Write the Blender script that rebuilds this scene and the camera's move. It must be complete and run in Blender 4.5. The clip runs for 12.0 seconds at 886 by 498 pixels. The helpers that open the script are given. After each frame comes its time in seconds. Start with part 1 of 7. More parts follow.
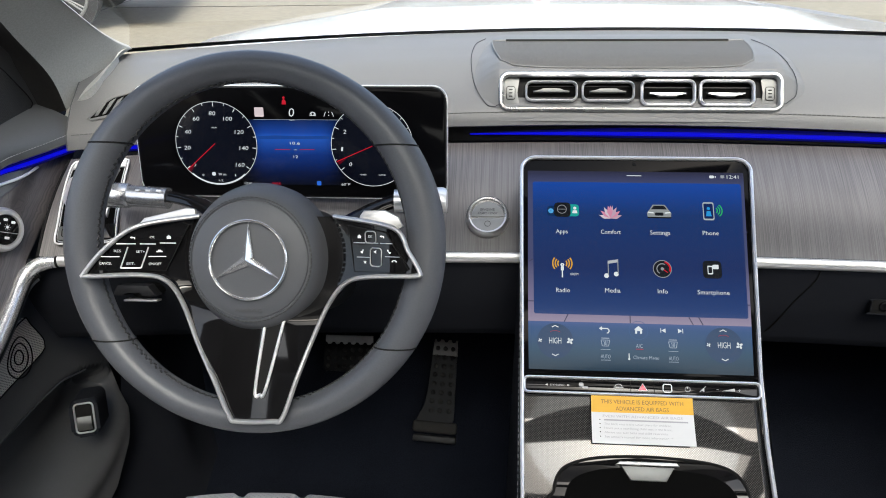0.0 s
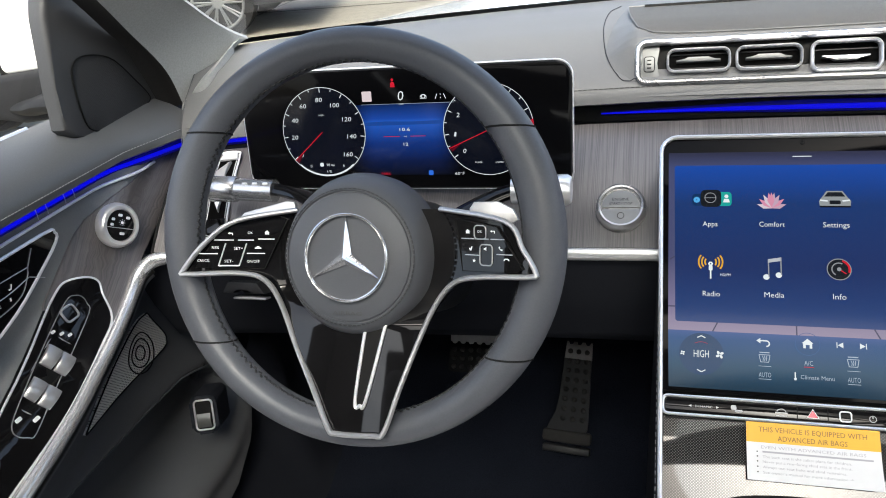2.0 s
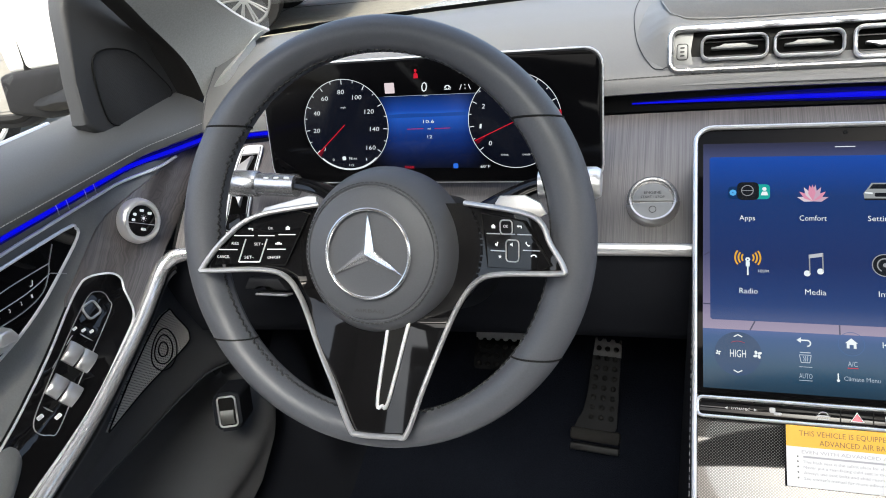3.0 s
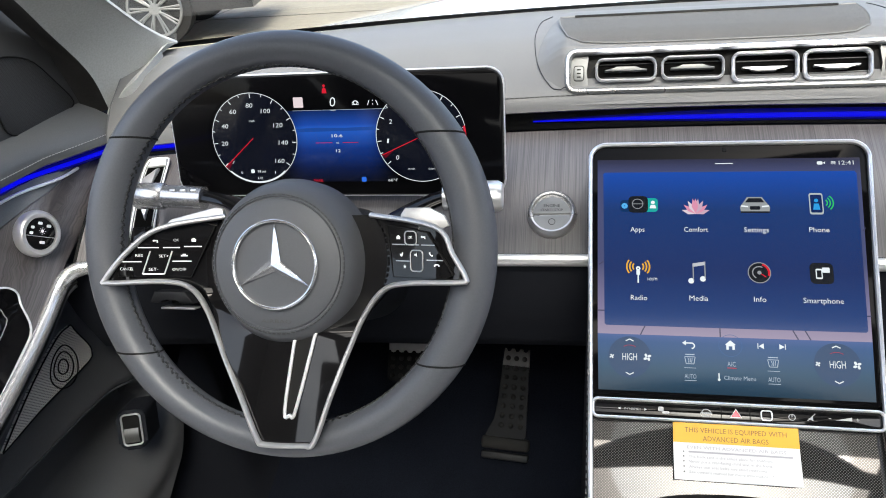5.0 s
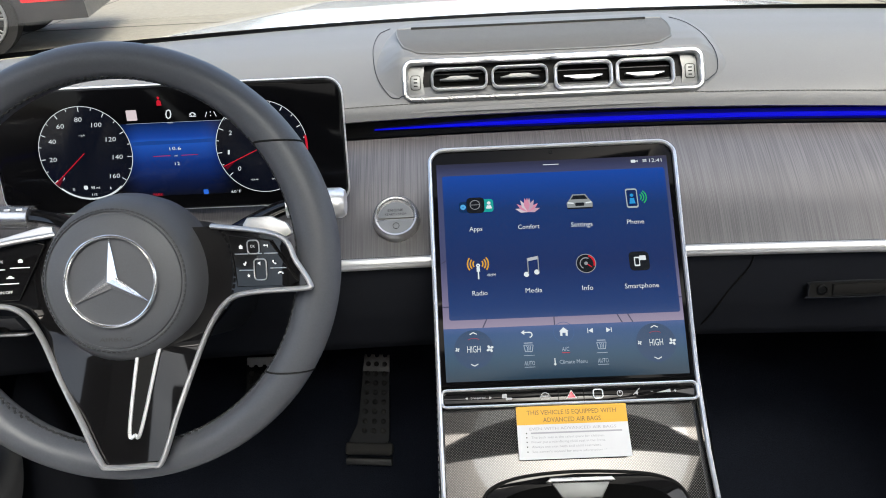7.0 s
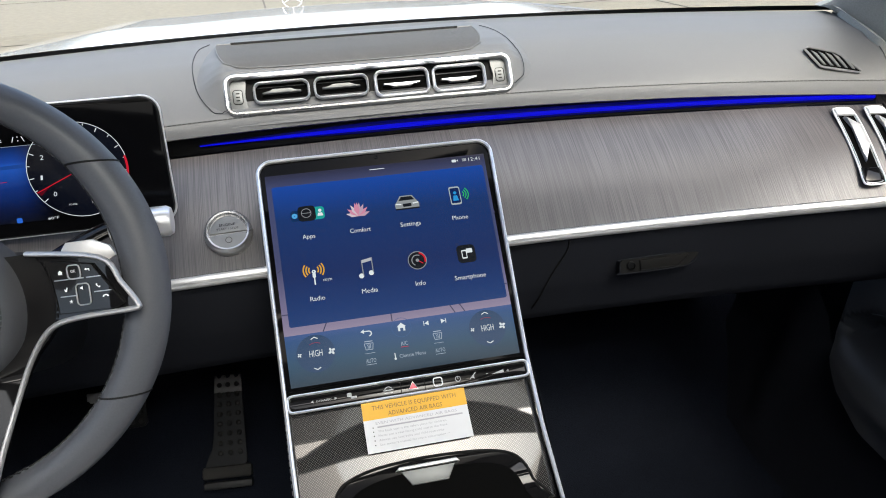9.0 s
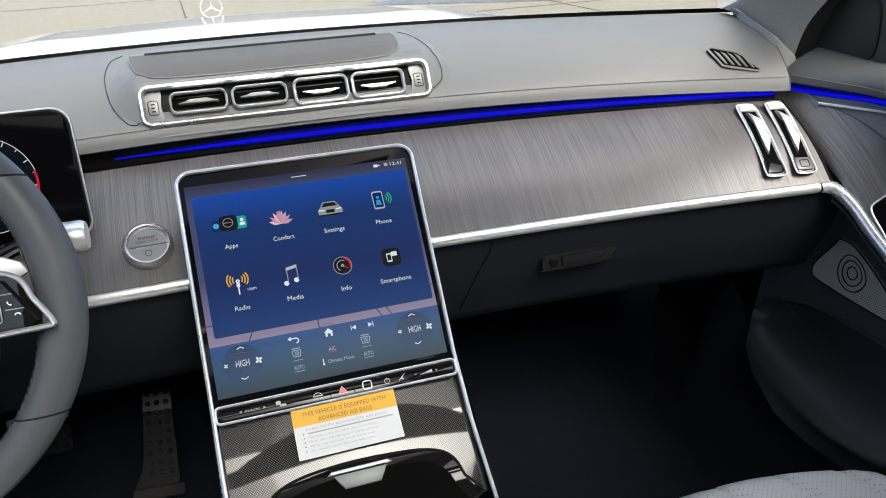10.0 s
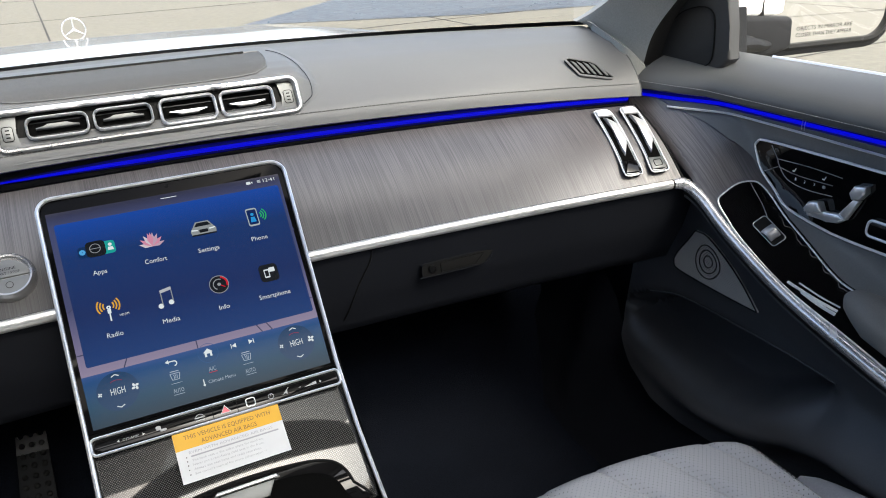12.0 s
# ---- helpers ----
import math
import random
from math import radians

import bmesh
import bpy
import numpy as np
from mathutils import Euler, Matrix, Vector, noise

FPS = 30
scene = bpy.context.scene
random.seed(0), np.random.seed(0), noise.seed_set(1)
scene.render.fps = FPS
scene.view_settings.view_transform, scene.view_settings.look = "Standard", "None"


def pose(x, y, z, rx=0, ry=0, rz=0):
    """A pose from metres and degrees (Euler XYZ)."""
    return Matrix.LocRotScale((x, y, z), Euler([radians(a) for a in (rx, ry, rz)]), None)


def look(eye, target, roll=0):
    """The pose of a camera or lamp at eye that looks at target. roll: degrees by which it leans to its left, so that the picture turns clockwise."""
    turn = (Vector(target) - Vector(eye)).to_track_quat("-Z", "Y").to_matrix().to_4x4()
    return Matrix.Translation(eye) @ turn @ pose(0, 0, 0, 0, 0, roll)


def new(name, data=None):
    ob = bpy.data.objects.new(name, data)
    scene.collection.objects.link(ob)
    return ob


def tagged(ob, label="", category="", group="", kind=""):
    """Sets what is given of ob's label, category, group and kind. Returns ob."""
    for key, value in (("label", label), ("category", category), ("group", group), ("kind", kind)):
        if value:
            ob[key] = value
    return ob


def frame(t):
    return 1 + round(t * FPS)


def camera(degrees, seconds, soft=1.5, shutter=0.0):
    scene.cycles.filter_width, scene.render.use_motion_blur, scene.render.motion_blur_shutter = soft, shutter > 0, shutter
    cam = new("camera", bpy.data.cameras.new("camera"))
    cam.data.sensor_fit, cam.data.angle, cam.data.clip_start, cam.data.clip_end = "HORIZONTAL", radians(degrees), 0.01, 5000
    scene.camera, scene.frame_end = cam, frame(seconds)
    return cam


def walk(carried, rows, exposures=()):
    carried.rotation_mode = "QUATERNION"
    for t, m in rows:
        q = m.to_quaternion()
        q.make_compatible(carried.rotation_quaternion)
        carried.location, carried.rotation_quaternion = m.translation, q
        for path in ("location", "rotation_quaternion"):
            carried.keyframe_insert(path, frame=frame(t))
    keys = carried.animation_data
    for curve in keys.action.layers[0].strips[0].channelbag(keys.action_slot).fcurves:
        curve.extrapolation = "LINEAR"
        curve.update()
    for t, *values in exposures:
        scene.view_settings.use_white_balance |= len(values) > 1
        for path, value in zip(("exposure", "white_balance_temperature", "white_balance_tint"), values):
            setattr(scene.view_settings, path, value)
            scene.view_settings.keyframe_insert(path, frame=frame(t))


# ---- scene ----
cam = camera(61.70, 12.0, 1.0)
PATH = [
    (0, (-0.1502, -0.5945, 0.9693), (-0.2271, 0.2985, 0.5259), -1.08),
    (0.5, (-0.1496, -0.5912, 0.9704), (-0.2621, 0.2979, 0.5267), -2.03),
    (1, (-0.1450, -0.5688, 0.9643), (-0.3103, 0.3129, 0.5224), -3.55),
    (1.5, (-0.1409, -0.5400, 0.9506), (-0.3592, 0.3302, 0.5090), -5.07),
    (2, (-0.1381, -0.5108, 0.9324), (-0.4048, 0.3459, 0.4909), -6.57),
    (2.5, (-0.1404, -0.4945, 0.9218), (-0.4353, 0.3533, 0.4810), -7.46),
    (2.7, (-0.1418, -0.4932, 0.9229), (-0.4406, 0.3520, 0.4799), -7.63),
    (3.2, (-0.1427, -0.4927, 0.9246), (-0.4429, 0.3513, 0.4800), -7.65),
    (3.6, (-0.1404, -0.4952, 0.9247), (-0.4305, 0.3537, 0.4829), -7.22),
    (4.1, (-0.1356, -0.5001, 0.9246), (-0.4004, 0.3594, 0.4874), -6.39),
    (4.5, (-0.1315, -0.5040, 0.9252), (-0.3669, 0.3649, 0.4898), -5.70),
    (5, (-0.1271, -0.5084, 0.9271), (-0.3218, 0.3705, 0.4917), -4.81),
    (5.5, (-0.1221, -0.5124, 0.9280), (-0.2737, 0.3752, 0.4931), -4.09),
    (6, (-0.1177, -0.5171, 0.9294), (-0.2245, 0.3771, 0.4946), -3.50),
    (6.5, (-0.1113, -0.5215, 0.9291), (-0.1742, 0.3773, 0.4954), -3.11),
    (7, (-0.1063, -0.5278, 0.9290), (-0.1211, 0.3735, 0.4962), -2.79),
    (7.5, (-0.1014, -0.5338, 0.9296), (-0.0676, 0.3673, 0.4973), -2.50),
    (8, (-0.0972, -0.5408, 0.9309), (-0.0126, 0.3571, 0.4990), -2.35),
    (8.4, (-0.0936, -0.5470, 0.9317), (0.0306, 0.3468, 0.5007), -2.33),
    (8.8, (-0.0890, -0.5535, 0.9314), (0.0715, 0.3356, 0.5028), -2.39),
    (9, (-0.0851, -0.5580, 0.9311), (0.0910, 0.3291, 0.5044), -2.54),
    (9.5, (-0.0796, -0.5652, 0.9296), (0.1403, 0.3139, 0.5067), -2.56),
    (10, (-0.0762, -0.5715, 0.9302), (0.1844, 0.2973, 0.5091), -2.58),
    (10.5, (-0.0732, -0.5783, 0.9293), (0.2263, 0.2799, 0.5124), -2.56),
    (11, (-0.0700, -0.5846, 0.9292), (0.2652, 0.2622, 0.5162), -2.55),
    (11.5, (-0.0668, -0.5928, 0.9300), (0.3006, 0.2421, 0.5204), -2.48),
    (12, (-0.0642, -0.5982, 0.9309), (0.3290, 0.2260, 0.5233), -2.47),
]
EXPOSURES = [(0.0, 2.06, 6450.0, 3.0), (2.5, 2.24, 6450.0, 3.0), (4.5, 2.36, 6450.0, 3.0), (6.5, 2.15, 6450.0, 3.0), (12.0, 2.02, 6450.0, 3.0)]
walk(cam, [(t, look(eye, target, roll)) for t, eye, target, roll in PATH], EXPOSURES)

# ---- world, sun and light ----
world = bpy.data.worlds.new("sky")
scene.world = world
world.use_nodes = True
wn = world.node_tree.nodes
sky = wn.new("ShaderNodeTexSky")
sky.sky_type = "NISHITA"
sky.sun_disc = False
SUN_EL, SUN_AZ = 50.0, 166.0   # elevation; compass turn from +y, clockwise
sky.sun_elevation, sky.sun_rotation = radians(SUN_EL), radians(SUN_AZ)
sky.dust_density, sky.air_density, sky.ozone_density = 6.0, 0.7, 0.3
wn["Background"].inputs["Strength"].default_value = 0.15
world.node_tree.links.new(sky.outputs["Color"], wn["Background"].inputs["Color"])
sun = new("sun", bpy.data.lights.new("sun", "SUN"))
sun.data.energy, sun.data.angle, sun.data.color = 0.6, radians(30.0), (0.97, 0.98, 1.0)
sun.matrix_world = look((0, 0, 6), (-math.sin(radians(SUN_AZ)) * math.cos(radians(SUN_EL)),
                                   -math.cos(radians(SUN_AZ)) * math.cos(radians(SUN_EL)),
                                   6 - math.sin(radians(SUN_EL))))


# ---- materials ----
def material(name, base=(0.5, 0.5, 0.5), rough=0.5, metal=0.0, grain=0.0, grain_scale=400.0, bump=0.0, bump_scale=900.0,
             stretch=(1, 1, 1), coat=0.0, emit=None, power=0.0, spec=0.5, dist=0.0006, wear=0.06):
    m = bpy.data.materials.new(name)
    m.use_nodes = True
    nt = m.node_tree
    b = nt.nodes["Principled BSDF"]
    b.inputs["Base Color"].default_value = (*base, 1)
    b.inputs["Roughness"].default_value = rough
    b.inputs["Metallic"].default_value = metal
    b.inputs["Specular IOR Level"].default_value = spec
    b.inputs["Coat Weight"].default_value = coat
    b.inputs["Coat Roughness"].default_value = 0.04
    if emit:
        b.inputs["Emission Color"].default_value = (*emit, 1)
        b.inputs["Emission Strength"].default_value = power
    if grain or bump:
        tc = nt.nodes.new("ShaderNodeTexCoord")
        mp = nt.nodes.new("ShaderNodeMapping")
        mp.inputs["Scale"].default_value = stretch
        nt.links.new(tc.outputs["Object"], mp.inputs["Vector"])
        if grain:
            n1, n2 = nt.nodes.new("ShaderNodeTexNoise"), nt.nodes.new("ShaderNodeTexNoise")
            n1.inputs["Scale"].default_value, n2.inputs["Scale"].default_value = grain_scale, 9.0
            n1.inputs["Detail"].default_value, n2.inputs["Detail"].default_value = 4, 3
            nt.links.new(mp.outputs["Vector"], n1.inputs["Vector"])
            nt.links.new(tc.outputs["Object"], n2.inputs["Vector"])
            mx = nt.nodes.new("ShaderNodeMath")
            mx.operation = "MULTIPLY_ADD"
            mx.inputs[1].default_value = 0.35
            nt.links.new(n2.outputs["Fac"], mx.inputs[0])
            m2 = nt.nodes.new("ShaderNodeMath")
            m2.operation = "MULTIPLY"
            m2.inputs[1].default_value = 0.65
            nt.links.new(n1.outputs["Fac"], m2.inputs[0])
            nt.links.new(m2.outputs[0], mx.inputs[2])
            ramp = nt.nodes.new("ShaderNodeValToRGB")
            ramp.color_ramp.elements[0].position, ramp.color_ramp.elements[1].position = 0.36, 0.64
            ramp.color_ramp.elements[0].color = (*[c * (1 - grain) for c in base], 1)
            ramp.color_ramp.elements[1].color = (*[min(1, c * (1 + grain)) for c in base], 1)
            nt.links.new(mx.outputs[0], ramp.inputs["Fac"])
            nt.links.new(ramp.outputs["Color"], b.inputs["Base Color"])
            mr = nt.nodes.new("ShaderNodeMapRange")
            mr.inputs["To Min"].default_value, mr.inputs["To Max"].default_value = max(0.02, rough - wear), min(1, rough + wear)
            nt.links.new(n2.outputs["Fac"], mr.inputs["Value"])
            nt.links.new(mr.outputs["Result"], b.inputs["Roughness"])
        if bump:
            n3 = nt.nodes.new("ShaderNodeTexNoise")
            n3.inputs["Scale"].default_value, n3.inputs["Detail"].default_value = bump_scale, 3
            nt.links.new(mp.outputs["Vector"], n3.inputs["Vector"])
            bp = nt.nodes.new("ShaderNodeBump")
            bp.inputs["Strength"].default_value, bp.inputs["Distance"].default_value = bump, dist
            nt.links.new(n3.outputs["Fac"], bp.inputs["Height"])
            nt.links.new(bp.outputs["Normal"], b.inputs["Normal"])
    return m


EMIT = 0.215   # the displays against the exposure


def glow(name, color, power=1.0, rough=0.12):
    return material(name, (0.004, 0.004, 0.005), rough, emit=color, power=power * EMIT, spec=0.2)


def perforated(name, base, pitch, hole, rough=0.5, metal=0.0, ink=(0.002, 0.002, 0.002), tip=0.0):
    """A surface with a grid of small round holes, in its object's x and y."""
    m = material(name, base, rough, metal)
    nt, b = m.node_tree, m.node_tree.nodes["Principled BSDF"]
    tc, mp = nt.nodes.new("ShaderNodeTexCoord"), nt.nodes.new("ShaderNodeMapping")
    mp.inputs["Scale"].default_value = (1 / pitch,) * 3
    mp.inputs["Rotation"].default_value = (0, radians(tip), radians(45))
    vo = nt.nodes.new("ShaderNodeTexVoronoi")
    vo.voronoi_dimensions, vo.inputs["Scale"].default_value, vo.inputs["Randomness"].default_value = "2D", 1.0, 0.0
    lt = nt.nodes.new("ShaderNodeMath")
    lt.operation, lt.inputs[1].default_value = "LESS_THAN", hole
    mix = nt.nodes.new("ShaderNodeMix")
    mix.data_type = "RGBA"
    mix.inputs[6].default_value, mix.inputs[7].default_value = (*base, 1), (*ink, 1)
    nt.links.new(tc.outputs["Object"], mp.inputs["Vector"])
    nt.links.new(mp.outputs["Vector"], vo.inputs["Vector"])
    nt.links.new(vo.outputs["Distance"], lt.inputs[0])
    nt.links.new(lt.outputs[0], mix.inputs[0])
    nt.links.new(mix.outputs[2], b.inputs["Base Color"])
    bp = nt.nodes.new("ShaderNodeBump")
    bp.inputs["Strength"].default_value, bp.inputs["Distance"].default_value, bp.invert = 0.7, 0.0006, True
    nt.links.new(lt.outputs[0], bp.inputs["Height"])
    nt.links.new(bp.outputs["Normal"], b.inputs["Normal"])
    return m


def wood_material():
    """Dark open-pore wood, its grain running up the trim (object z and y) in fine broken lines."""
    m = material("open_pore_wood", (0.1, 0.095, 0.095), 0.34, spec=0.9)
    nt, b = m.node_tree, m.node_tree.nodes["Principled BSDF"]
    tc, mp = nt.nodes.new("ShaderNodeTexCoord"), nt.nodes.new("ShaderNodeMapping")
    mp.inputs["Scale"].default_value = (1150, 11, 11)
    n1 = nt.nodes.new("ShaderNodeTexNoise")
    n1.inputs["Scale"].default_value, n1.inputs["Detail"].default_value = 1.0, 3
    n2 = nt.nodes.new("ShaderNodeTexNoise")
    n2.inputs["Scale"].default_value = 14.0
    ramp = nt.nodes.new("ShaderNodeValToRGB")
    ramp.color_ramp.elements[0].position, ramp.color_ramp.elements[1].position = 0.33, 0.62
    ramp.color_ramp.elements[0].color, ramp.color_ramp.elements[1].color = (0.074, 0.068, 0.070, 1), (0.170, 0.157, 0.158, 1)
    mul = nt.nodes.new("ShaderNodeMix")
    mul.data_type, mul.blend_type = "RGBA", "MULTIPLY"
    mul.inputs[0].default_value = 0.5
    nt.links.new(tc.outputs["Object"], mp.inputs["Vector"])
    nt.links.new(mp.outputs["Vector"], n1.inputs["Vector"])
    nt.links.new(tc.outputs["Object"], n2.inputs["Vector"])
    nt.links.new(n1.outputs["Fac"], ramp.inputs["Fac"])
    nt.links.new(ramp.outputs["Color"], mul.inputs[6])
    nt.links.new(n2.outputs["Fac"], mul.inputs[7])
    nt.links.new(mul.outputs[2], b.inputs["Base Color"])
    bp = nt.nodes.new("ShaderNodeBump")
    bp.inputs["Strength"].default_value, bp.inputs["Distance"].default_value = 0.6, 0.0005
    nt.links.new(n1.outputs["Fac"], bp.inputs["Height"])
    nt.links.new(bp.outputs["Normal"], b.inputs["Normal"])
    return m


def glass_material(name, tint=(1, 1, 1), rough=0.0):
    m = bpy.data.materials.new(name)
    m.use_nodes = True
    nt = m.node_tree
    nt.nodes.remove(nt.nodes["Principled BSDF"])
    tr, gl, mx, fr = (nt.nodes.new(k) for k in ("ShaderNodeBsdfTransparent", "ShaderNodeBsdfGlossy", "ShaderNodeMixShader", "ShaderNodeFresnel"))
    tr.inputs["Color"].default_value = (*tint, 1)
    gl.inputs["Roughness"].default_value, fr.inputs["IOR"].default_value = rough, 1.45
    nt.links.new(fr.outputs[0], mx.inputs[0])
    nt.links.new(tr.outputs[0], mx.inputs[1])
    nt.links.new(gl.outputs[0], mx.inputs[2])
    nt.links.new(mx.outputs[0], nt.nodes["Material Output"].inputs["Surface"])
    return m


def screen_gradient(name, stops, power=1.0, axis=1, lo=0.0, hi=1.0, rough=0.1):
    """A display's picture: a colour gradient along one of its object's axes."""
    m = material(name, (0.004, 0.004, 0.005), rough, emit=(0, 0, 0), power=power * EMIT, spec=0.2)
    nt, b = m.node_tree, m.node_tree.nodes["Principled BSDF"]
    tc, sep, mr, ramp = (nt.nodes.new(k) for k in ("ShaderNodeTexCoord", "ShaderNodeSeparateXYZ", "ShaderNodeMapRange", "ShaderNodeValToRGB"))
    mr.inputs["From Min"].default_value, mr.inputs["From Max"].default_value = lo, hi
    nt.links.new(tc.outputs["Object"], sep.inputs[0])
    nt.links.new(sep.outputs[axis], mr.inputs["Value"])
    nt.links.new(mr.outputs["Result"], ramp.inputs["Fac"])
    e = ramp.color_ramp.elements
    for n, (at, color) in enumerate(stops):
        k = e[n] if n < 2 else e.new(at)
        k.position = at
        k.color = (*color, 1)
    nt.links.new(ramp.outputs["Color"], b.inputs["Emission Color"])
    return m


DASH = material("dash_leather", (0.112, 0.114, 0.115), 0.48, grain=0.06, grain_scale=700, bump=0.25, bump_scale=1400, dist=0.0004)
# the dash leather again, darker for the weaker light on the sills
DASH_SHADED = material("shaded_dash_leather", (0.072, 0.075, 0.078), 0.5, grain=0.06, grain_scale=700, bump=0.25, bump_scale=1400, dist=0.0004)
LEATHER = material("door_leather", (0.175, 0.179, 0.178), 0.5, grain=0.08, grain_scale=700, bump=0.25, bump_scale=1400, dist=0.0004)
RIM = material("wheel_leather", (0.064, 0.069, 0.081), 0.42, grain=0.08, grain_scale=600, bump=0.2, bump_scale=1600, dist=0.0003)
HUB = material("airbag_cover", (0.055, 0.059, 0.068), 0.5, grain=0.08, grain_scale=900, bump=0.25, bump_scale=1800, dist=0.0003)
SEAT = material("seat_leather", (0.315, 0.328, 0.362), 0.48, grain=0.08, grain_scale=500, bump=0.25, bump_scale=1200, dist=0.0004)
SEATP = perforated("perforated_seat_leather", (0.315, 0.328, 0.362), 0.0046, 0.13, 0.48, 0.0, (0.10, 0.10, 0.105))
PLASTIC = material("black_plastic", (0.014, 0.0148, 0.0168), 0.5, grain=0.15, grain_scale=800, bump=0.3, bump_scale=1500, dist=0.0004, spec=0.3)
PILLAR = material("pillar_fabric", (0.285, 0.295, 0.288), 0.75, grain=0.1, grain_scale=500, bump=0.3, bump_scale=1100, dist=0.0004)
HEADLINER = material("black_headliner", (0.025, 0.025, 0.026), 0.9, grain=0.1, grain_scale=500, bump=0.3, bump_scale=1100, dist=0.0004)
# leather darkened in its colour for the shade under the dash
LOWER = material("shaded_lower_leather", (0.0100, 0.0115, 0.0160), 0.55, grain=0.1, grain_scale=700, bump=0.25, bump_scale=1400, dist=0.0004, spec=0.2)
DOORLOW = material("lower_door_trim", (0.062, 0.065, 0.071), 0.42, grain=0.1, grain_scale=700, bump=0.25, bump_scale=1400, dist=0.0004)
REARTRIM = material("rear_cabin_trim", (0.007, 0.007, 0.0075), 0.9, grain=0.1, grain_scale=300, spec=0.15)
CARPET = material("black_carpet", (0.0100, 0.0122, 0.0190), 0.95, grain=0.3, grain_scale=500, bump=0.8, bump_scale=700, dist=0.002, spec=0.04)
CHROME = material("satin_silver", (0.86, 0.865, 0.88), 0.30, 0.75, grain=0.05, grain_scale=60)
BARMETAL = material("satin_bar_metal", (0.88, 0.885, 0.90), 0.26, 0.82, grain=0.04, grain_scale=60)
SATIN = material("pale_satin_chrome", (0.90, 0.905, 0.915), 0.34, 0.45)
BRIGHT = material("polished_chrome", (0.92, 0.92, 0.93), 0.10, 0.94)
VENTMETAL = material("vent_silver", (0.47, 0.475, 0.485), 0.28, 0.85, grain=0.05, grain_scale=60)
SILVER = material("silver_paint", (0.45, 0.455, 0.465), 0.36, 0.7, grain=0.04, grain_scale=90)
PIANO = material("piano_black", (0.004, 0.004, 0.0045), 0.04, grain=0.2, grain_scale=50, wear=0.02, spec=0.3, coat=0.15)
SCREEN = material("coated_screen_glass", (0.003, 0.003, 0.0035), 0.06, spec=0.07)
BLACK = material("matt_black", (0.004, 0.004, 0.004), 0.7, spec=0.2)
VOID = material("vent_black", (0.002, 0.002, 0.002), 0.9, spec=0.05)
THREAD = material("dark_wheel_thread", (0.014, 0.015, 0.017), 0.7)
DASHSTITCH = material("charcoal_thread", (0.065, 0.066, 0.067), 0.8)
STITCH = material("grey_thread", (0.3, 0.3, 0.31), 0.8)
WOOD = wood_material()
CARBON = perforated("dotted_gloss_trim", (0.005, 0.005, 0.006), 0.0017, 0.27, 0.6, 0.0, (0.075, 0.075, 0.075))
CARBON.node_tree.nodes["Principled BSDF"].inputs["Specular IOR Level"].default_value = 0.1
CARBON.node_tree.nodes["Principled BSDF"].inputs["Coat Weight"].default_value = 1.0
CARBON.node_tree.nodes["Principled BSDF"].inputs["Coat IOR"].default_value = 1.54
GRILLE = perforated("perforated_speaker_metal", (0.78, 0.76, 0.72), 0.0030, 0.25, 0.34, 0.2, (0.04, 0.04, 0.04), 90.0)
MESH = perforated("speaker_fabric", (0.02, 0.02, 0.021), 0.0016, 0.34, 0.7)
COVER = perforated("dash_speaker_mesh", (0.088, 0.085, 0.077), 0.0012, 0.3, 0.6)
AMBIENT = glow("ambient_light", (0.001, 0.001, 0.75), 1.0, 0.8)
# dim glow for the falloff beside the strip's bright core
AMBIENT_DIM = glow("ambient_falloff", (0.0005, 0.0005, 0.10), 1.0, 0.8)
DARKTINT = glass_material("dark_tinted_roof_glass", (0.085, 0.088, 0.09))
TINTED = glass_material("tinted_roof_glass", (0.44, 0.45, 0.46))
REARTINT = glass_material("lightly_tinted_rear_glass", (0.72, 0.74, 0.75))
STARTCAP = material("start_button_metal", (0.24, 0.245, 0.25), 0.5, 0.6, grain=0.05, grain_scale=90)
DARKCAP = material("grey_metal_cap", (0.15, 0.155, 0.155), 0.5, 0.8, grain=0.05, grain_scale=90)
GLASS = glass_material("clear_glass", (0.97, 0.98, 0.97))
MIRROR = material("mirror_glass", (0.9, 0.9, 0.9), 0.01, 1.0)
PAINT = material("white_car_paint", (0.8, 0.8, 0.79), 0.2, coat=1.0, grain=0.01)
CONCRETE = material("concrete", (0.165, 0.154, 0.122), 0.9, grain=0.12, grain_scale=14, bump=0.3, bump_scale=60, dist=0.004)
RUBBER = material("rubber", (0.012, 0.012, 0.012), 0.8, grain=0.2, bump=0.2)
# paler metal for the light on the accelerator's upper end
LITCAP = material("lit_cap_aluminium", (0.085, 0.085, 0.088), 0.45, 0.9, grain=0.08, grain_scale=200)
CORNER = material("dark_grey_plastic", (0.036, 0.037, 0.039), 0.5, grain=0.1, grain_scale=700, bump=0.25, bump_scale=1400, dist=0.0004)
# bright metal for the light along the brake pedal's upper edge
LITALU = material("lit_lip_aluminium", (0.36, 0.36, 0.37), 0.4, 0.9, grain=0.05, grain_scale=200)
# brushed metal, darkened in its colour for the shade low in the cabin
ALU = material("shaded_aluminium", (0.013, 0.0135, 0.0145), 0.45, 1.0, grain=0.05, grain_scale=200, stretch=(1, 20, 1))
PAPER = material("white_paper", (0.62, 0.62, 0.63), 0.5, grain=0.02, grain_scale=80)
YELLOW = material("amber_print", (0.70, 0.37, 0.004), 0.5, grain=0.02, grain_scale=80)
AMBERINK = material("brown_print", (0.16, 0.085, 0.012), 0.6)
INK = material("black_print", (0.02, 0.018, 0.015), 0.6)
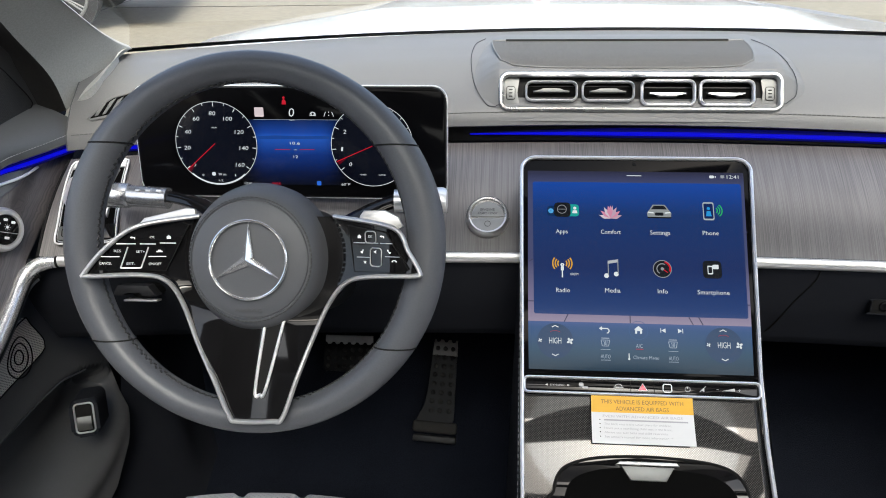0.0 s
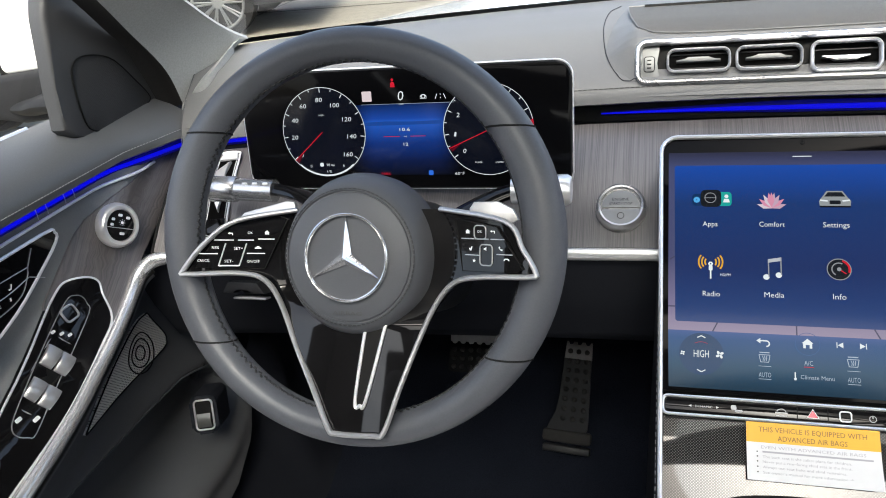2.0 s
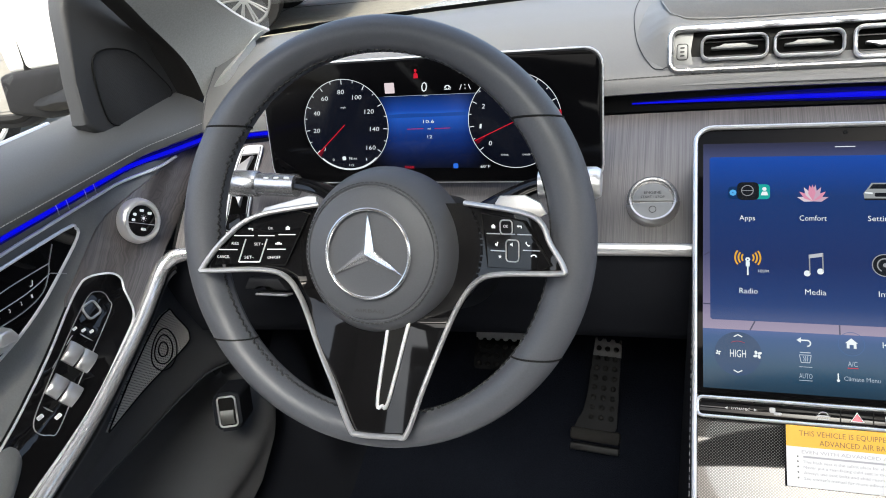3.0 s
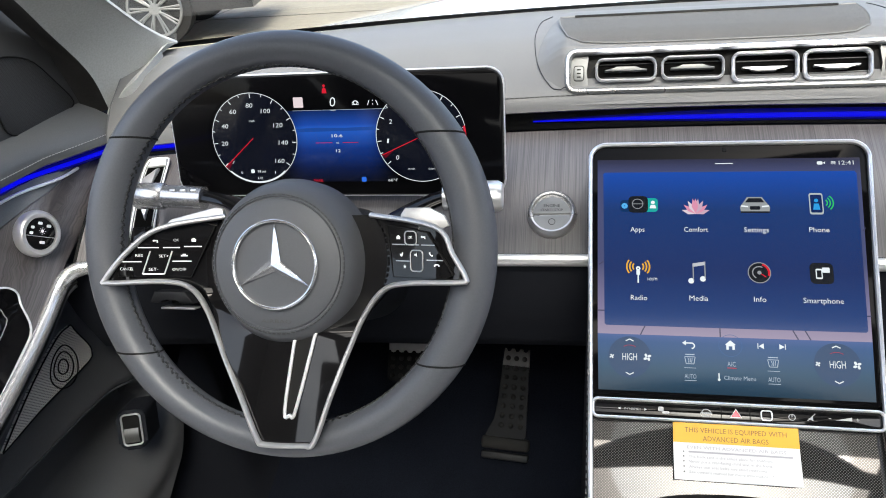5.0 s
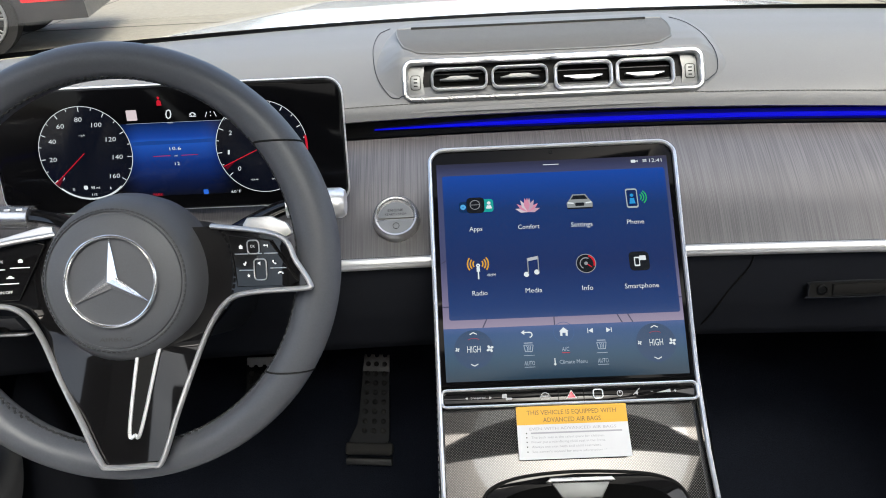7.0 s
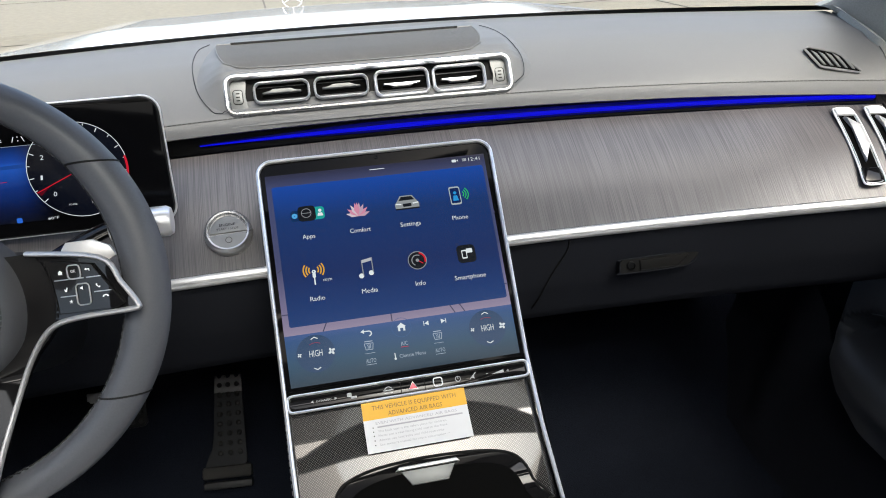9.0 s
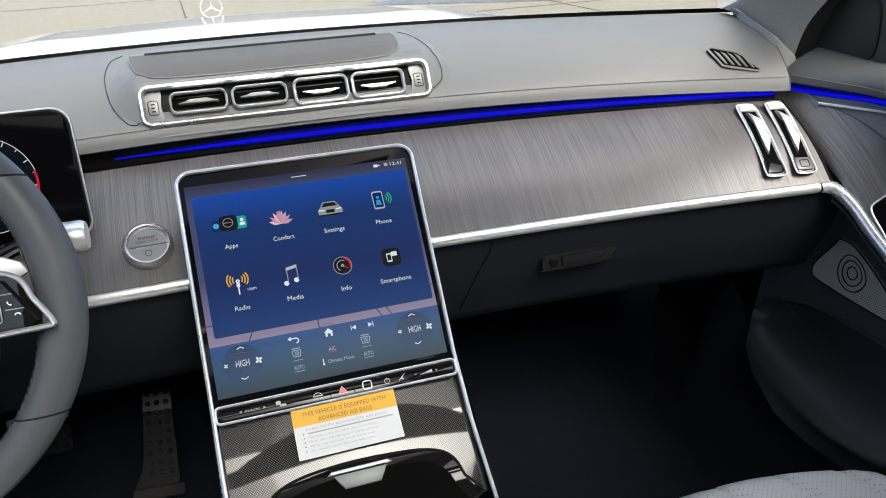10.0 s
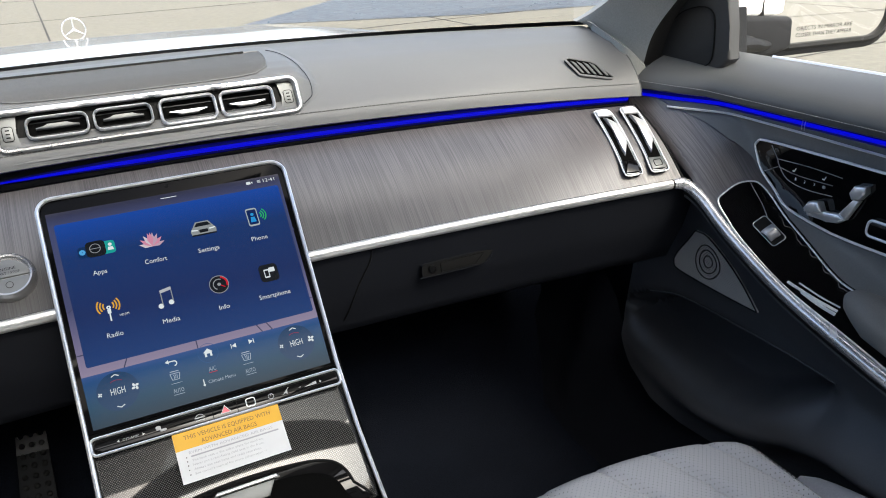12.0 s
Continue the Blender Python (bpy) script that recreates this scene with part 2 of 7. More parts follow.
GREYINK = material("grey_print", (0.35, 0.35, 0.37), 0.6)
WHITE = glow("lit_white", (0.82, 0.85, 0.9), 1.0)
DIM = glow("lit_grey", (0.46, 0.52, 0.64), 1.0)
LEGEND = material("white_legend", (0.85, 0.85, 0.85), 0.4)
FAINT = material("grey_legend", (0.34, 0.34, 0.35), 0.4)
RED = glow("lit_red", (0.62, 0.01, 0.03), 1.0)
PINK = glow("lit_pink", (0.68, 0.27, 0.40), 1.0)
GREEN = glow("lit_green", (0.04, 0.5, 0.12), 1.0)
TEAL = glow("lit_teal", (0.02, 0.35, 0.33), 1.0)
AMBER = glow("lit_amber", (0.75, 0.38, 0.03), 1.0)
GREYGLOW = glow("lit_mid_grey", (0.3, 0.3, 0.33), 1.0)
DARKGLOW = glow("lit_dark", (0.008, 0.01, 0.014), 1.0)


# ---- building helpers ----
def part(name, bm, mat, parent=None, label="", smooth=True, auto=40, turn=True):
    """Links a bmesh as one mesh object under a thing or a part."""
    me = bpy.data.meshes.new(name)
    if turn:
        bmesh.ops.recalc_face_normals(bm, faces=bm.faces)
    if smooth:
        lim = radians(auto)
        for f in bm.faces:
            f.smooth = True
        for e in bm.edges:
            if len(e.link_faces) == 2 and e.calc_face_angle(0) > lim:
                e.smooth = False
    bm.to_mesh(me)
    bm.free()
    me.materials.append(mat)
    ob = new(name, me)
    ob.parent = parent
    if label:
        ob["label"] = label
    return ob


def thing(name, label, category, m=None, group="", kind=""):
    ob = new(name)
    ob.empty_display_size = 0.02
    if m is not None:
        ob.matrix_world = m
    return tagged(ob, label, category, group, kind)


def frame_at(o, y, z):
    """A local frame: x is the car's right, y and z the given directions."""
    y, z = Vector(y).normalized(), Vector(z).normalized()
    x = y.cross(z)
    return Matrix(((x.x, y.x, z.x, o[0]), (x.y, y.y, z.y, o[1]), (x.z, y.z, z.z, o[2]), (0, 0, 0, 1)))


def grid(nu, nv, f, close_u=False):
    bm = bmesh.new()
    rows = [[bm.verts.new(f(i / nu, j / nv)) for j in range(nv + 1)] for i in range(nu + (0 if close_u else 1))]
    n = len(rows)
    for i in range(n if close_u else n - 1):
        for j in range(nv):
            a, b = rows[i], rows[(i + 1) % n]
            try:
                bm.faces.new((a[j], b[j], b[j + 1], a[j + 1]))
            except ValueError:
                pass
    return bm


def tube(pts, r, closed=False, seg=8, r2=None, up=None, bm=None, scale=None):
    """A tube along a line; r across, r2 along up (or the same all round)."""
    bm = bm or bmesh.new()
    pts = [Vector(p) for p in pts]
    n = len(pts)
    rings, side = [], None
    for i, p in enumerate(pts):
        a = pts[(i - 1) % n] if closed or i else p
        b = pts[(i + 1) % n] if closed or i < n - 1 else p
        d = (b - a).normalized()
        if up is not None:
            s = d.cross(Vector(up)).normalized()
        elif side is None:
            s = d.orthogonal().normalized()
        else:
            s = (side - d * side.dot(d)).normalized()
        side = s
        t = s.cross(d)
        k = scale(i / max(1, n - 1)) if scale else 1
        rings.append([bm.verts.new(p + k * (s * r * math.cos(2 * math.pi * q / seg) + t * (r2 or r) * math.sin(2 * math.pi * q / seg))) for q in range(seg)])
    for i in range(n if closed else n - 1):
        a, b = rings[i], rings[(i + 1) % n]
        for q in range(seg):
            bm.faces.new((a[q], a[(q + 1) % seg], b[(q + 1) % seg], b[q]))
    if not closed:
        bm.faces.new(rings[0][::-1])
        bm.faces.new(rings[-1])
    return bm


def rr(w, h, r, n=5, cx=0.0, cy=0.0):
    """A rounded rectangle, anticlockwise."""
    out = []
    for k, (sx, sy) in enumerate(((1, 1), (-1, 1), (-1, -1), (1, -1))):
        for q in range(n + 1):
            a = math.pi / 2 * (k + q / n)
            out.append((cx + sx * (w / 2 - r) + r * math.cos(a), cy + sy * (h / 2 - r) + r * math.sin(a)))
    return out


def circle(r, n=32, cx=0.0, cy=0.0, a0=0.0, a1=360.0):
    k = n if abs(a1 - a0) >= 360 else n + 1
    return [(cx + r * math.cos(radians(a0 + (a1 - a0) * i / n)), cy + r * math.sin(radians(a0 + (a1 - a0) * i / n))) for i in range(k)]


def prism(outline, z0, z1, bevel=0.0, bm=None, seg=2):
    """A plate with that outline between two heights, its upper edge rounded."""
    own = bmesh.new()
    a = [own.verts.new((x, y, z0)) for x, y in outline]
    b = [own.verts.new((x, y, z1)) for x, y in outline]
    own.faces.new(a[::-1])
    top = own.faces.new(b)
    n = len(a)
    for i in range(n):
        own.faces.new((a[i], a[(i + 1) % n], b[(i + 1) % n], b[i]))
    if bevel:
        bmesh.ops.bevel(own, geom=list(top.edges), offset=bevel, segments=seg, profile=0.5, affect="EDGES", clamp_overlap=True)
    return merge(bm, own)


def merge(bm, other):
    if bm is None:
        return other
    me = bpy.data.meshes.new("joined")
    other.to_mesh(me)
    other.free()
    bm.from_mesh(me)
    bpy.data.meshes.remove(me)
    return bm


def ring(outline, z, r, r2=None, bm=None, seg=8):
    return tube([(x, y, z) for x, y in outline], r, True, seg, r2, (0, 0, 1), bm)


def flat(outline, z, bm=None):
    bm = bm or bmesh.new()
    bm.faces.new([bm.verts.new((x, y, z)) for x, y in outline])
    return bm


def annulus(ro, ri, z, n=48, a0=0.0, a1=360.0, cx=0.0, cy=0.0, bm=None):
    bm = bm or bmesh.new()
    o, i = ([bm.verts.new((x, y, z)) for x, y in circle(r, n, cx, cy, a0, a1)] for r in (ro, ri))
    k = len(o)
    for q in range(k if abs(a1 - a0) >= 360 else k - 1):
        bm.faces.new((o[q], o[(q + 1) % k], i[(q + 1) % k], i[q]))
    return bm


def box(x0, x1, y0, y1, z0, z1, bevel=0.0, bm=None, seg=2):
    own = bmesh.new()
    bmesh.ops.create_cube(own, size=1)
    for v in own.verts:
        v.co = ((x0 + x1) / 2 + v.co.x * (x1 - x0), (y0 + y1) / 2 + v.co.y * (y1 - y0), (z0 + z1) / 2 + v.co.z * (z1 - z0))
    if bevel:
        bmesh.ops.bevel(own, geom=own.edges[:], offset=bevel, segments=seg, profile=0.5, affect="EDGES", clamp_overlap=True)
    return merge(bm, own)


def lathe(profile, n=48, bm=None):
    """Turned about z: profile of (radius, height)."""
    bm = bm or bmesh.new()
    rings = [[bm.verts.new((r * math.cos(2 * math.pi * i / n), r * math.sin(2 * math.pi * i / n), z)) for i in range(n)] for r, z in profile]
    for a, b in zip(rings, rings[1:]):
        for i in range(n):
            bm.faces.new((a[i], a[(i + 1) % n], b[(i + 1) % n], b[i]))
    bm.faces.new(rings[-1])
    return bm


def arc_line(cx, cy, r, a0, a1, z, wd, bm=None, n=14):
    return annulus(r + wd / 2, r - wd / 2, z, n, a0, a1, cx, cy, bm)


def bar_line(x0, y0, x1, y1, wd, z, bm=None):
    bm = bm or bmesh.new()
    d = Vector((x1 - x0, y1 - y0)).normalized() * wd / 2
    bm.faces.new([bm.verts.new(p) for p in ((x0 - d.y, y0 + d.x, z), (x0 + d.y, y0 - d.x, z), (x1 + d.y, y1 - d.x, z), (x1 - d.y, y1 + d.x, z))])
    return bm


WORDS = {}


def text(parent, words, u, v, w, width, cap, mat, name="lettering", slant=0.0):
    """Words in the built-in font, centred at (u, v), at height w over the parent's plane."""
    if words not in WORDS:
        cu = bpy.data.curves.new("words", "FONT")
        cu.body, cu.align_x, cu.resolution_u, cu.offset = words, "LEFT", 2, -0.004
        ob = bpy.data.objects.new("words", cu)
        me = bpy.data.meshes.new_from_object(ob)
        xs = [q.co.x for q in me.vertices]
        WORDS[words] = ([tuple(q.co) for q in me.vertices], [tuple(p.vertices) for p in me.polygons], min(xs), max(xs))
        bpy.data.objects.remove(ob)
        bpy.data.curves.remove(cu)
        bpy.data.meshes.remove(me)
    vs, fs, lo, hi = WORDS[words]
    sx, sy = width / (hi - lo), cap / 0.72
    me = bpy.data.meshes.new(name)
    me.from_pydata([(u + (x - (lo + hi) / 2) * sx + slant * (y * sy - cap / 2), v + y * sy - cap / 2, w) for x, y, _ in vs], [], fs)
    me.materials.append(mat)
    ob = new(name, me)
    ob.parent = parent
    return ob


def stitches(pts, mat, parent, length=0.004, gap=0.0025, r=0.0005, name="stitching"):
    """A row of single threads along a line."""
    pts = [Vector(p) for p in pts]
    bm, at, todo = bmesh.new(), 0.0, 0.0
    for a, b in zip(pts, pts[1:]):
        d = (b - a).length
        while todo < at + d:
            p = a + (b - a) * ((todo - at) / d)
            q = p + (b - a).normalized() * length
            tube([p, q], r, False, 4, bm=bm)
            todo += length + gap
        at += d
    ob = part(name, bm, mat, parent)
    ob["kind"] = "stuff"
    return ob


def curve(pts, n=8, closed=False):
    """A smooth line through points (Catmull-Rom)."""
    pts = [Vector(p) for p in pts]
    k = len(pts)
    out = []
    for i in range(k if closed else k - 1):
        p = [pts[(i + o) % k] if closed else pts[min(max(i + o, 0), k - 1)] for o in (-1, 0, 1, 2)]
        for q in range(n):
            t = q / n
            out.append(0.5 * (2 * p[1] + (p[2] - p[0]) * t + (2 * p[0] - 5 * p[1] + 4 * p[2] - p[3]) * t * t + (3 * p[1] - p[0] - 3 * p[2] + p[3]) * t ** 3))
    if not closed:
        out.append(pts[-1])
    return out


def smooth_loop(pts, n=4):
    return [(p.x, p.y) for p in curve([(a, b, 0) for a, b in pts], n, True)]


def lerp(x, xs, ys):
    return float(np.interp(x, xs, ys))


# ---- the plan of the cabin ----
WHEEL = frame_at((-0.380, 0.006, 0.668), (0, math.sin(radians(24)), math.cos(radians(24))), (0, -math.cos(radians(24)), math.sin(radians(24))))
CLUSTER = frame_at((-0.385, 0.194, 0.705), (0, 0.16, 0.987), (0, -0.987, 0.16))
DISPLAY = frame_at((0, 0.061, 0.541), (0, 0.7071, 0.7071), (0, -0.7071, 0.7071))
VENTS = frame_at((0.0103, 0.292, 0.742), (0, 0.5, 0.866), (0, -0.866, 0.5))


def trim_y(x):
    return 0.163 - 0.08 * x * x


def strip_y(x):
    return 0.285 - 0.10 * x * x


def strip_z(x):
    return 0.692 - 0.027 * x * x


def wood_at(x, v, out=0.0):
    """A point on the wooden dash trim: v from 0 at the chrome strip to 1 under the light strip."""
    y0, z0, y1, z1 = trim_y(x), 0.592, strip_y(x) - 0.006, strip_z(x) - 0.008
    b = 0.007 * math.sin(math.pi * v) + out
    d = math.hypot(y1 - y0, z1 - z0)
    return Vector((x, y0 + (y1 - y0) * v - b * (z1 - z0) / d, z0 + (z1 - z0) * v + b * (y1 - y0) / d))


PAD_K = (0, 0.02, 0.05, 0.1, 0.2, 0.4, 0.7, 1)
PAD_F = (0, 0.14, 0.25, 0.37, 0.56, 0.82, 0.965, 1)


def pad_at(x, k):
    """A point on the dash's top pad: k from its front edge (0) to the windscreen (1)."""
    y0, z0 = strip_y(x) - 0.013, 0.708 - 0.022 * (x / 0.66) ** 2
    y1, z1 = 0.50 - 0.28 * x * x, 0.777 - 0.008 * (x / 0.66) ** 2
    return Vector((x, y0 + (y1 - y0) * k, z0 + (z1 - z0) * lerp(k, PAD_K, PAD_F)))


BAR_Y = (-1.0, -0.4, -0.182, -0.046, 0.064, 0.128, 0.27, 0.6)
BAR_Z = (0.38, 0.40, 0.447, 0.487, 0.54, 0.588, 0.67, 0.8)


def bar_z(y):
    return sum(lerp(y + d, BAR_Y, BAR_Z) for d in (-0.03, -0.015, 0, 0.015, 0.03)) / 5


DRIVER_OUT = 0.027   # the driver's trim bar lies that much further out


def door_raw(y, z, side=1):
    s = z - bar_z(y)
    out = DRIVER_OUT if side < 0 else 0.0
    up = lerp(z, (0.0, 0.16, 0.24, 0.29, 0.40, 0.60, 0.66, 0.70), (0.66, 0.65, 0.668, 0.70, 0.715, 0.735, 0.731, 0.722))
    broad = lerp(s, (-0.5, -0.1, -0.03, -0.008, 0.004, 0.05, 0.09, 0.12), (0.80, 0.715, 0.70, 0.672, 0.667, 0.698, 0.73, 0.80))
    slim = lerp(s, (-0.5, -0.1, -0.03, -0.008, 0.004, 0.03, 0.053, 0.066, 0.08), (0.80, 0.715, 0.70, 0.672, 0.667, 0.690, 0.717, 0.738, 0.80))
    t = max(0.0, min(1.0, (y - 0.04) / 0.07))
    ledge = slim + (broad - slim) * t
    x = min(up + out * max(0.0, min(1.0, (0.60 - z) / 0.08)), ledge + out * max(0.0, min(1.0, (0.062 - s) / 0.03)))
    # map pocket
    if -0.14 < y < 0.30 and 0.2 < z < 0.45:
        top = lerp(y, (-0.118, -0.11, -0.02, 0.12, 0.18, 0.235, 0.262, 0.284), (0.368, 0.373, 0.375, 0.374, 0.370, 0.352, 0.335, 0.300))
        low = lerp(y, (-0.118, -0.079, -0.04, 0.003, 0.05, 0.165, 0.2326, 0.27, 0.284), (0.366, 0.336, 0.306, 0.283, 0.270, 0.272, 0.283, 0.294, 0.299))
        k = max(0.0, min(1.0, (top - z) / 0.014)) * max(0.0, min(1.0, (z - low) / 0.018))
        x += 0.06 * k * k * (3 - 2 * k)
        if top - low > 0.02:
            x -= 0.016 * math.exp(-((z - low + 0.014) / 0.020) ** 2) * min(1.0, (top - low) / 0.06)
    # the bottle holder swells out behind the pocket
    if side > 0 and z < 0.42 and y < 0.15:
        crest = lerp(y, (-0.3, -0.146, -0.085, -0.026, 0.10), (0.305, 0.300, 0.287, 0.262, 0.245))
        swell = lerp(y, (-0.2, -0.06, 0.05, 0.15), (0.050, 0.040, 0.014, 0.0))
        x -= swell * math.exp(-((z - crest) / (0.050 if z > crest else 0.022)) ** 2)
        if z < crest:
            x += 0.9 * swell * min(1.0, (crest - z) / 0.05)
    # the door ends before the kick panel
    if z < 0.43:
        x = max(x, min(0.80, x + 0.12 * max(0.0, min(1.0, (y - 0.292) / 0.02)) * min(1, (0.43 - z) / 0.02)))
    return x


def door_x(y, z, side=1):
    return sum(door_raw(y + a, z + b, side) for a in (-0.006, 0, 0.006) for b in (-0.005, 0, 0.005)) / 9


def door_low(y):
    """The lower edge of the door card, over the body's sill."""
    return lerp(y, (-0.75, 0.10, 0.165, 0.22, 0.262, 0.30), (0.190, 0.196, 0.206, 0.232, 0.268, 0.31))


# ---- ground and far things ----
ground_bm = grid(40, 40, lambda u, v: (-60 + 120 * u, -60 + 120 * v, -0.29))
part("ground", ground_bm, CONCRETE)
tagged(bpy.data.objects["ground"], "pale worn concrete parking lot", "ground", kind="structure")

JOINT = material("joint_filler", (0.05, 0.046, 0.04), 0.9, grain=0.2, grain_scale=20)
turned = Matrix.Rotation(radians(2.0), 4, "Z")
for k in range(-4, 5):
    for long in (0, 1):
        at = 0.1 + 4.6 * k if long else 3.7 + 4.6 * k
        strip = box(at - 0.012, at + 0.012, -40, 60, -0.2875, -0.2855) if long else box(-40, 40, at - 0.012, at + 0.012, -0.2875, -0.2855)
        part("joint", strip, JOINT, bpy.data.objects["ground"], "dark joint between concrete slabs").matrix_basis = turned

# ---- cabin shell ----
floor_bm = grid(24, 24, lambda u, v: (-0.78 + 1.56 * u, -1.6 + 2.3 * v, lerp(-1.6 + 2.3 * v, (-1.6, 0.40, 0.66, 0.70), (0.04, 0.05, 0.26, 0.5))))
tagged(part("floor", floor_bm, CARPET), "black carpeted footwell floor", "floor", kind="structure")
wall = box(-0.80, 0.80, 0.66, 0.69, 0.0, 0.63)
tagged(part("wall_front", wall, CARPET), "black firewall behind the dashboard", "wall", kind="structure")
roof = bmesh.new()
for x0, x1, y0, y1 in ((-0.66, -0.56, -2.0, -0.26), (0.56, 0.66, -2.0, -0.26), (-0.56, 0.56, -2.0, -0.97)):
    box(x0, x1, y0, y1, 1.16, 1.19, 0.008, roof)
# crossbar out of view, bowed to give the dark arch mirrored in the console
bow = [(-0.57 + 1.14 * k / 24, 0.0) for k in range(25)]
crossbar = [(x, -0.42 - 0.10 * min(1.6, ((x - 0.12) / 0.33) ** 2)) for x, _ in bow] + [(x, -0.585 - 0.03 * min(1.6, ((x - 0.12) / 0.33) ** 2)) for x, _ in bow[::-1]]
prism(crossbar[::-1], 1.158, 1.188, 0, roof)
# header out of view, carried low to keep sky reflections off the display
merge(roof, grid(20, 6, lambda u, v: (-0.66 + 1.32 * u, 0.110 - 0.13 * (2 * u - 1) ** 2 - (0.40 - 0.13 * (2 * u - 1) ** 2) * v, lerp(v, (0, 0.07, 0.2, 0.4, 1), (0.970, 0.990, 1.030, 1.080, 1.17)))))
tagged(part("ceiling", roof, HEADLINER), "black fabric headliner with a glass roof, out of view, shaped for reflections", "ceiling", kind="structure")
# out of view; wall height and corner posts cut down bright reflections
back = bmesh.new()
box(-0.80, 0.80, -2.0, -1.96, 0.0, 1.0, 0, back)
for sx in (-1, 1):
    box(min(sx * 0.62, sx * 0.78), max(sx * 0.62, sx * 0.78), -2.0, -1.35, 0.6, 1.18, 0.02, back)
tagged(part("wall_back", back, REARTRIM), "dark rear cabin wall", "wall", kind="structure")
# out of view; made wide and dark to shade what the glossy spokes mirror
for sx in (-1, 1):
    post = bmesh.new()
    box(min(sx * 0.66, sx * 0.76), max(sx * 0.66, sx * 0.76), -0.80, -0.47, 0.0, 1.17, 0.02, post)
    tagged(part("wall_left" if sx < 0 else "wall_right", post, REARTRIM), "dark door pillar, out of view, widened to darken reflections", "wall", kind="structure")

# windscreen and side glass, faces towards the cabin
ws = grid(24, 12, lambda u, v: ((-0.74 + 1.48 * u) * (1 - 0.17 * v), (0.545 - 0.26 * (1.48 * (u - 0.5)) ** 2) - 0.64 * v, 0.765 + 0.32 * v + 0.01 * math.sin(math.pi * v)))


def pane(name, bm, label, inward, mat=GLASS):
    """One sheet of glass whose faces look to a place in the cabin."""
    bm.normal_update()
    f = bm.faces[:][0]
    if f.normal.dot(Vector(inward) - f.calc_center_median()) < 0:
        bmesh.ops.reverse_faces(bm, faces=bm.faces[:])
    ob = part(name, bm, mat, turn=False)
    ob.visible_shadow = False
    return tagged(ob, label, "window glass", kind="structure")


pane("window_1", ws, "clear windscreen glass", (0, -0.4, 0.8))
for n, sx in ((2, -1), (3, 1)):
    pane(f"window_{n}", grid(2, 2, lambda u, v: (sx * (0.778 - 0.15 * v), 0.20 - 1.0 * u, 0.735 + 0.42 * v)), "clear front door glass", (0, -0.4, 0.8))
pane("window_4", grid(2, 2, lambda u, v: (-0.57 + 1.14 * u, -0.28 - 0.22 * v, 1.175)), "dark tinted front roof glass", (0, -0.8, 0.8), DARKTINT)
pane("window_6", grid(2, 2, lambda u, v: (-0.57 + 1.14 * u, -0.57 - 0.41 * v, 1.175)), "tinted rear roof glass", (0, -0.8, 0.8), TINTED)
for n, sx in ((7, -1), (8, 1)):
    pane(f"window_{n}", grid(2, 2, lambda u, v: (sx * (0.79 - 0.14 * v), -0.78 - 0.62 * u, 0.70 + 0.47 * v)), "lightly tinted rear door glass", (0, -0.8, 0.8), REARTINT)
pane("window_5", grid(4, 2, lambda u, v: (-0.63 + 1.26 * u, -1.97 + 0.02 * v, 0.99 + 0.19 * v)), "lightly tinted rear window", (0, -0.8, 0.8), REARTINT)
for sx in (-1, 1):
    side_w = box(min(sx * 0.80, sx * 0.83), max(sx * 0.80, sx * 0.83), -1.9, 0.70, 0.0, 0.70)
    tagged(part("wall_left" if sx < 0 else "wall_right", side_w, CARPET), "black footwell side wall", "wall", kind="structure")
    far = 0.03 if sx < 0 else 0.0

    def kick_at(u, v, sx=sx, far=far):
        """The body's sill and kick panel beside the footwell, rounded towards the floor."""
        y = -0.85 + 1.40 * u
        top = door_low(y) - 0.003 if y < 0.29 else min(0.50, 0.31 + 1.5 * (y - 0.29))
        z = 0.045 + (top - 0.045) * v
        x = 0.605 + 0.085 * min(1.0, (z - 0.045) / 0.17) ** 0.7 + 0.03 * max(0.0, z - 0.25) / 0.2
        x -= 0.028 * math.exp(-((y - 0.345) / 0.045) ** 2) * min(1.0, max(0.0, z - 0.06) / 0.10)
        return (sx * (x + far + 0.10 * max(0.0, y - 0.40)), y, z)

    tagged(part("wall_left" if sx < 0 else "wall_right", grid(110, 24, kick_at), LOWER), "black plastic sill and kick panel", "wall", kind="structure")
frit = grid(40, 1, lambda u, v: ((-0.74 + 1.48 * u), 0.502 - 0.28 * (1.48 * (u - 0.5)) ** 2 + 0.03 * v, 0.771 - 0.006 * (2 * u - 1) ** 2 + 0.010 * (1 - v)))
tagged(part("trim", frit, BLACK), "black windscreen edge band", "trim", kind="structure")

# ---- dashboard ----
dash = thing("dashboard", "charcoal leather dashboard with dark wood trim and a blue light strip", "dashboard")
ks = [0, 0.01, 0.02, 0.035, 0.05, 0.075, 0.1, 0.15, 0.2, 0.3, 0.4, 0.5, 0.6, 0.7, 0.8, 0.9, 1.0]


def pad_row(i, x):
    if i == 0:
        p = pad_at(x, 0)
        return p + Vector((0, 0.03, -0.004))
    if i == 1:
        p = pad_at(x, 0)
        return p + Vector((0, 0.004, -0.002))
    if i <= len(ks) + 1:
        return pad_at(x, ks[i - 2])
    return pad_at(x, 1.0) + Vector((0, 0.004, -0.2))


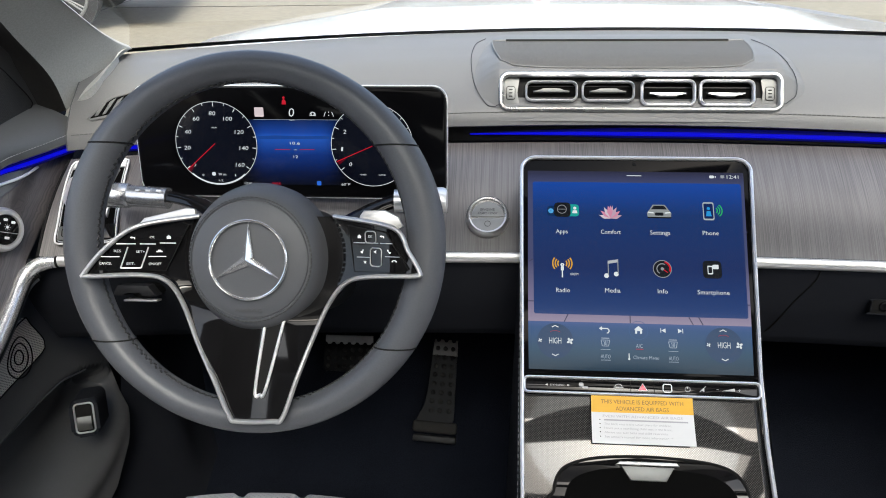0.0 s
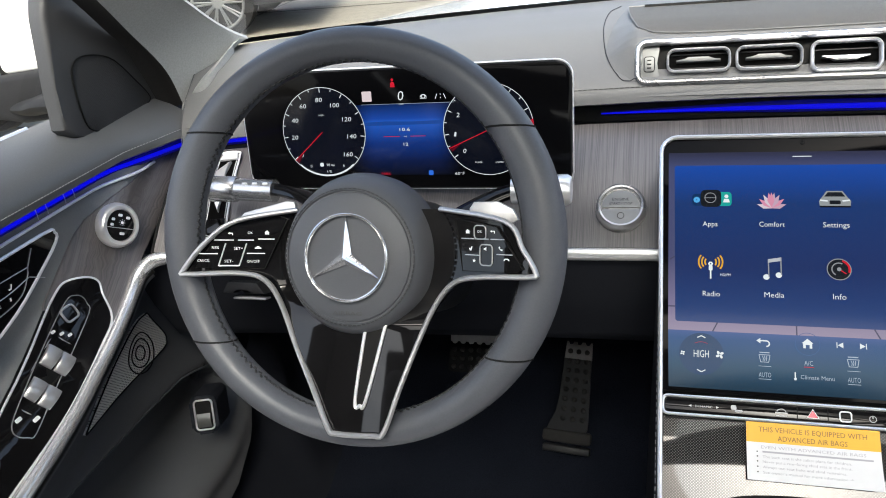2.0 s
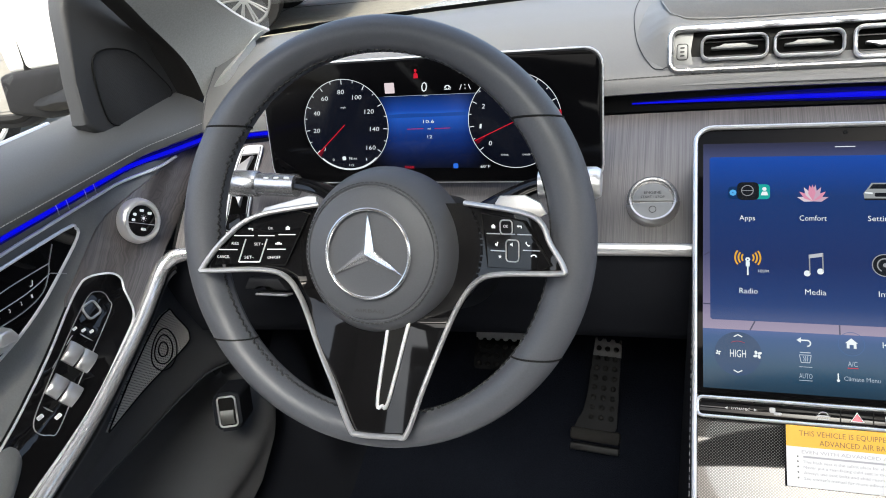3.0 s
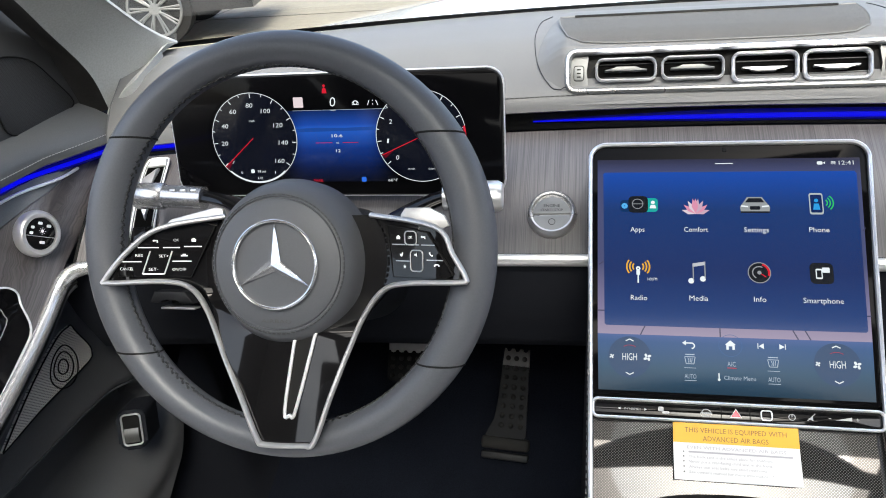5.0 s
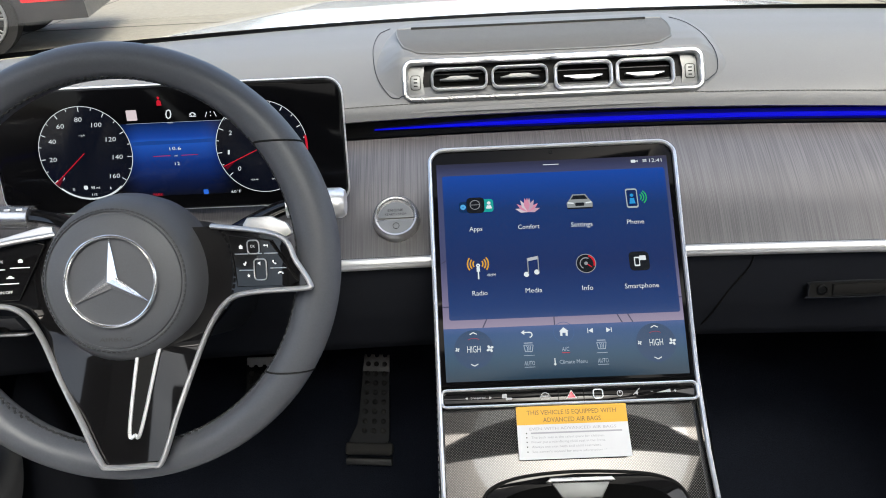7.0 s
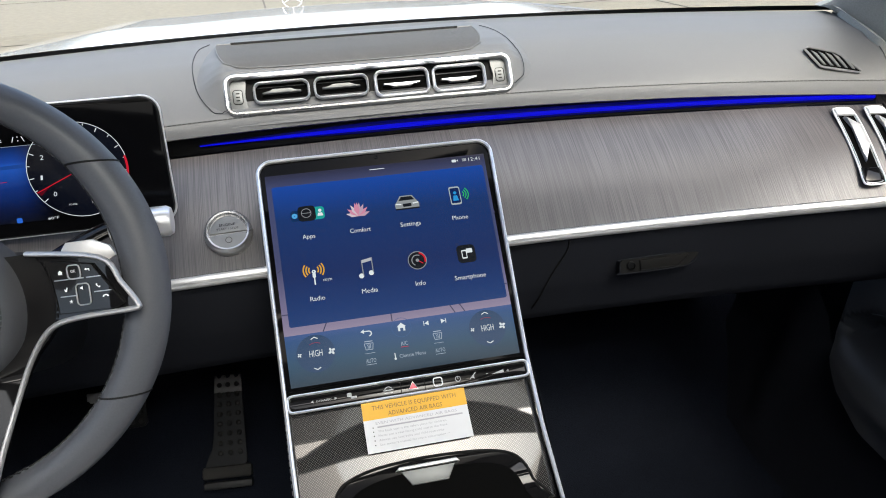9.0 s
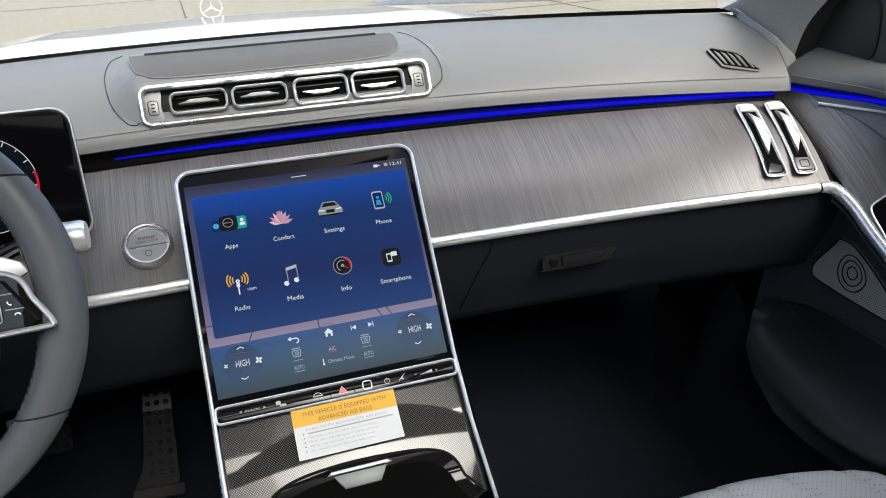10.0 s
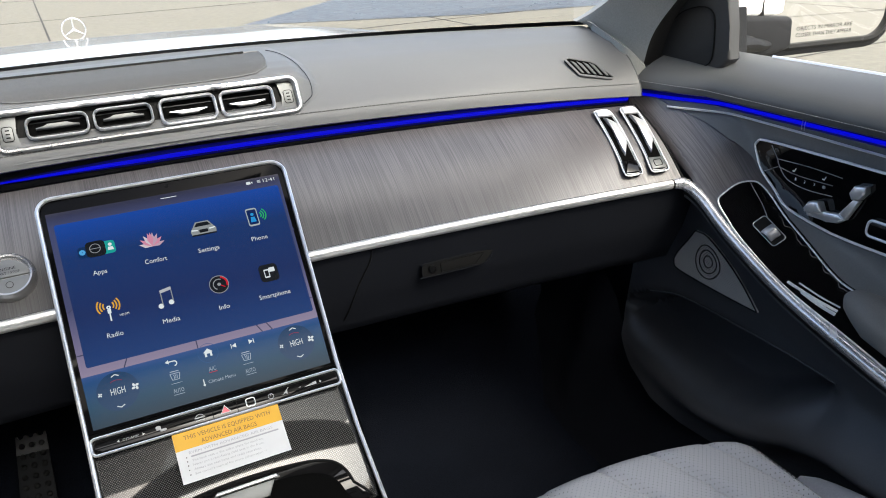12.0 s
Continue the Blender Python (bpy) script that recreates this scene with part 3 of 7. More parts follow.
NR = len(ks) + 2
part("top_pad", grid(80, NR, lambda u, v: pad_row(round(v * NR), -0.675 + 1.331 * u)), DASH, dash, "charcoal grey leather top pad")
stitches([pad_at(-0.67 + 1.322 * i / 160, 0.035) + Vector((0, -0.0003, 0.0006)) for i in range(161)], DASHSTITCH, dash, 0.004, 0.0014, 0.0005)
part("wood_trim", grid(120, 12, lambda u, v: wood_at(-0.678 + 1.328 * u, v)), WOOD, dash, "dark open-pore wood trim")
for sx in (-1, 1):
    part("end_seal", tube([pad_row(i, -0.676 if sx < 0 else 0.657) for i in range(1, 18)], 0.0007, False, 6), DASH_SHADED, dash, "thin dark joint at the dash end")
    part("end_gap", tube([wood_at(-0.680 if sx < 0 else 0.652, 1.0 - k / 12, -0.001) for k in range(13)], 0.0022, False, 6), BLACK, dash, "dark gap beside the door")
# recess with the light strip
part("recess", grid(60, 3, lambda u, v: (lambda x: (x, strip_y(x) + (0.004, 0.006, 0.008, -0.002)[round(v * 3)], strip_z(x) + (-0.009, -0.006, 0.012, 0.020)[round(v * 3)]))(-0.667 + 1.318 * u)), BLACK, dash)
for x0, x1 in ((-0.66, -0.52), (-0.19, 0.645)):
    part("light_strip", tube([(x, strip_y(x) + 0.002, strip_z(x) + 0.0005) for x in [x0 + (x1 - x0) * i / 50 for i in range(51)]], 0.0026, False, 8, 0.0030, (0, 0, 1), scale=(lambda t: 1.0) if x0 < -0.5 else (lambda t: min(1.0, 0.25 + 3 * t))), AMBIENT, dash, "glowing blue light strip")
    # dim glowing tube added to draw the falloff of the strip's light
    part("light_falloff", tube([(x, strip_y(x) + 0.0045, strip_z(x) + 0.0005) for x in [x0 + (x1 - x0) * i / 50 for i in range(51)]], 0.004, False, 8, 0.0062, (0, 0, 1), scale=(lambda t: 1.0) if x0 < -0.5 else (lambda t: min(1.0, 0.12 + 4 * t))), AMBIENT_DIM, dash, "dim blue falloff of the strip's glow")
part("chrome_strip", tube([(x, trim_y(x) - 0.003, 0.586) for x in [-0.658 + 1.292 * i / 80 for i in range(81)]], 0.005, False, 10, 0.0065, (0, 0, 1)), CHROME, dash, "satin silver trim strip")


def lower_row(x, k):
    y = trim_y(x)
    ys = (y + 0.002, y + 0.004, y + 0.010, y + 0.022, y + 0.05, y + 0.10, y + 0.20, y + 0.34, y + 0.52)
    zs = (0.588, 0.572, 0.55, 0.51, 0.45, 0.42, 0.40, 0.38, 0.36)
    t = np.linspace(0, 1, 9)
    return (x, lerp(k, t, ys), lerp(k, t, zs))


part("lower_panel", grid(60, 32, lambda u, v: lower_row(-0.715 + 1.395 * u, v)), LOWER, dash, "black leather lower dash, darkened for shade")

# glove box: lid seam, recessed handle and lock
glove = thing("glove_box", "closed black glove box with a slim pull handle", "glove box")
seam = [Vector(lower_row(x, k)) + Vector((0, -0.0006, -0.0004)) for x, k in ((0.205, 0.10), (0.203, 0.2), (0.19, 0.32), (0.175, 0.45), (0.165, 0.6))]
part("lid_seam", tube(curve(seam), 0.0011, False, 6), BLACK, glove)
hm = frame_at((0.319, 0.1655, 0.530), (0, 0.25, 0.97), (0, -0.97, 0.25))
slot = [(-0.049, -0.007), (-0.046, -0.0090), (0.036, -0.0090), (0.052, 0.0030), (0.050, 0.0070), (0.040, 0.0080), (-0.044, 0.0080), (-0.048, 0.005)]
handle = part("handle", prism(slot, -0.004, 0.0006), BLACK, glove, "black recessed pull handle")
handle.matrix_basis = hm
part("rim", tube([(x, y, 0.0004) for x, y in smooth_loop(slot, 3)], 0.0008, True, 6), LOWER, handle)
part("grip", prism([(-0.024, -0.0065), (0.024, -0.0065), (0.038, 0.0055), (-0.024, 0.0055)], 0.0006, 0.0030, 0.0012), BLACK, handle)
part("grip_edge", tube([(-0.024, -0.0070, 0.0026), (0.025, -0.0070, 0.0026), (0.039, 0.0050, 0.0026)], 0.0006, False, 6), ALU, handle)
part("lock", lathe([(0.0055, 0.0006), (0.0055, 0.0028), (0.0042, 0.0034), (0.0038, 0.0024)], 20), ALU, handle).location = (-0.035, 0, 0)

# ---- door panels ----
SWITCH = [(0.066, 0.572), (0.070, 0.584), (0.062, 0.594), (0.045, 0.598), (0.028, 0.592), (-0.02, 0.562), (-0.07, 0.537), (-0.14, 0.508), (-0.24, 0.484), (-0.24, 0.446), (-0.12, 0.475), (-0.04, 0.499), (0.03, 0.533), (0.055, 0.549)]
SWITCH_R = [(0.080, 0.569), (0.0785, 0.581), (0.0715, 0.5925), (0.060, 0.5955), (0.0505, 0.5915), (0.032, 0.580), (-0.0023, 0.5595), (-0.0548, 0.5325), (-0.0846, 0.519), (-0.1193, 0.509), (-0.24, 0.484), (-0.24, 0.446), (-0.12, 0.475), (-0.04, 0.499), (0.03, 0.533), (0.058, 0.551)]
SEATP_L = [(0.0805, 0.636), (0.0725, 0.6205), (0.060, 0.606), (0.034, 0.586), (0.0085, 0.571), (-0.036, 0.559), (-0.08, 0.556), (-0.14, 0.556), (-0.34, 0.556), (-0.34, 0.648), (-0.10, 0.6485), (0.006, 0.6485), (0.066, 0.6475), (0.077, 0.6440)]
SEATP_D = [(0.052, 0.652), (0.050, 0.642), (0.018, 0.621), (-0.023, 0.598), (-0.072, 0.579), (-0.14, 0.568), (-0.34, 0.560), (-0.34, 0.652), (-0.10, 0.656), (0.035, 0.657)]
WEDGE = [(0.30, 0.70), (0.20, 0.671), (0.15, 0.658), (0.105, 0.638), (0.075, 0.617), (0.05, 0.598), (0.035, 0.585), (0.030, 0.560), (0.045, 0.538), (0.064, 0.545), (0.128, 0.589), (0.19, 0.622), (0.26, 0.664)]
SPEAKER_R = [(0.150, 0.490), (0.160, 0.485), (0.190, 0.440), (0.192, 0.424), (0.180, 0.416), (0.110, 0.413), (0.034, 0.413), (0.031, 0.418), (0.070, 0.459), (0.124, 0.490)]
SPEAKER_D = [(0.150, 0.490), (0.160, 0.485), (0.176, 0.450), (0.176, 0.438), (0.165, 0.430), (0.096, 0.428), (0.012, 0.425), (0.010, 0.431), (0.068, 0.468), (0.124, 0.490)]


def on_door(side, y, z, out=0.0):
    """A point of the door card, out metres proud of it into the cabin."""
    return Vector((side * (door_x(y, z, side) - out), y, z))


def door_patch(side, outline, out, thick, step=0.012):
    """A plate that follows the door card, with that outline in y and z."""
    bm = bmesh.new()
    bm.faces.new([bm.verts.new((0, y, z)) for y, z in outline])
    ys, zs = [p[0] for p in outline], [p[1] for p in outline]
    for lo, hi, no in ((min(ys), max(ys), (0, 1, 0)), (min(zs), max(zs), (0, 0, 1))):
        k = int((hi - lo) / step)
        for i in range(1, k + 1):
            co = Vector(no) * (lo + (hi - lo) * i / (k + 1))
            bmesh.ops.bisect_plane(bm, geom=bm.verts[:] + bm.edges[:] + bm.faces[:], plane_co=co, plane_no=no)
    for v in bm.verts:
        v.co = on_door(side, v.co.y, v.co.z, out)
    made = bmesh.ops.extrude_face_region(bm, geom=bm.faces[:])
    for v in made["geom"]:
        if isinstance(v, bmesh.types.BMVert):
            v.co.x += side * thick
    return bm


def door_line(side, pts, out=0.0, n=6, closed=False):
    return [on_door(side, p.x, p.y, out) for p in curve([(a, b, 0) for a, b in pts], n, closed)]


PAD_X = (0.730, 0.708, 0.7015, 0.699, 0.700, 0.706, 0.718, 0.738, 0.760, 0.785, 0.80)
PAD_Z = (0.690, 0.6905, 0.693, 0.699, 0.707, 0.716, 0.725, 0.734, 0.739, 0.741, 0.70)


def pad_shift(y):
    return min(0.0, door_x(y, 0.682) - 0.7215)


def door_panel(side):
    who = "driver's" if side < 0 else "passenger's"
    d = thing("door_panel", f"{who} door panel in black leather with wood, chrome and a blue light strip", "door panel", group="front door panels")
    ys = np.linspace(0.42, -0.95, 90)
    yl = np.linspace(0.32, -0.75, 131)
    part("card", grid(89, 40, lambda u, v: on_door(side, ys[round(u * 89)], bar_z(ys[round(u * 89)]) + (0.695 - bar_z(ys[round(u * 89)])) * v)), LEATHER, d, "dark leather door insert")
    part("lower_card", grid(130, 90, lambda u, v: on_door(side, yl[round(u * 130)], door_low(yl[round(u * 130)]) + (bar_z(yl[round(u * 130)]) - door_low(yl[round(u * 130)])) * v)), DOORLOW, d, "black lower door trim")
    part("upper_pad", grid(100, 10, lambda u, v: (side * (PAD_X[round(v * 10)] + pad_shift(0.262 - 1.2 * u) * max(0.0, 1 - round(v * 10) / 9)), 0.262 - 1.2 * u, PAD_Z[round(v * 10)] + 0.003 * u)), DASH_SHADED, d, "charcoal leather window-sill pad")
    stitches([(side * (0.6985 + pad_shift(0.25 - i * 0.01) * 0.62), 0.25 - i * 0.01, 0.7020) for i in range(100)], STITCH, d, 0.003, 0.0012, 0.0005)
    # bright core, and a dim tube added as its glow's falloff
    for nm, shift, ra, rb, mat in (("light_strip", 0.0022, 0.0024, 0.0026, AMBIENT), ("light_falloff", -0.001, 0.0040, 0.0062, AMBIENT_DIM)):
        part(nm, tube([(side * (door_x(0.258 - 1.1 * i / 80, 0.682) - shift), 0.258 - 1.1 * i / 80, 0.6820 + 0.002 * i / 80) for i in range(81)], ra, False, 8, rb, (0, 0, 1)), mat, d, "glowing blue light strip")
    # driver's side: segment edges; passenger's side: a reflection drawn as ribs
    for y in (0.086, 0.072, 0.046, 0.032) if side < 0 else (0.008, 0.004):
        part("strip_rib_glint", tube([(side * (door_x(y, 0.682) - 0.0062), y, 0.6755), (side * (door_x(y, 0.682) - 0.0066), y, 0.682), (side * (door_x(y, 0.682) - 0.0058), y, 0.6895)], 0.0005, False, 5), SILVER, d, "thin bright rib; on the passenger's door a drawn reflection")
    part("thin_strip", tube(door_line(side, [(0.205, 0.6715), (0.15, 0.6725), (0.08, 0.672), (0, 0.671), (-0.1, 0.669), (-0.4, 0.666), (-0.9, 0.664)], 0.0065), 0.0018, False, 6), SATIN, d, "thin silver strip")
    part("wood_trim", door_patch(side, smooth_loop([(y - (0.022 if side < 0 and 2 <= k <= 8 else 0.0), z) for k, (y, z) in enumerate(WEDGE)], 3), 0.003, 0.004), WOOD, d, "dark open-pore wood wedge")
    far = DRIVER_OUT if side < 0 else 0.0
    start = 0.632 + (0.024 if side < 0 else 0.0)
    turn = [(start, trim_y(start) - 0.003, 0.586), (0.650 + far * 0.95, 0.1265 - 0.006 * (side < 0), 0.5845), (0.6605 + far, 0.117 - 0.006 * (side < 0), 0.5765), (0.6645 + far, 0.098, 0.5645), (0.6645 + far, 0.075, bar_z(0.075))]
    rail = [Vector((side * p.x, p.y, p.z)) for p in curve(turn, 6)] + [Vector((side * (0.6645 + far), y, bar_z(y))) for y in np.linspace(0.06, -0.95, 66)]
    bar = part("chrome_bar", tube(rail, 0.0075, False, 12, 0.0085, (0, 0, 1), scale=lambda t: min(1.0, 0.72 + 5 * t)), BARMETAL, d, "broad satin silver trim bar")
    part("bar_joint", tube(rail[:2], 0.0066, False, 12), BLACK, bar)
    part("bar_groove", tube([p + Vector((side * -0.0025, 0, -0.0105)) for p in rail[8:]], 0.0022, False, 6), BLACK, bar)
    part("bar_lip", tube([p + Vector((side * 0.0005, 0, -0.0145)) for p in rail[8:]], 0.0035, False, 8), DOORLOW, bar)
    switch_out = SWITCH_R if side > 0 else SWITCH
    sw = part("switch_panel", door_patch(side, smooth_loop(switch_out, 3), 0.005, 0.006), PIANO, d, "glossy black switch panel")
    part("panel_edge", tube(door_line(side, switch_out, 0.005, 4, True), 0.0012, True, 6), SATIN, sw)
    if side > 0:
        part("panel_rule", tube(door_line(side, [(0.062, 0.594), (0.050, 0.5835), (0.030, 0.568), (0.019, 0.559)], 0.0052, 4), 0.0006, False, 5), SILVER, sw)
        for k, (a, b) in enumerate((((-0.046, 0.5030), (-0.112, 0.4905)), ((-0.058, 0.5050), (-0.112, 0.4945)), ((-0.066, 0.4975), (-0.112, 0.4870)))):
            part("bright_rail", tube(door_line(side, [a, ((a[0] + b[0]) / 2, (a[1] + b[1]) / 2 - 0.001), b], 0.0065, 4), (0.0018, 0.0011, 0.0022)[k], False, 6), SATIN, sw, "thin chrome rail before the armrest")
    seat_out = SEATP_L if side > 0 else SEATP_D
    sp = part("seat_control_panel", door_patch(side, smooth_loop(seat_out, 3), 0.004, 0.005), PIANO, d, "glossy black seat control panel")
    part("panel_edge", tube(door_line(side, seat_out, 0.004, 3, True), 0.0018, True, 6), SATIN, sp)
    part("pocket_edge", tube(door_line(side, [(0.235, 0.3545), (0.18, 0.3725), (0.12, 0.3765), (-0.02, 0.3775), (-0.11, 0.3755)], 0.001), 0.0013, False, 6), DOORLOW, d, "thin lip over the door pocket")
    spk_out = SPEAKER_R if side > 0 else SPEAKER_D
    spk = part("door_speaker", door_patch(side, smooth_loop(spk_out, 2), 0.004, 0.006), GRILLE, d, "perforated silver speaker grille")
    part("speaker_edge", tube(door_line(side, spk_out, 0.004, 3, True), 0.001, True, 6), BLACK, spk)
    for r in (0.009, 0.018, 0.026):
        part("speaker_ring", tube([on_door(side, 0.126 + 0.95 * r * math.cos(t), 0.450 + r * math.sin(t), 0.0045) for t in np.linspace(0, 2 * math.pi, 28, endpoint=False)], 0.0009, True, 5), BLACK, spk)
    return d


for side in (-1, 1):
    door_panel(side)

# ---- windscreen pillars ----
for side in (-1, 1):
    inner = curve([(0.647, 0.380, 0.776), (0.645, 0.33, 0.797), (0.636, 0.255, 0.836), (0.60, 0.05, 0.95), (0.52, -0.30, 1.15)], 8)
    crease = curve([(0.690, 0.2676, 0.7238), (0.688, 0.2492, 0.768), (0.684, 0.2016, 0.818), (0.655, 0.075, 0.912), (0.56, -0.33, 1.15)], 8)
    outer = curve([(0.726, 0.266, 0.716), (0.724, 0.245, 0.777), (0.723, 0.212, 0.822), (0.695, 0.075, 0.922), (0.60, -0.33, 1.15)], 8)
    foot = curve([(0.646, 0.338, 0.779), (0.645, 0.303, 0.767), (0.650, 0.273, 0.754), (0.664, 0.263, 0.742), (0.692, 0.264, 0.716)], 6)
    last = len(inner) - 1

    def pillar(u, v, side=side, inner=inner, crease=crease, foot=foot):
        """The fabric face, from the windscreen's edge to the crease, on a foot that follows the dash."""
        row, k = round(u * (last + 3)) - 1, round(v * 14)
        t = max(0, min(12, k - 1)) / 12
        if row < 1:
            m = foot[round((len(foot) - 1) * t)] + Vector((0.006, 0.006, -0.05)) * (row < 0)
        else:
            i = max(0, row - 2)
            m = inner[i].lerp(crease[i], t) + Vector((-0.55, -0.1, 0.7)) * 0.013 * math.sin(math.pi * t ** 0.7)
            if row == 1:
                m = m.lerp(foot[round((len(foot) - 1) * t)], 0.5) + Vector((-0.003, 0.0, 0.006)) * math.sin(math.pi * (0.2 + 0.65 * t))
        if k == 0:
            m += Vector((0.03, 0.05, -0.005))
        if k == 14:
            m += Vector((0.004, 0.010, -0.003))
        return (side * m.x, m.y, m.z)

    def flank(u, v, side=side, crease=crease, outer=outer):
        """The pillar's flank between the crease and the door, made black for its shade."""
        i, t = round(u * last), v
        m = crease[i].lerp(outer[i], t) + Vector((0.004, 0.016, -0.004)) * math.sin(math.pi * (0.15 + 0.85 * t)) ** 0.8
        return (side * m.x, m.y, m.z)

    tagged(part("windscreen_pillar", grid(last + 3, 14, pillar), PILLAR), "grey fabric windscreen pillar", "pillar", group="windscreen pillars")
    # the flank's shade is put into its near-black colour
    tagged(part("pillar_flank", grid(last, 10, flank), RUBBER), "dark flank of the pillar, its shade put into the colour", "door seal", group="door seals")

# ---- steering wheel ----
wheel = thing("steering_wheel", "black leather steering wheel with satin silver spokes", "steering wheel", WHEEL)


def rim_point(a, b):
    """a round the wheel, b round the rim's section; the rim lies a little behind the spokes' trim."""
    fat = 1 + 0.22 * abs(math.cos(a)) ** 3
    n = Vector((math.cos(a), math.sin(a), 0))
    c = Vector((-0.0088, 0.0022, -0.0274)) + n * 0.1694
    p = c + n * 0.0150 * fat * math.cos(b) + Vector((0, 0, 1)) * 0.0185 * math.sin(b)
    p.z += 0.031 * (p.y - 0.0022)
    return p


part("rim", grid(120, 18, lambda u, v: rim_point(2 * math.pi * u, 2 * math.pi * v), True), RIM, wheel, "black leather rim")
for sx, sy in ((1, 1), (-1, 1), (-1, -1), (1, -1)):
    line = []
    for q in range(28):
        b = 2 * math.pi * q / 28
        a = math.asin(0.0955 / (0.1694 + 0.0165 * math.cos(b)))
        line.append(rim_point((a if sy > 0 else -a) if sx > 0 else (math.pi - a if sy > 0 else math.pi + a), b))
    part("rim_seam", tube(line, 0.0009, True, 5), BLACK, wheel)
stitches([rim_point(2 * math.pi * i / 300, math.pi - 0.24 + 0.05 * (-1) ** i) for i in range(301)], THREAD, wheel, 0.0034, 0.0004, 0.0011)
hub_bm = lathe([(0.0715, -0.062), (0.0728, -0.040), (0.0725, -0.032), (0.0705, -0.021), (0.0670, -0.0115), (0.0625, -0.0045), (0.0585, -0.0010), (0.0567, -0.0004), (0.0561, -0.0018), (0.0551, -0.0018), (0.0545, -0.0002), (0.051, 0.0012), (0.035, 0.0032), (0.0, 0.0042)], 64)
for v in hub_bm.verts:
    v.co.x *= 1 - 0.07 * max(0.0, min(1.0, (math.hypot(v.co.x, v.co.y) - 0.056) / 0.014))
hub = part("airbag_cover", hub_bm, HUB, wheel, "round black airbag cover")
hub.location = (-0.0015, -0.0105, 0)
stitches([(0.0580 * math.cos(t), 0.0580 * math.sin(t), -0.0004) for t in np.linspace(0, 2 * math.pi, 200)], THREAD, hub, 0.003, 0.0012, 0.0006)
emblem = part("emblem", ring(circle(0.0362, 72), 0.0055, 0.0017, 0.0026, None, 12), BRIGHT, hub, "round chrome emblem")
star = bmesh.new()
for k in range(3):
    t = radians(90 + 120 * k)
    tip = star.verts.new((0.0355 * math.cos(t), 0.0355 * math.sin(t), 0.0055))
    l, r = (star.verts.new((0.0058 * math.cos(t + s), 0.0058 * math.sin(t + s), 0.0052)) for s in (radians(60), radians(-60)))
    top = star.verts.new((0, 0, 0.0125))
    star.faces.new((tip, l, top))
    star.faces.new((tip, top, r))
part("emblem_spokes", star, BRIGHT, emblem, smooth=False)

LEFT_V = [(-0.060, 0.029, -0.024), (-0.112, 0.019, -0.008), (-0.140, -0.001, -0.002), (-0.1615, -0.0265, 0), (-0.157, -0.0295, 0), (-0.108, -0.0275, -0.004), (-0.086, -0.033, -0.010), (-0.072, -0.0535, -0.014), (-0.056, -0.0925, -0.013), (-0.038, -0.1243, -0.006), (-0.021, -0.158, -0.001), (-0.012, -0.1625, 0)]
RIGHT_V = [(0.072, 0.0307, -0.024), (0.131, 0.021, -0.006), (0.146, -0.0005, -0.002), (0.157, -0.019, 0), (0.152, -0.0225, 0), (0.109, -0.0245, -0.004), (0.087, -0.031, -0.010), (0.070, -0.0517, -0.014), (0.055, -0.0852, -0.013), (0.042, -0.122, -0.006), (0.030, -0.158, -0.001), (0.020, -0.1615, 0)]


def dish(x, y):
    """How deep the spoke panel lies: it rises from the hub to the rim."""
    r = math.hypot(x + 0.003, y + 0.01)
    s = max(0.0, min(1.0, (0.16 - r) / 0.10))
    z = -0.003 - 0.027 * s * s * (3 - 2 * s)
    w = max(0.0, min(1.0, (-0.035 - y) / 0.035))
    low = -0.0105 + 0.10 * (-y - 0.08) - 0.7 * (x - 0.010) ** 2
    return z + (low - z) * w * w * (3 - 2 * w)


spoke = bmesh.new()
loop = [(p[0], p[1]) for p in LEFT_V + RIGHT_V[::-1]]
spoke.faces.new([spoke.verts.new((x, y, 0)) for x, y in loop])
for k in range(1, 44):
    bmesh.ops.bisect_plane(spoke, geom=spoke.verts[:] + spoke.edges[:] + spoke.faces[:], plane_co=(-0.165 + 0.33 * k / 44, 0, 0), plane_no=(1, 0, 0))
    bmesh.ops.bisect_plane(spoke, geom=spoke.verts[:] + spoke.edges[:] + spoke.faces[:], plane_co=(0, -0.165 + 0.2 * k / 44, 0), plane_no=(0, 1, 0))
for v in spoke.verts:
    v.co.z = dish(v.co.x, v.co.y)
out = bmesh.ops.extrude_face_region(spoke, geom=spoke.faces[:])
for v in out["geom"]:
    if isinstance(v, bmesh.types.BMVert):
        v.co.z -= 0.012
part("spoke_panel", spoke, PIANO, wheel, "glossy black spoke panel")
line = [Vector(p) for p in LEFT_V + RIGHT_V[::-1]]
part("spoke_trim", tube(curve(line, 5), 0.0023, False, 10, 0.0033, (0, 0, 1)), SILVER, wheel, "satin silver spoke trim")
slot = bmesh.new()
for k in range(8):
    edge = [(0.008 - 0.004 * q / 8, 0.030 - 0.0175 * q / 8, -0.066 - 0.070 * q / 8) for q in (k, k + 1)]
    slot.faces.new([slot.verts.new((x, y, dish(x, y) + 0.0006)) for x, y in ((edge[0][0], edge[0][2]), (edge[0][1], edge[0][2]), (edge[1][1], edge[1][2]), (edge[1][0], edge[1][2]))])
part("slot", slot, BLACK, wheel)
part("slot_trim", tube([Vector((p.x, p.y, dish(p.x, p.y) + 0.001)) for p in curve([(0.0105, -0.068, 0), (0.0028, -0.133, 0), (0.0075, -0.1375, 0), (0.0125, -0.133, 0), (0.0280, -0.068, 0)], 6)], 0.0016, False, 8), CHROME, wheel)

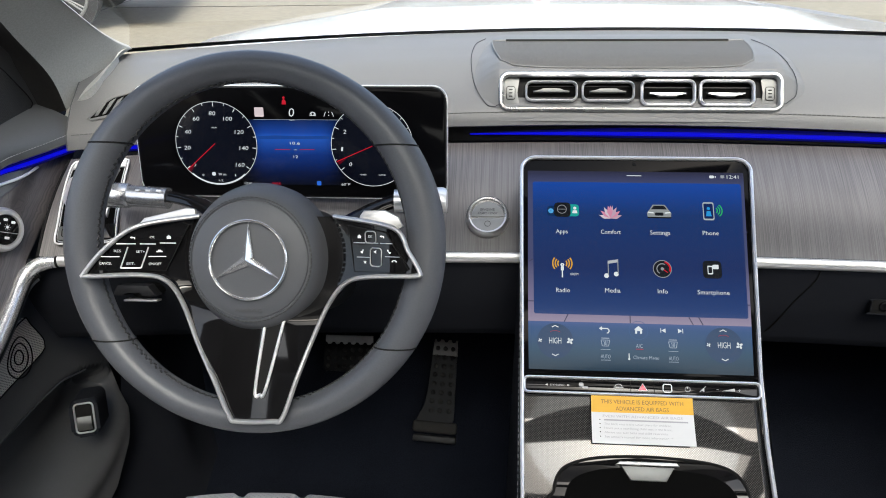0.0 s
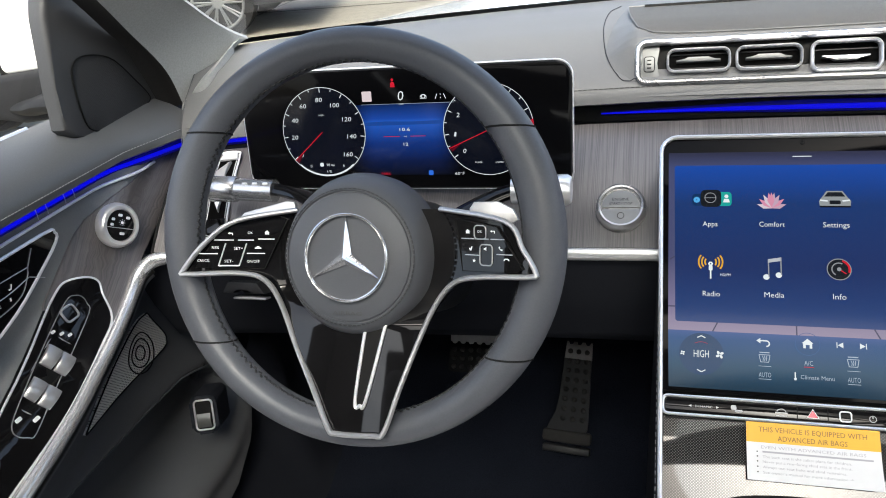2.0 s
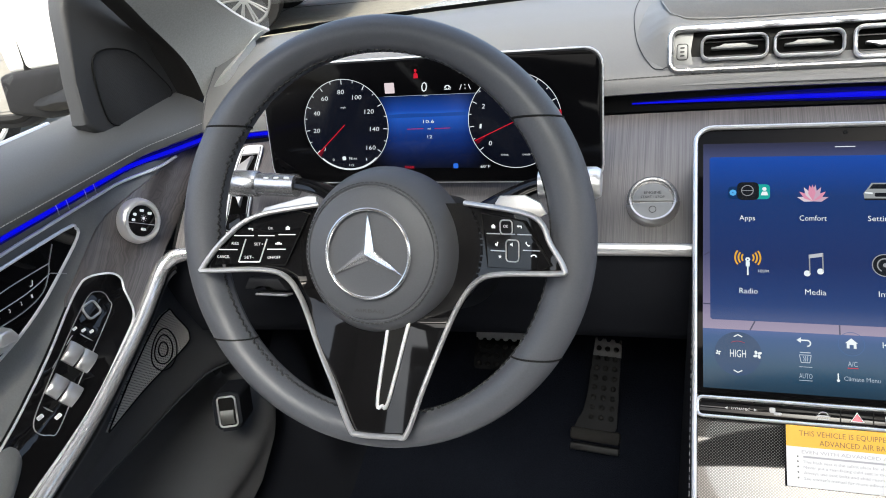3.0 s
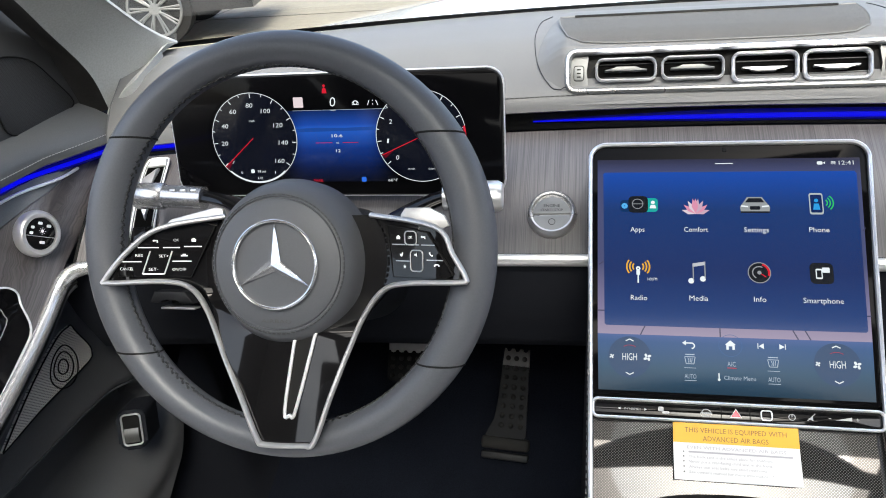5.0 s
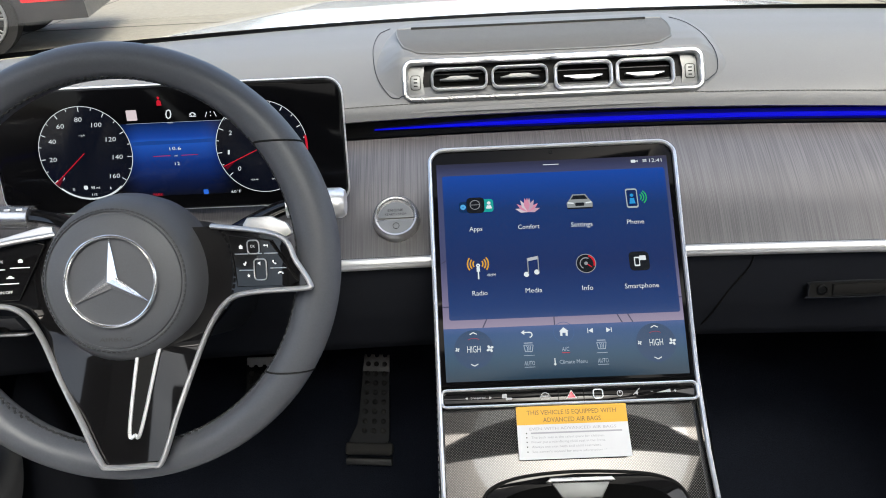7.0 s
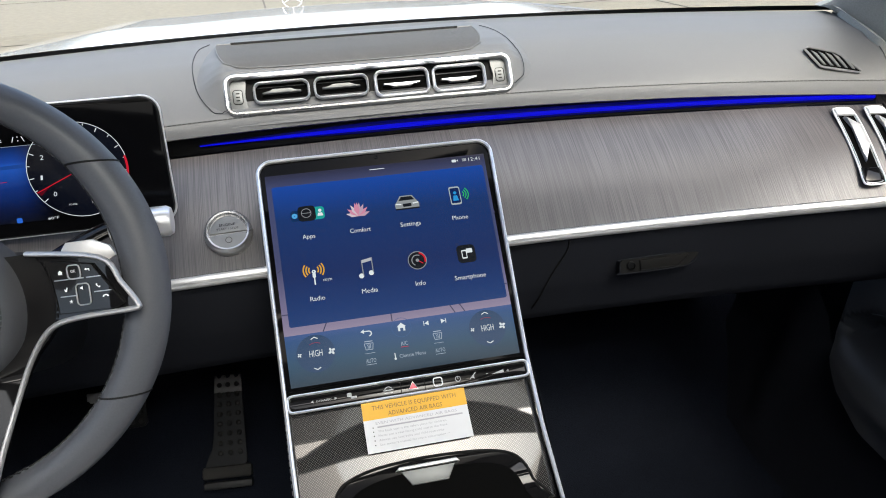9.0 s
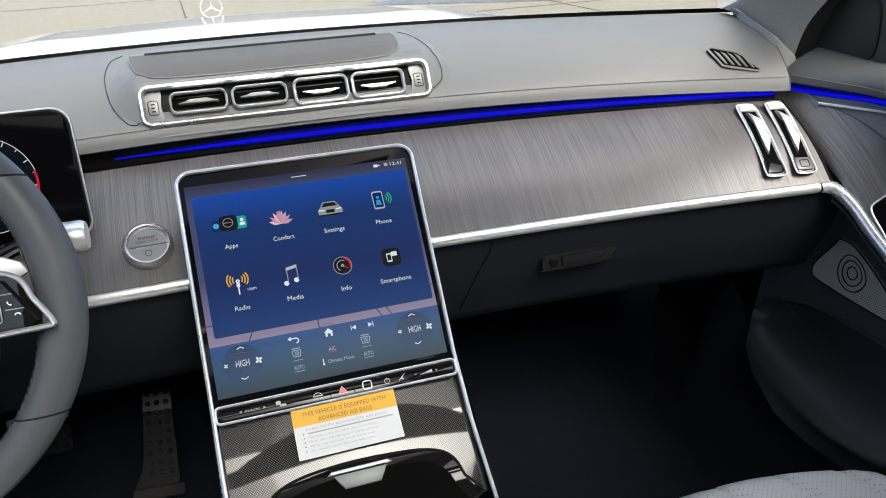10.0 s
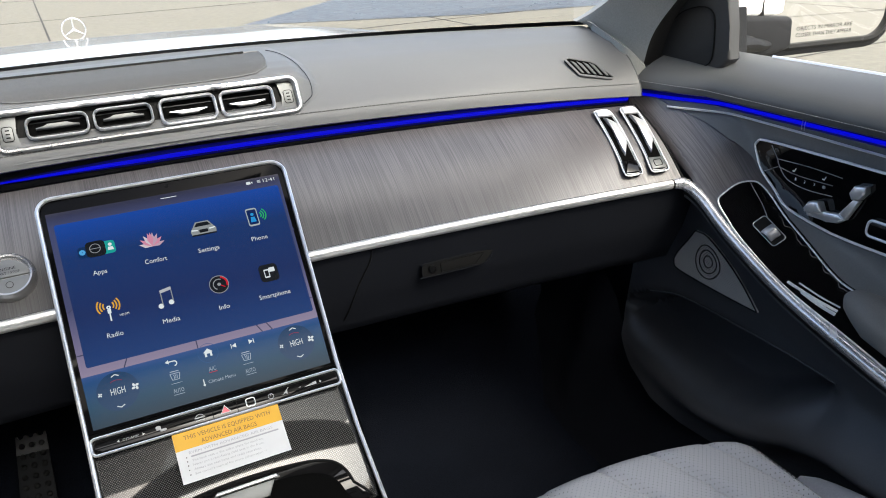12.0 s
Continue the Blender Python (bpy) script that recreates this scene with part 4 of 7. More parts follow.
# ---- instrument cluster ----
clus = thing("instrument_cluster", "wide black digital instrument cluster showing two dials", "instrument display", CLUSTER)
part("housing", prism(rr(0.356, 0.125, 0.016, 6, -0.005, 0.003), -0.014, 0.0, 0.002), PLASTIC, clus)
part("edge", ring(rr(0.357, 0.126, 0.016, 6, -0.005, 0.003), -0.002, 0.0012), CHROME, clus, "thin silver edge")
part("glass", prism(rr(0.353, 0.122, 0.0145, 6, -0.005, 0.003), 0.0, 0.0012, 0.0006), SCREEN, clus, "glossy black glass")

# ---- central display ----
disp = thing("central_display", "tall tilted touch screen showing a blue home menu", "touch screen", DISPLAY)
GLASS_OUT = [(0.112, -0.034)] + [(0.1075 + 0.0148 * math.cos(radians(t)), 0.193 + 0.0148 * math.sin(radians(t))) for t in range(0, 91, 15)] + [(-0.1125 + 0.0148 * math.cos(radians(t)), 0.193 + 0.0148 * math.sin(radians(t))) for t in range(90, 181, 15)] + [(-0.1245, -0.034)]
part("body", prism(GLASS_OUT, -0.020, -0.002, 0.001), PLASTIC, disp)
part("glass", prism(GLASS_OUT, -0.002, 0.0, 0.0006), SCREEN, disp, "glossy black glass")
def arc(cx, cy, r, a0, a1, n=7):
    return [(cx + r * math.cos(radians(a0 + (a1 - a0) * i / n)), cy + r * math.sin(radians(a0 + (a1 - a0) * i / n))) for i in range(n + 1)]


FRAME_LINE = [(-0.1235, -0.20), (-0.125, -0.10), (-0.1255, -0.03), (-0.127, 0.10)] + arc(-0.1125, 0.193, 0.0153, 180, 90) + [(-0.05, 0.2083), (0.05, 0.2083)] + arc(0.1075, 0.193, 0.0153, 90, 0) + [(0.1185, 0.10), (0.113, -0.03), (0.1135, -0.10), (0.119, -0.20)]
part("frame", tube([(x, y, 0.0) for x, y in FRAME_LINE], 0.0022, False, 8, 0.0035, (0, 0, 1)), CHROME, disp, "thin satin silver frame")
HOME = screen_gradient("home_panel", [(0.0, (0.016, 0.05, 0.19)), (0.35, (0.013, 0.03, 0.125)), (0.75, (0.011, 0.038, 0.16)), (1.0, (0.010, 0.065, 0.38))], 1.0, 1, 0.027, 0.178)
MAP = screen_gradient("map_picture", [(0.0, (0.30, 0.24, 0.36)), (0.15, (0.2, 0.17, 0.30)), (0.4, (0.07, 0.075, 0.17)), (0.90, (0.06, 0.07, 0.17)), (1.0, (0.02, 0.02, 0.04))], 1.0, 1, 0.02, 0.194)
CLIMATE = screen_gradient("climate_band", [(0.0, (0.006, 0.03, 0.06)), (0.4, (0.008, 0.06, 0.13)), (0.85, (0.012, 0.07, 0.22)), (1.0, (0.05, 0.10, 0.30))], 1.0, 1, -0.031, 0.021)
part("map", flat([(-0.1195, 0.0195), (0.1085, 0.0195), (0.1145, 0.192), (-0.121, 0.192)], 0.0004), MAP, disp, "pale map picture")
part("menu_panel", flat([(-0.1135, 0.029), (-0.1120, 0.0275), (0.1045, 0.0275), (0.106, 0.029), (0.1105, 0.176), (0.109, 0.1785), (-0.114, 0.1785), (-0.1155, 0.177)], 0.0007), HOME, disp, "dark blue home menu")
part("climate_band", flat([(-0.1185, -0.031), (0.1065, -0.031), (0.1085, 0.0195), (-0.1195, 0.0195)], 0.0004), CLIMATE, disp, "blue climate control band")

# ---- central air vents and the speaker behind them ----
cv = thing("center_air_vents", "row of four air vents in a broad silver frame", "air vents", VENTS)
part("back", prism(rr(0.324, 0.041, 0.009), -0.05, -0.010), VOID, cv)
part("frame", ring(rr(0.326, 0.0425, 0.0095, 6), 0.000, 0.0034, 0.0055, None, 10), VENTMETAL, cv, "satin silver frame")
part("bezel", prism(rr(0.289, 0.0385, 0.006), -0.020, -0.0065), BLACK, cv, "black vent panel")
for s in (-1, 1):
    plate = [(s * q, y) for q, y in ((0.160, -0.0195), (0.160, 0.0195), (0.141, 0.0195), (0.1425, 0.014), (0.1435, 0.0), (0.1425, -0.014), (0.141, -0.0195))]
    part("end_plate", prism(plate if s > 0 else plate[::-1], -0.014, -0.0022, 0.001), DARKCAP, cv, "silver end plate")
    b = part("end_button", prism(rr(0.0100, 0.0155, 0.0025, 4, s * 0.1515, -0.001), -0.003, -0.0016, 0.0005), DARKCAP, cv)
    part("button_line", ring(rr(0.0104, 0.0160, 0.0027, 4, s * 0.1515, -0.001), -0.0018, 0.0004), BLACK, b)
    for y in (-0.004, 0, 0.004):
        part("button_mark", prism(rr(0.0042, 0.0013, 0.0004, 2, s * 0.1515, y - 0.001), -0.0017, -0.0013), BLACK, b)
for n, (x, wd) in enumerate(((-0.1030, 0.0600), (-0.0360, 0.0600), (0.0340, 0.0610), (0.1020, 0.0610))):
    h = 0.0225 if n < 2 else 0.0285
    dy = 0.0010 if n < 2 else -0.0005
    v = part("vent", ring(rr(wd, h, 0.0070, 5, x, dy), -0.001, 0.0015 if n < 2 else 0.0020, 0.005), CHROME, cv, "chrome vent ring")
    part("throat", prism(rr(wd - 0.001, h - 0.001, 0.006, 4, x, dy), -0.0068, -0.0060), VOID, v)
    for y in (-0.0072, 0.0072):
        part("slat", prism(rr(wd - 0.004, 0.0010, 0.0004, 2, x, dy + y), -0.0062, -0.0045), PLASTIC, v)
    up = 1 if n < 2 else -1
    kn = [(-0.0215, -0.0011), (0.0215, -0.0011), (0.0215, 0.0007), (0.0140, 0.0010), (0.0100, 0.0038), (-0.0100, 0.0038), (-0.0140, 0.0010), (-0.0215, 0.0007)]
    part("vane", prism([(x + a, dy + up * b - (0 if up > 0 else 0.0006)) for a, b in (kn if up > 0 else kn[::-1])], -0.006, -0.0005, 0.0006), DARKCAP if n < 2 else VENTMETAL, v, "silver vane with a finger grip")

spk = thing("dash_speaker", "raised dash speaker with a dark mesh cover", "speaker")


HUMP_Y = (0.272, 0.2775, 0.2870, 0.2965, 0.3020, 0.3090, 0.322, 0.345, 0.38, 0.42, 0.455, 0.475)
HUMP_Z = (0.712, 0.7180, 0.7345, 0.7510, 0.7600, 0.7655, 0.7705, 0.7745, 0.7765, 0.7772, 0.7772, 0.776)


def pad_z(x, y):
    y0, y1 = strip_y(x) - 0.013, 0.50 - 0.28 * x * x
    return pad_at(x, max(0.0, min(1.0, (y - y0) / (y1 - y0)))).z


def hump(u, v):
    """The raised leather housing round the vents: u across, v up its front and back over its top."""
    a = 2 * u - 1
    k = v * 11
    y, z = lerp(k, range(12), HUMP_Y), lerp(k, range(12), HUMP_Z)
    t = max(0.0, (abs(a) - 0.80) / 0.20)
    s = 1 - t * t * (3 - 2 * t)
    w = 0.205 - 0.012 * max(0.0, (y - 0.33)) / 0.14
    x = 0.0105 + a * w
    y += 0.012 * t
    base = pad_z(x, y) - 0.002
    return (x, y, base + (z - base) * s)


hb = grid(128, 66, hump)
inv = VENTS.inverted()
bmesh.ops.delete(hb, geom=[f for f in hb.faces if abs((inv @ f.calc_center_median()).x) < 0.162 and abs((inv @ f.calc_center_median()).y) < 0.0205 and abs((inv @ f.calc_center_median()).z) < 0.02], context="FACES")
part("housing", hb, DASH, spk, "charcoal leather housing")
for line in ([(-0.176, 0.448), (-0.189, 0.415), (-0.192, 0.362), (-0.185, 0.309), (-0.171, 0.286), (-0.154, 0.280)], [(0.172, 0.425), (0.183, 0.389), (0.190, 0.345), (0.194, 0.310), (0.191, 0.292), (0.176, 0.2815)]):
    seam_pts = []
    for p in curve([(x, y, 0) for x, y in line], 5):
        u = ((p.x - 0.0105) / 0.205 + 1) / 2
        zs = max(hump(u, k / 80)[2] for k in range(81) if abs(hump(u, k / 80)[1] - p.y) < 0.004)
        seam_pts.append((p.x, p.y, max(pad_z(p.x, p.y), zs) + 0.0004))
    part("seam", tube(seam_pts, 0.0005, False, 5), LOWER, spk)


def cover(u, v):
    a = 2 * u - 1
    w = 0.163 - 0.016 * (1 - v) ** 2.2 - 0.012 * max(0.0, 1 - 7 * v) ** 2
    x = -0.003 + a * w
    y = 0.310 + 0.110 * v + 0.005 * abs(a) ** 5 * (1 - v)
    return (x, y, lerp(y, HUMP_Y, HUMP_Z) + 0.0011)


part("mesh_cover", grid(40, 12, cover), COVER, spk, "dark grey speaker mesh")
part("cover_edge", tube([cover(k / 20, 0) for k in range(21)] + [cover(1, k / 8) for k in range(1, 9)] + [cover(1 - k / 20, 1) for k in range(1, 21)] + [cover(0, 1 - k / 8) for k in range(1, 8)], 0.0009, True, 6), DASH, spk)
part("cover_slot", tube([(-0.148 + 0.288 * i / 20, 0.416, 0.7785) for i in range(21)], 0.0022, False, 8), BLACK, spk)

# ---- console ----
con = thing("center_console", "black center console with perforated gloss trim", "center console")
prof = [(0.03, 0.505), (0.021, 0.502), (-0.02, 0.461), (-0.06, 0.421), (-0.10, 0.388), (-0.20, 0.36), (-0.7, 0.34)]
for s in (-1, 1):
    x = 0.118 if s > 0 else -0.127
    side_bm = bmesh.new()
    top = [side_bm.verts.new((x, y, z)) for y, z in [(0.17, 0.648)] + prof]
    bot = [side_bm.verts.new((x + s * 0.012, y, 0.05)) for y, z in [(0.17, 0.648)] + prof]
    for i in range(len(top) - 1):
        side_bm.faces.new((top[i], top[i + 1], bot[i + 1], bot[i]))
    part("side_wall", side_bm, LOWER, con, "black leather side wall", auto=60)
    stitches([(x + s * 0.0012, lerp(k / 60, (0, 0.35, 0.6, 0.8, 1), [0.165, 0.03, -0.06, -0.10, -0.20]) , lerp(k / 60, (0, 0.35, 0.6, 0.8, 1), [0.632, 0.492, 0.408, 0.375, 0.347])) for k in range(61)], STITCH, con)
pl = DISPLAY
def trim_shape(u, v):
    """A slightly crowned plate between the frame's two legs."""
    y = -0.17 + 0.134 * v
    x0, x1 = -0.124, 0.115 - 0.0025 * v
    a = 2 * u - 1
    return (x0 + (x1 - x0) * u, y, -0.003 - 0.0045 * a * a - 0.0025 * (2 * v - 1) ** 2)


pm = part("trim_plate", grid(30, 18, trim_shape), CARBON, con, "dark perforated gloss trim")
pm.matrix_basis = pl
lid_out = [(-0.094, -0.175), (-0.094, -0.150), (-0.088, -0.132), (-0.076, -0.123), (-0.050, -0.1165), (-0.005, -0.114), (0.045, -0.1165), (0.072, -0.122), (0.086, -0.132), (0.093, -0.150), (0.094, -0.175)]
lid = part("cup_holder_cover", prism(smooth_loop(lid_out, 3), -0.006, 0.0012, 0.002), PIANO, con, "glossy black cup holder cover")
lid.matrix_basis = pl
part("cover_edge", tube([(x, y, 0.0008) for x, y in smooth_loop(lid_out, 3)], 0.0016, True, 6), BLACK, lid)
rim2 = [(x * 0.90, y * 1.0 - 0.0105) for x, y in lid_out]
part("inner_well", prism(smooth_loop(rim2, 3), 0.0008, 0.0020, 0.0006), VOID, lid)
lt = part("latch", prism([(-0.020, -0.137), (0.014, -0.137), (0.022, -0.1235), (-0.029, -0.1235)], 0.0020, 0.006, 0.0012), DARKCAP, lid, "silver pull latch")
part("latch_lip", prism([(-0.034, -0.1225), (0.027, -0.1225), (0.024, -0.1190), (-0.030, -0.1190)], 0.0020, 0.0075, 0.0015), CHROME, lid)
bpy.context.view_layer.update()

# ---- wheel buttons, paddles and column ----
PAD_L = [(-0.150, -0.0235), (-0.128, 0.0105), (-0.109, 0.018), (-0.079, 0.0235), (-0.071, 0.0205), (-0.092, -0.0245)]
PAD_R = [(0.087, 0.0225), (0.124, 0.0165), (0.1465, -0.0170), (0.1415, -0.0195), (0.093, -0.0205)]


def bent_plate(outline, lift, thick):
    bm = bmesh.new()
    bm.faces.new([bm.verts.new((x, y, 0)) for x, y in outline])
    for k in range(1, 10):
        x = min(p[0] for p in outline) + (max(p[0] for p in outline) - min(p[0] for p in outline)) * k / 10
        bmesh.ops.bisect_plane(bm, geom=bm.verts[:] + bm.edges[:] + bm.faces[:], plane_co=(x, 0, 0), plane_no=(1, 0, 0))
    for k in range(1, 10):
        y = min(p[1] for p in outline) + (max(p[1] for p in outline) - min(p[1] for p in outline)) * k / 10
        bmesh.ops.bisect_plane(bm, geom=bm.verts[:] + bm.edges[:] + bm.faces[:], plane_co=(0, y, 0), plane_no=(0, 1, 0))
    for v in bm.verts:
        v.co.z = dish(v.co.x, v.co.y) + lift
    made = bmesh.ops.extrude_face_region(bm, geom=bm.faces[:])
    for v in made["geom"]:
        if isinstance(v, bmesh.types.BMVert):
            v.co.z -= thick
    return bm


def on_dish(x, y, lift=0.0):
    return Vector((x, y, dish(x, y) + lift))


def dish_frame(x, y, lift):
    """A frame lying on the spoke panel, a little proud of it."""
    k = 0.003
    tx = on_dish(x + k, y) - on_dish(x - k, y)
    ty = on_dish(x, y + k) - on_dish(x, y - k)
    nz = tx.cross(ty).normalized()
    return frame_at(on_dish(x, y, lift), nz.cross(tx), nz)


ICONS = {
    "home": [(-1, -0.9), (1, -0.9), (1, 0.1), (1.3, 0.1), (0, 1.2), (-1.3, 0.1), (-1, 0.1)],
    "back": [(-1.4, 0.2), (-0.5, -0.5), (-0.5, -0.1), (0.6, -0.1), (0.6, -0.8), (1.1, -0.8), (1.1, 0.5), (-0.5, 0.5), (-0.5, 0.9)],
    "phone": [(-1.2, 0.6), (-0.9, -0.1), (-0.1, -0.9), (0.6, -1.2), (1.1, -0.6), (0.5, -0.2), (0.2, -0.5), (-0.5, 0.2), (-0.2, 0.5), (-0.6, 1.1)],
    "hang_up": [(-1.5, -0.5), (-0.8, -0.6), (-0.6, 0.0), (0.6, 0.0), (0.8, -0.6), (1.5, -0.5), (1.3, 0.2), (0.6, 0.6), (-0.6, 0.6), (-1.3, 0.2)],
    "star": [(math.cos(radians(90 + 36 * i)) * (1.1 if i % 2 == 0 else 0.45), math.sin(radians(90 + 36 * i)) * (1.1 if i % 2 == 0 else 0.45)) for i in range(10)],
    "speech": [(-0.4, -1.0), (0.3, -1.0), (0.9, 0.9), (0.3, 1.1), (-0.2, 0.0), (-0.8, 0.4), (-1.0, -0.2)],
    "assist": [(-1.6, -0.6), (1.6, -0.6), (1.6, 0.0), (0.9, 0.1), (0.6, 0.7), (-0.6, 0.7), (-0.9, 0.1), (-1.6, 0.0)],
    "speaker": [(-1, -0.4), (-0.4, -0.4), (0.4, -1), (0.4, 1), (-0.4, 0.4), (-1, 0.4)],
}
for n, (outline, marks) in enumerate((
        (PAD_L, [("back", -0.119, 0.0073), ("OK", -0.103, 0.0082), ("home", -0.089, 0.0082), ("RES", -0.132, -0.0052), ("SET+", -0.113, -0.0058), ("SET-", -0.121, -0.0173), ("assist", -0.097, -0.0052), ("CANCEL", -0.142, -0.0169), ("ON/OFF", -0.101, -0.0175)]),
        (PAD_R, [("home", 0.098, 0.0123), ("OK", 0.109, 0.0127), ("back", 0.121, 0.0127), ("speech", 0.101, -0.0016), ("phone", 0.128, -0.0007), ("star", 0.104, -0.0115), ("hang_up", 0.133, -0.0095), ("speaker", 0.1145, -0.0015)]))):
    pad = part("button_pad", bent_plate(outline, 0.0028, 0.003), PIANO, wheel, "glossy black button pad")
    part("pad_gap", tube([on_dish(x, y, 0.0026) for x, y in outline], 0.0005, True, 5), BLACK, pad)
    for words, x, y in marks:
        if words in ICONS:
            lg = flat([(p * 0.0018, q * 0.0017) for p, q in ICONS[words]], 0)
            ob = part("legend", lg, LEGEND, pad, smooth=False)
        else:
            ob = text(pad, words, 0, 0, 0, 0.0017 * len(words) + 0.0010, 0.0025, LEGEND, "legend")
        ob.matrix_basis = dish_frame(x, y, 0.0038)
    s = -1 if n == 0 else 1
    x0 = -0.118 if n == 0 else 0.116
    y0 = -0.0115 if n == 0 else -0.006
    for x, y, w in (((-0.125, 0.0015, 0.016), (-0.107, 0.0015, 0.013), (-0.090, 0.0025, 0.014), (-0.139, -0.0108, 0.017), (-0.099, -0.0105, 0.015)) if n == 0 else ((0.098, 0.0065, 0.012), (0.111, 0.0065, 0.012), (0.125, 0.0065, 0.012), (0.102, -0.0070, 0.013), (0.131, -0.0056, 0.014))):
        part("button_ridge", tube([on_dish(x - w / 2, y, 0.0032), on_dish(x + w / 2, y, 0.0032)], 0.0005, False, 6), SILVER, pad)
    if n == 1:
        for bx, by, bw, bh in ((0.1095, 0.0120, 0.0115, 0.0110), (0.1150, -0.0065, 0.0120, 0.0170)):
            fr_ = part("touch_frame", ring(rr(bw, bh, 0.003, 4), 0.0004, 0.0006), SILVER, pad)
            fr_.matrix_basis = dish_frame(bx, by, 0.003)
        continue
    lean = 0.3
    for dx in (-0.0085, 0.0085):
        part("slider_edge", tube([on_dish(x0 + dx + lean * d * (1 if n == 0 else -0.4), y0 + d, 0.0034) for d in (-0.010, 0, 0.010)], 0.0007, False, 6), SILVER, pad)
    part("slider_foot", tube([on_dish(x0 - 0.0085 - (0.003 if n == 0 else -0.004), y0 - 0.010, 0.0034), on_dish(x0 + 0.0085 - (0.003 if n == 0 else -0.004), y0 - 0.010, 0.0034)], 0.0007, False, 6), SILVER, pad)
# flat letters in a darker tone draw the shade of the embossing
text(hub, "AIRBAG", 0, -0.047, 0.0030, 0.026, 0.0032, material("embossing_tone", (0.04, 0.04, 0.042), 0.6), "embossing_shade")
for outline in ([(-0.132, 0.017), (-0.124, 0.026), (-0.080, 0.037), (-0.072, 0.036), (-0.070, 0.022), (-0.10, 0.012)], [(0.093, 0.031), (0.097, 0.037), (0.118, 0.0375), (0.131, 0.031), (0.136, 0.022), (0.115, 0.012), (0.095, 0.012)]):
    part("shift_paddle", prism(outline, -0.046, -0.041, 0.0012), SILVER, wheel, "silver shift paddle")
col = thing("steering_column", "black plastic steering column cover", "steering column", WHEEL)
part("cover", lathe([(0.050, -0.058), (0.054, -0.064), (0.056, -0.10), (0.060, -0.16), (0.065, -0.24)], 40), PLASTIC, col).location = (0.004, -0.022, 0)


def stalk(name, label, pts, knob, r):
    st = thing(name, label, "control stalk")
    part("arm", tube(curve(pts, 6), r, False, 12, r * 0.62, (0, 0, 1), scale=lambda t: 1.25 - 0.35 * t), PIANO, st, "glossy black arm")
    return st


ls = stalk("turn_signal_stalk", "silver-tipped turn signal stalk behind the wheel", [(-0.44, 0.10, 0.655), (-0.485, 0.135, 0.658), (-0.53, 0.15, 0.660), (-0.56, 0.152, 0.660)], None, 0.009)
part("sleeve", tube([(-0.521, 0.148, 0.6575), (-0.568, 0.15, 0.659)], 0.0120, False, 20), VENTMETAL, ls, "satin silver sleeve")
part("tip", tube([(-0.566, 0.15, 0.659), (-0.569, 0.15, 0.659), (-0.597, 0.15, 0.6595), (-0.6, 0.15, 0.6595)], 0.0142, False, 24, scale=lambda t: 0.9 if t < 0.1 or t > 0.9 else 1), VENTMETAL, ls, "ribbed silver tip")
for i in range(3):
    part("mark", prism(rr(0.006, 0.0025, 0.0008, 2), 0, 0.0006), LEGEND, ls).matrix_basis = frame_at((-0.528 - 0.012 * i, 0.142, 0.6685), (0, 0.85, 0.5), (0, -0.5, 0.85))
rs = stalk("gear_selector_stalk", "silver-tipped gear selector stalk behind the wheel", [(-0.325, 0.08, 0.648), (-0.29, 0.11, 0.660), (-0.26, 0.122, 0.669), (-0.235, 0.124, 0.669)], None, 0.010)
part("sleeve", tube([(-0.262, 0.122, 0.669), (-0.225, 0.124, 0.669)], 0.0120, False, 20), CHROME, rs, "satin silver sleeve")
part("tip", tube([(-0.226, 0.124, 0.669), (-0.222, 0.124, 0.669), (-0.211, 0.124, 0.669), (-0.207, 0.124, 0.669)], 0.0145, False, 24, scale=lambda t: 0.85 if t > 0.9 else 1), CHROME, rs, "round silver end button")

# ---- instrument display picture ----
BLUE = screen_gradient("dial_backdrop", [(0.0, (0.001, 0.002, 0.008)), (0.16, (0.002, 0.008, 0.05)), (0.38, (0.006, 0.03, 0.19)), (0.62, (0.02, 0.10, 0.52)), (0.66, (0.012, 0.06, 0.36)), (0.82, (0.004, 0.02, 0.1)), (1.0, (0.001, 0.002, 0.01))], 1.0, 1, -0.045, 0.045)
nt = BLUE.node_tree
side_in, side_abs, side_map, side_mul = (nt.nodes.new(k) for k in ("ShaderNodeSeparateXYZ", "ShaderNodeMath", "ShaderNodeMapRange", "ShaderNodeMath"))
side_abs.operation, side_mul.operation = "ABSOLUTE", "MULTIPLY"
for socket, value in (("From Min", 0.030), ("From Max", 0.064), ("To Min", 1.0), ("To Max", 0.0)):
    side_map.inputs[socket].default_value = value
side_map.interpolation_type = "SMOOTHSTEP"
nt.links.new(nt.nodes["Texture Coordinate"].outputs["Object"], side_in.inputs[0])
nt.links.new(side_in.outputs[0], side_abs.inputs[0])
nt.links.new(side_abs.outputs[0], side_map.inputs["Value"])
nt.links.new(side_map.outputs["Result"], side_mul.inputs[0])
side_mul.inputs[1].default_value = EMIT
nt.links.new(side_mul.outputs[0], nt.nodes["Principled BSDF"].inputs["Emission Strength"])
part("picture", flat(rr(0.128, 0.074, 0.004, 3, 0.0, -0.008), 0.0016), BLUE, clus, "blue evening landscape picture")
part("ridge", flat([(-0.058, 0.010), (-0.02, 0.0115), (0.01, 0.0108), (0.058, 0.012), (0.058, 0.008), (-0.058, 0.007)], 0.0018), glow("far_ridge", (0.012, 0.06, 0.3)), clus)
DIALFACE = glow("dial_face", (0.002, 0.003, 0.008))


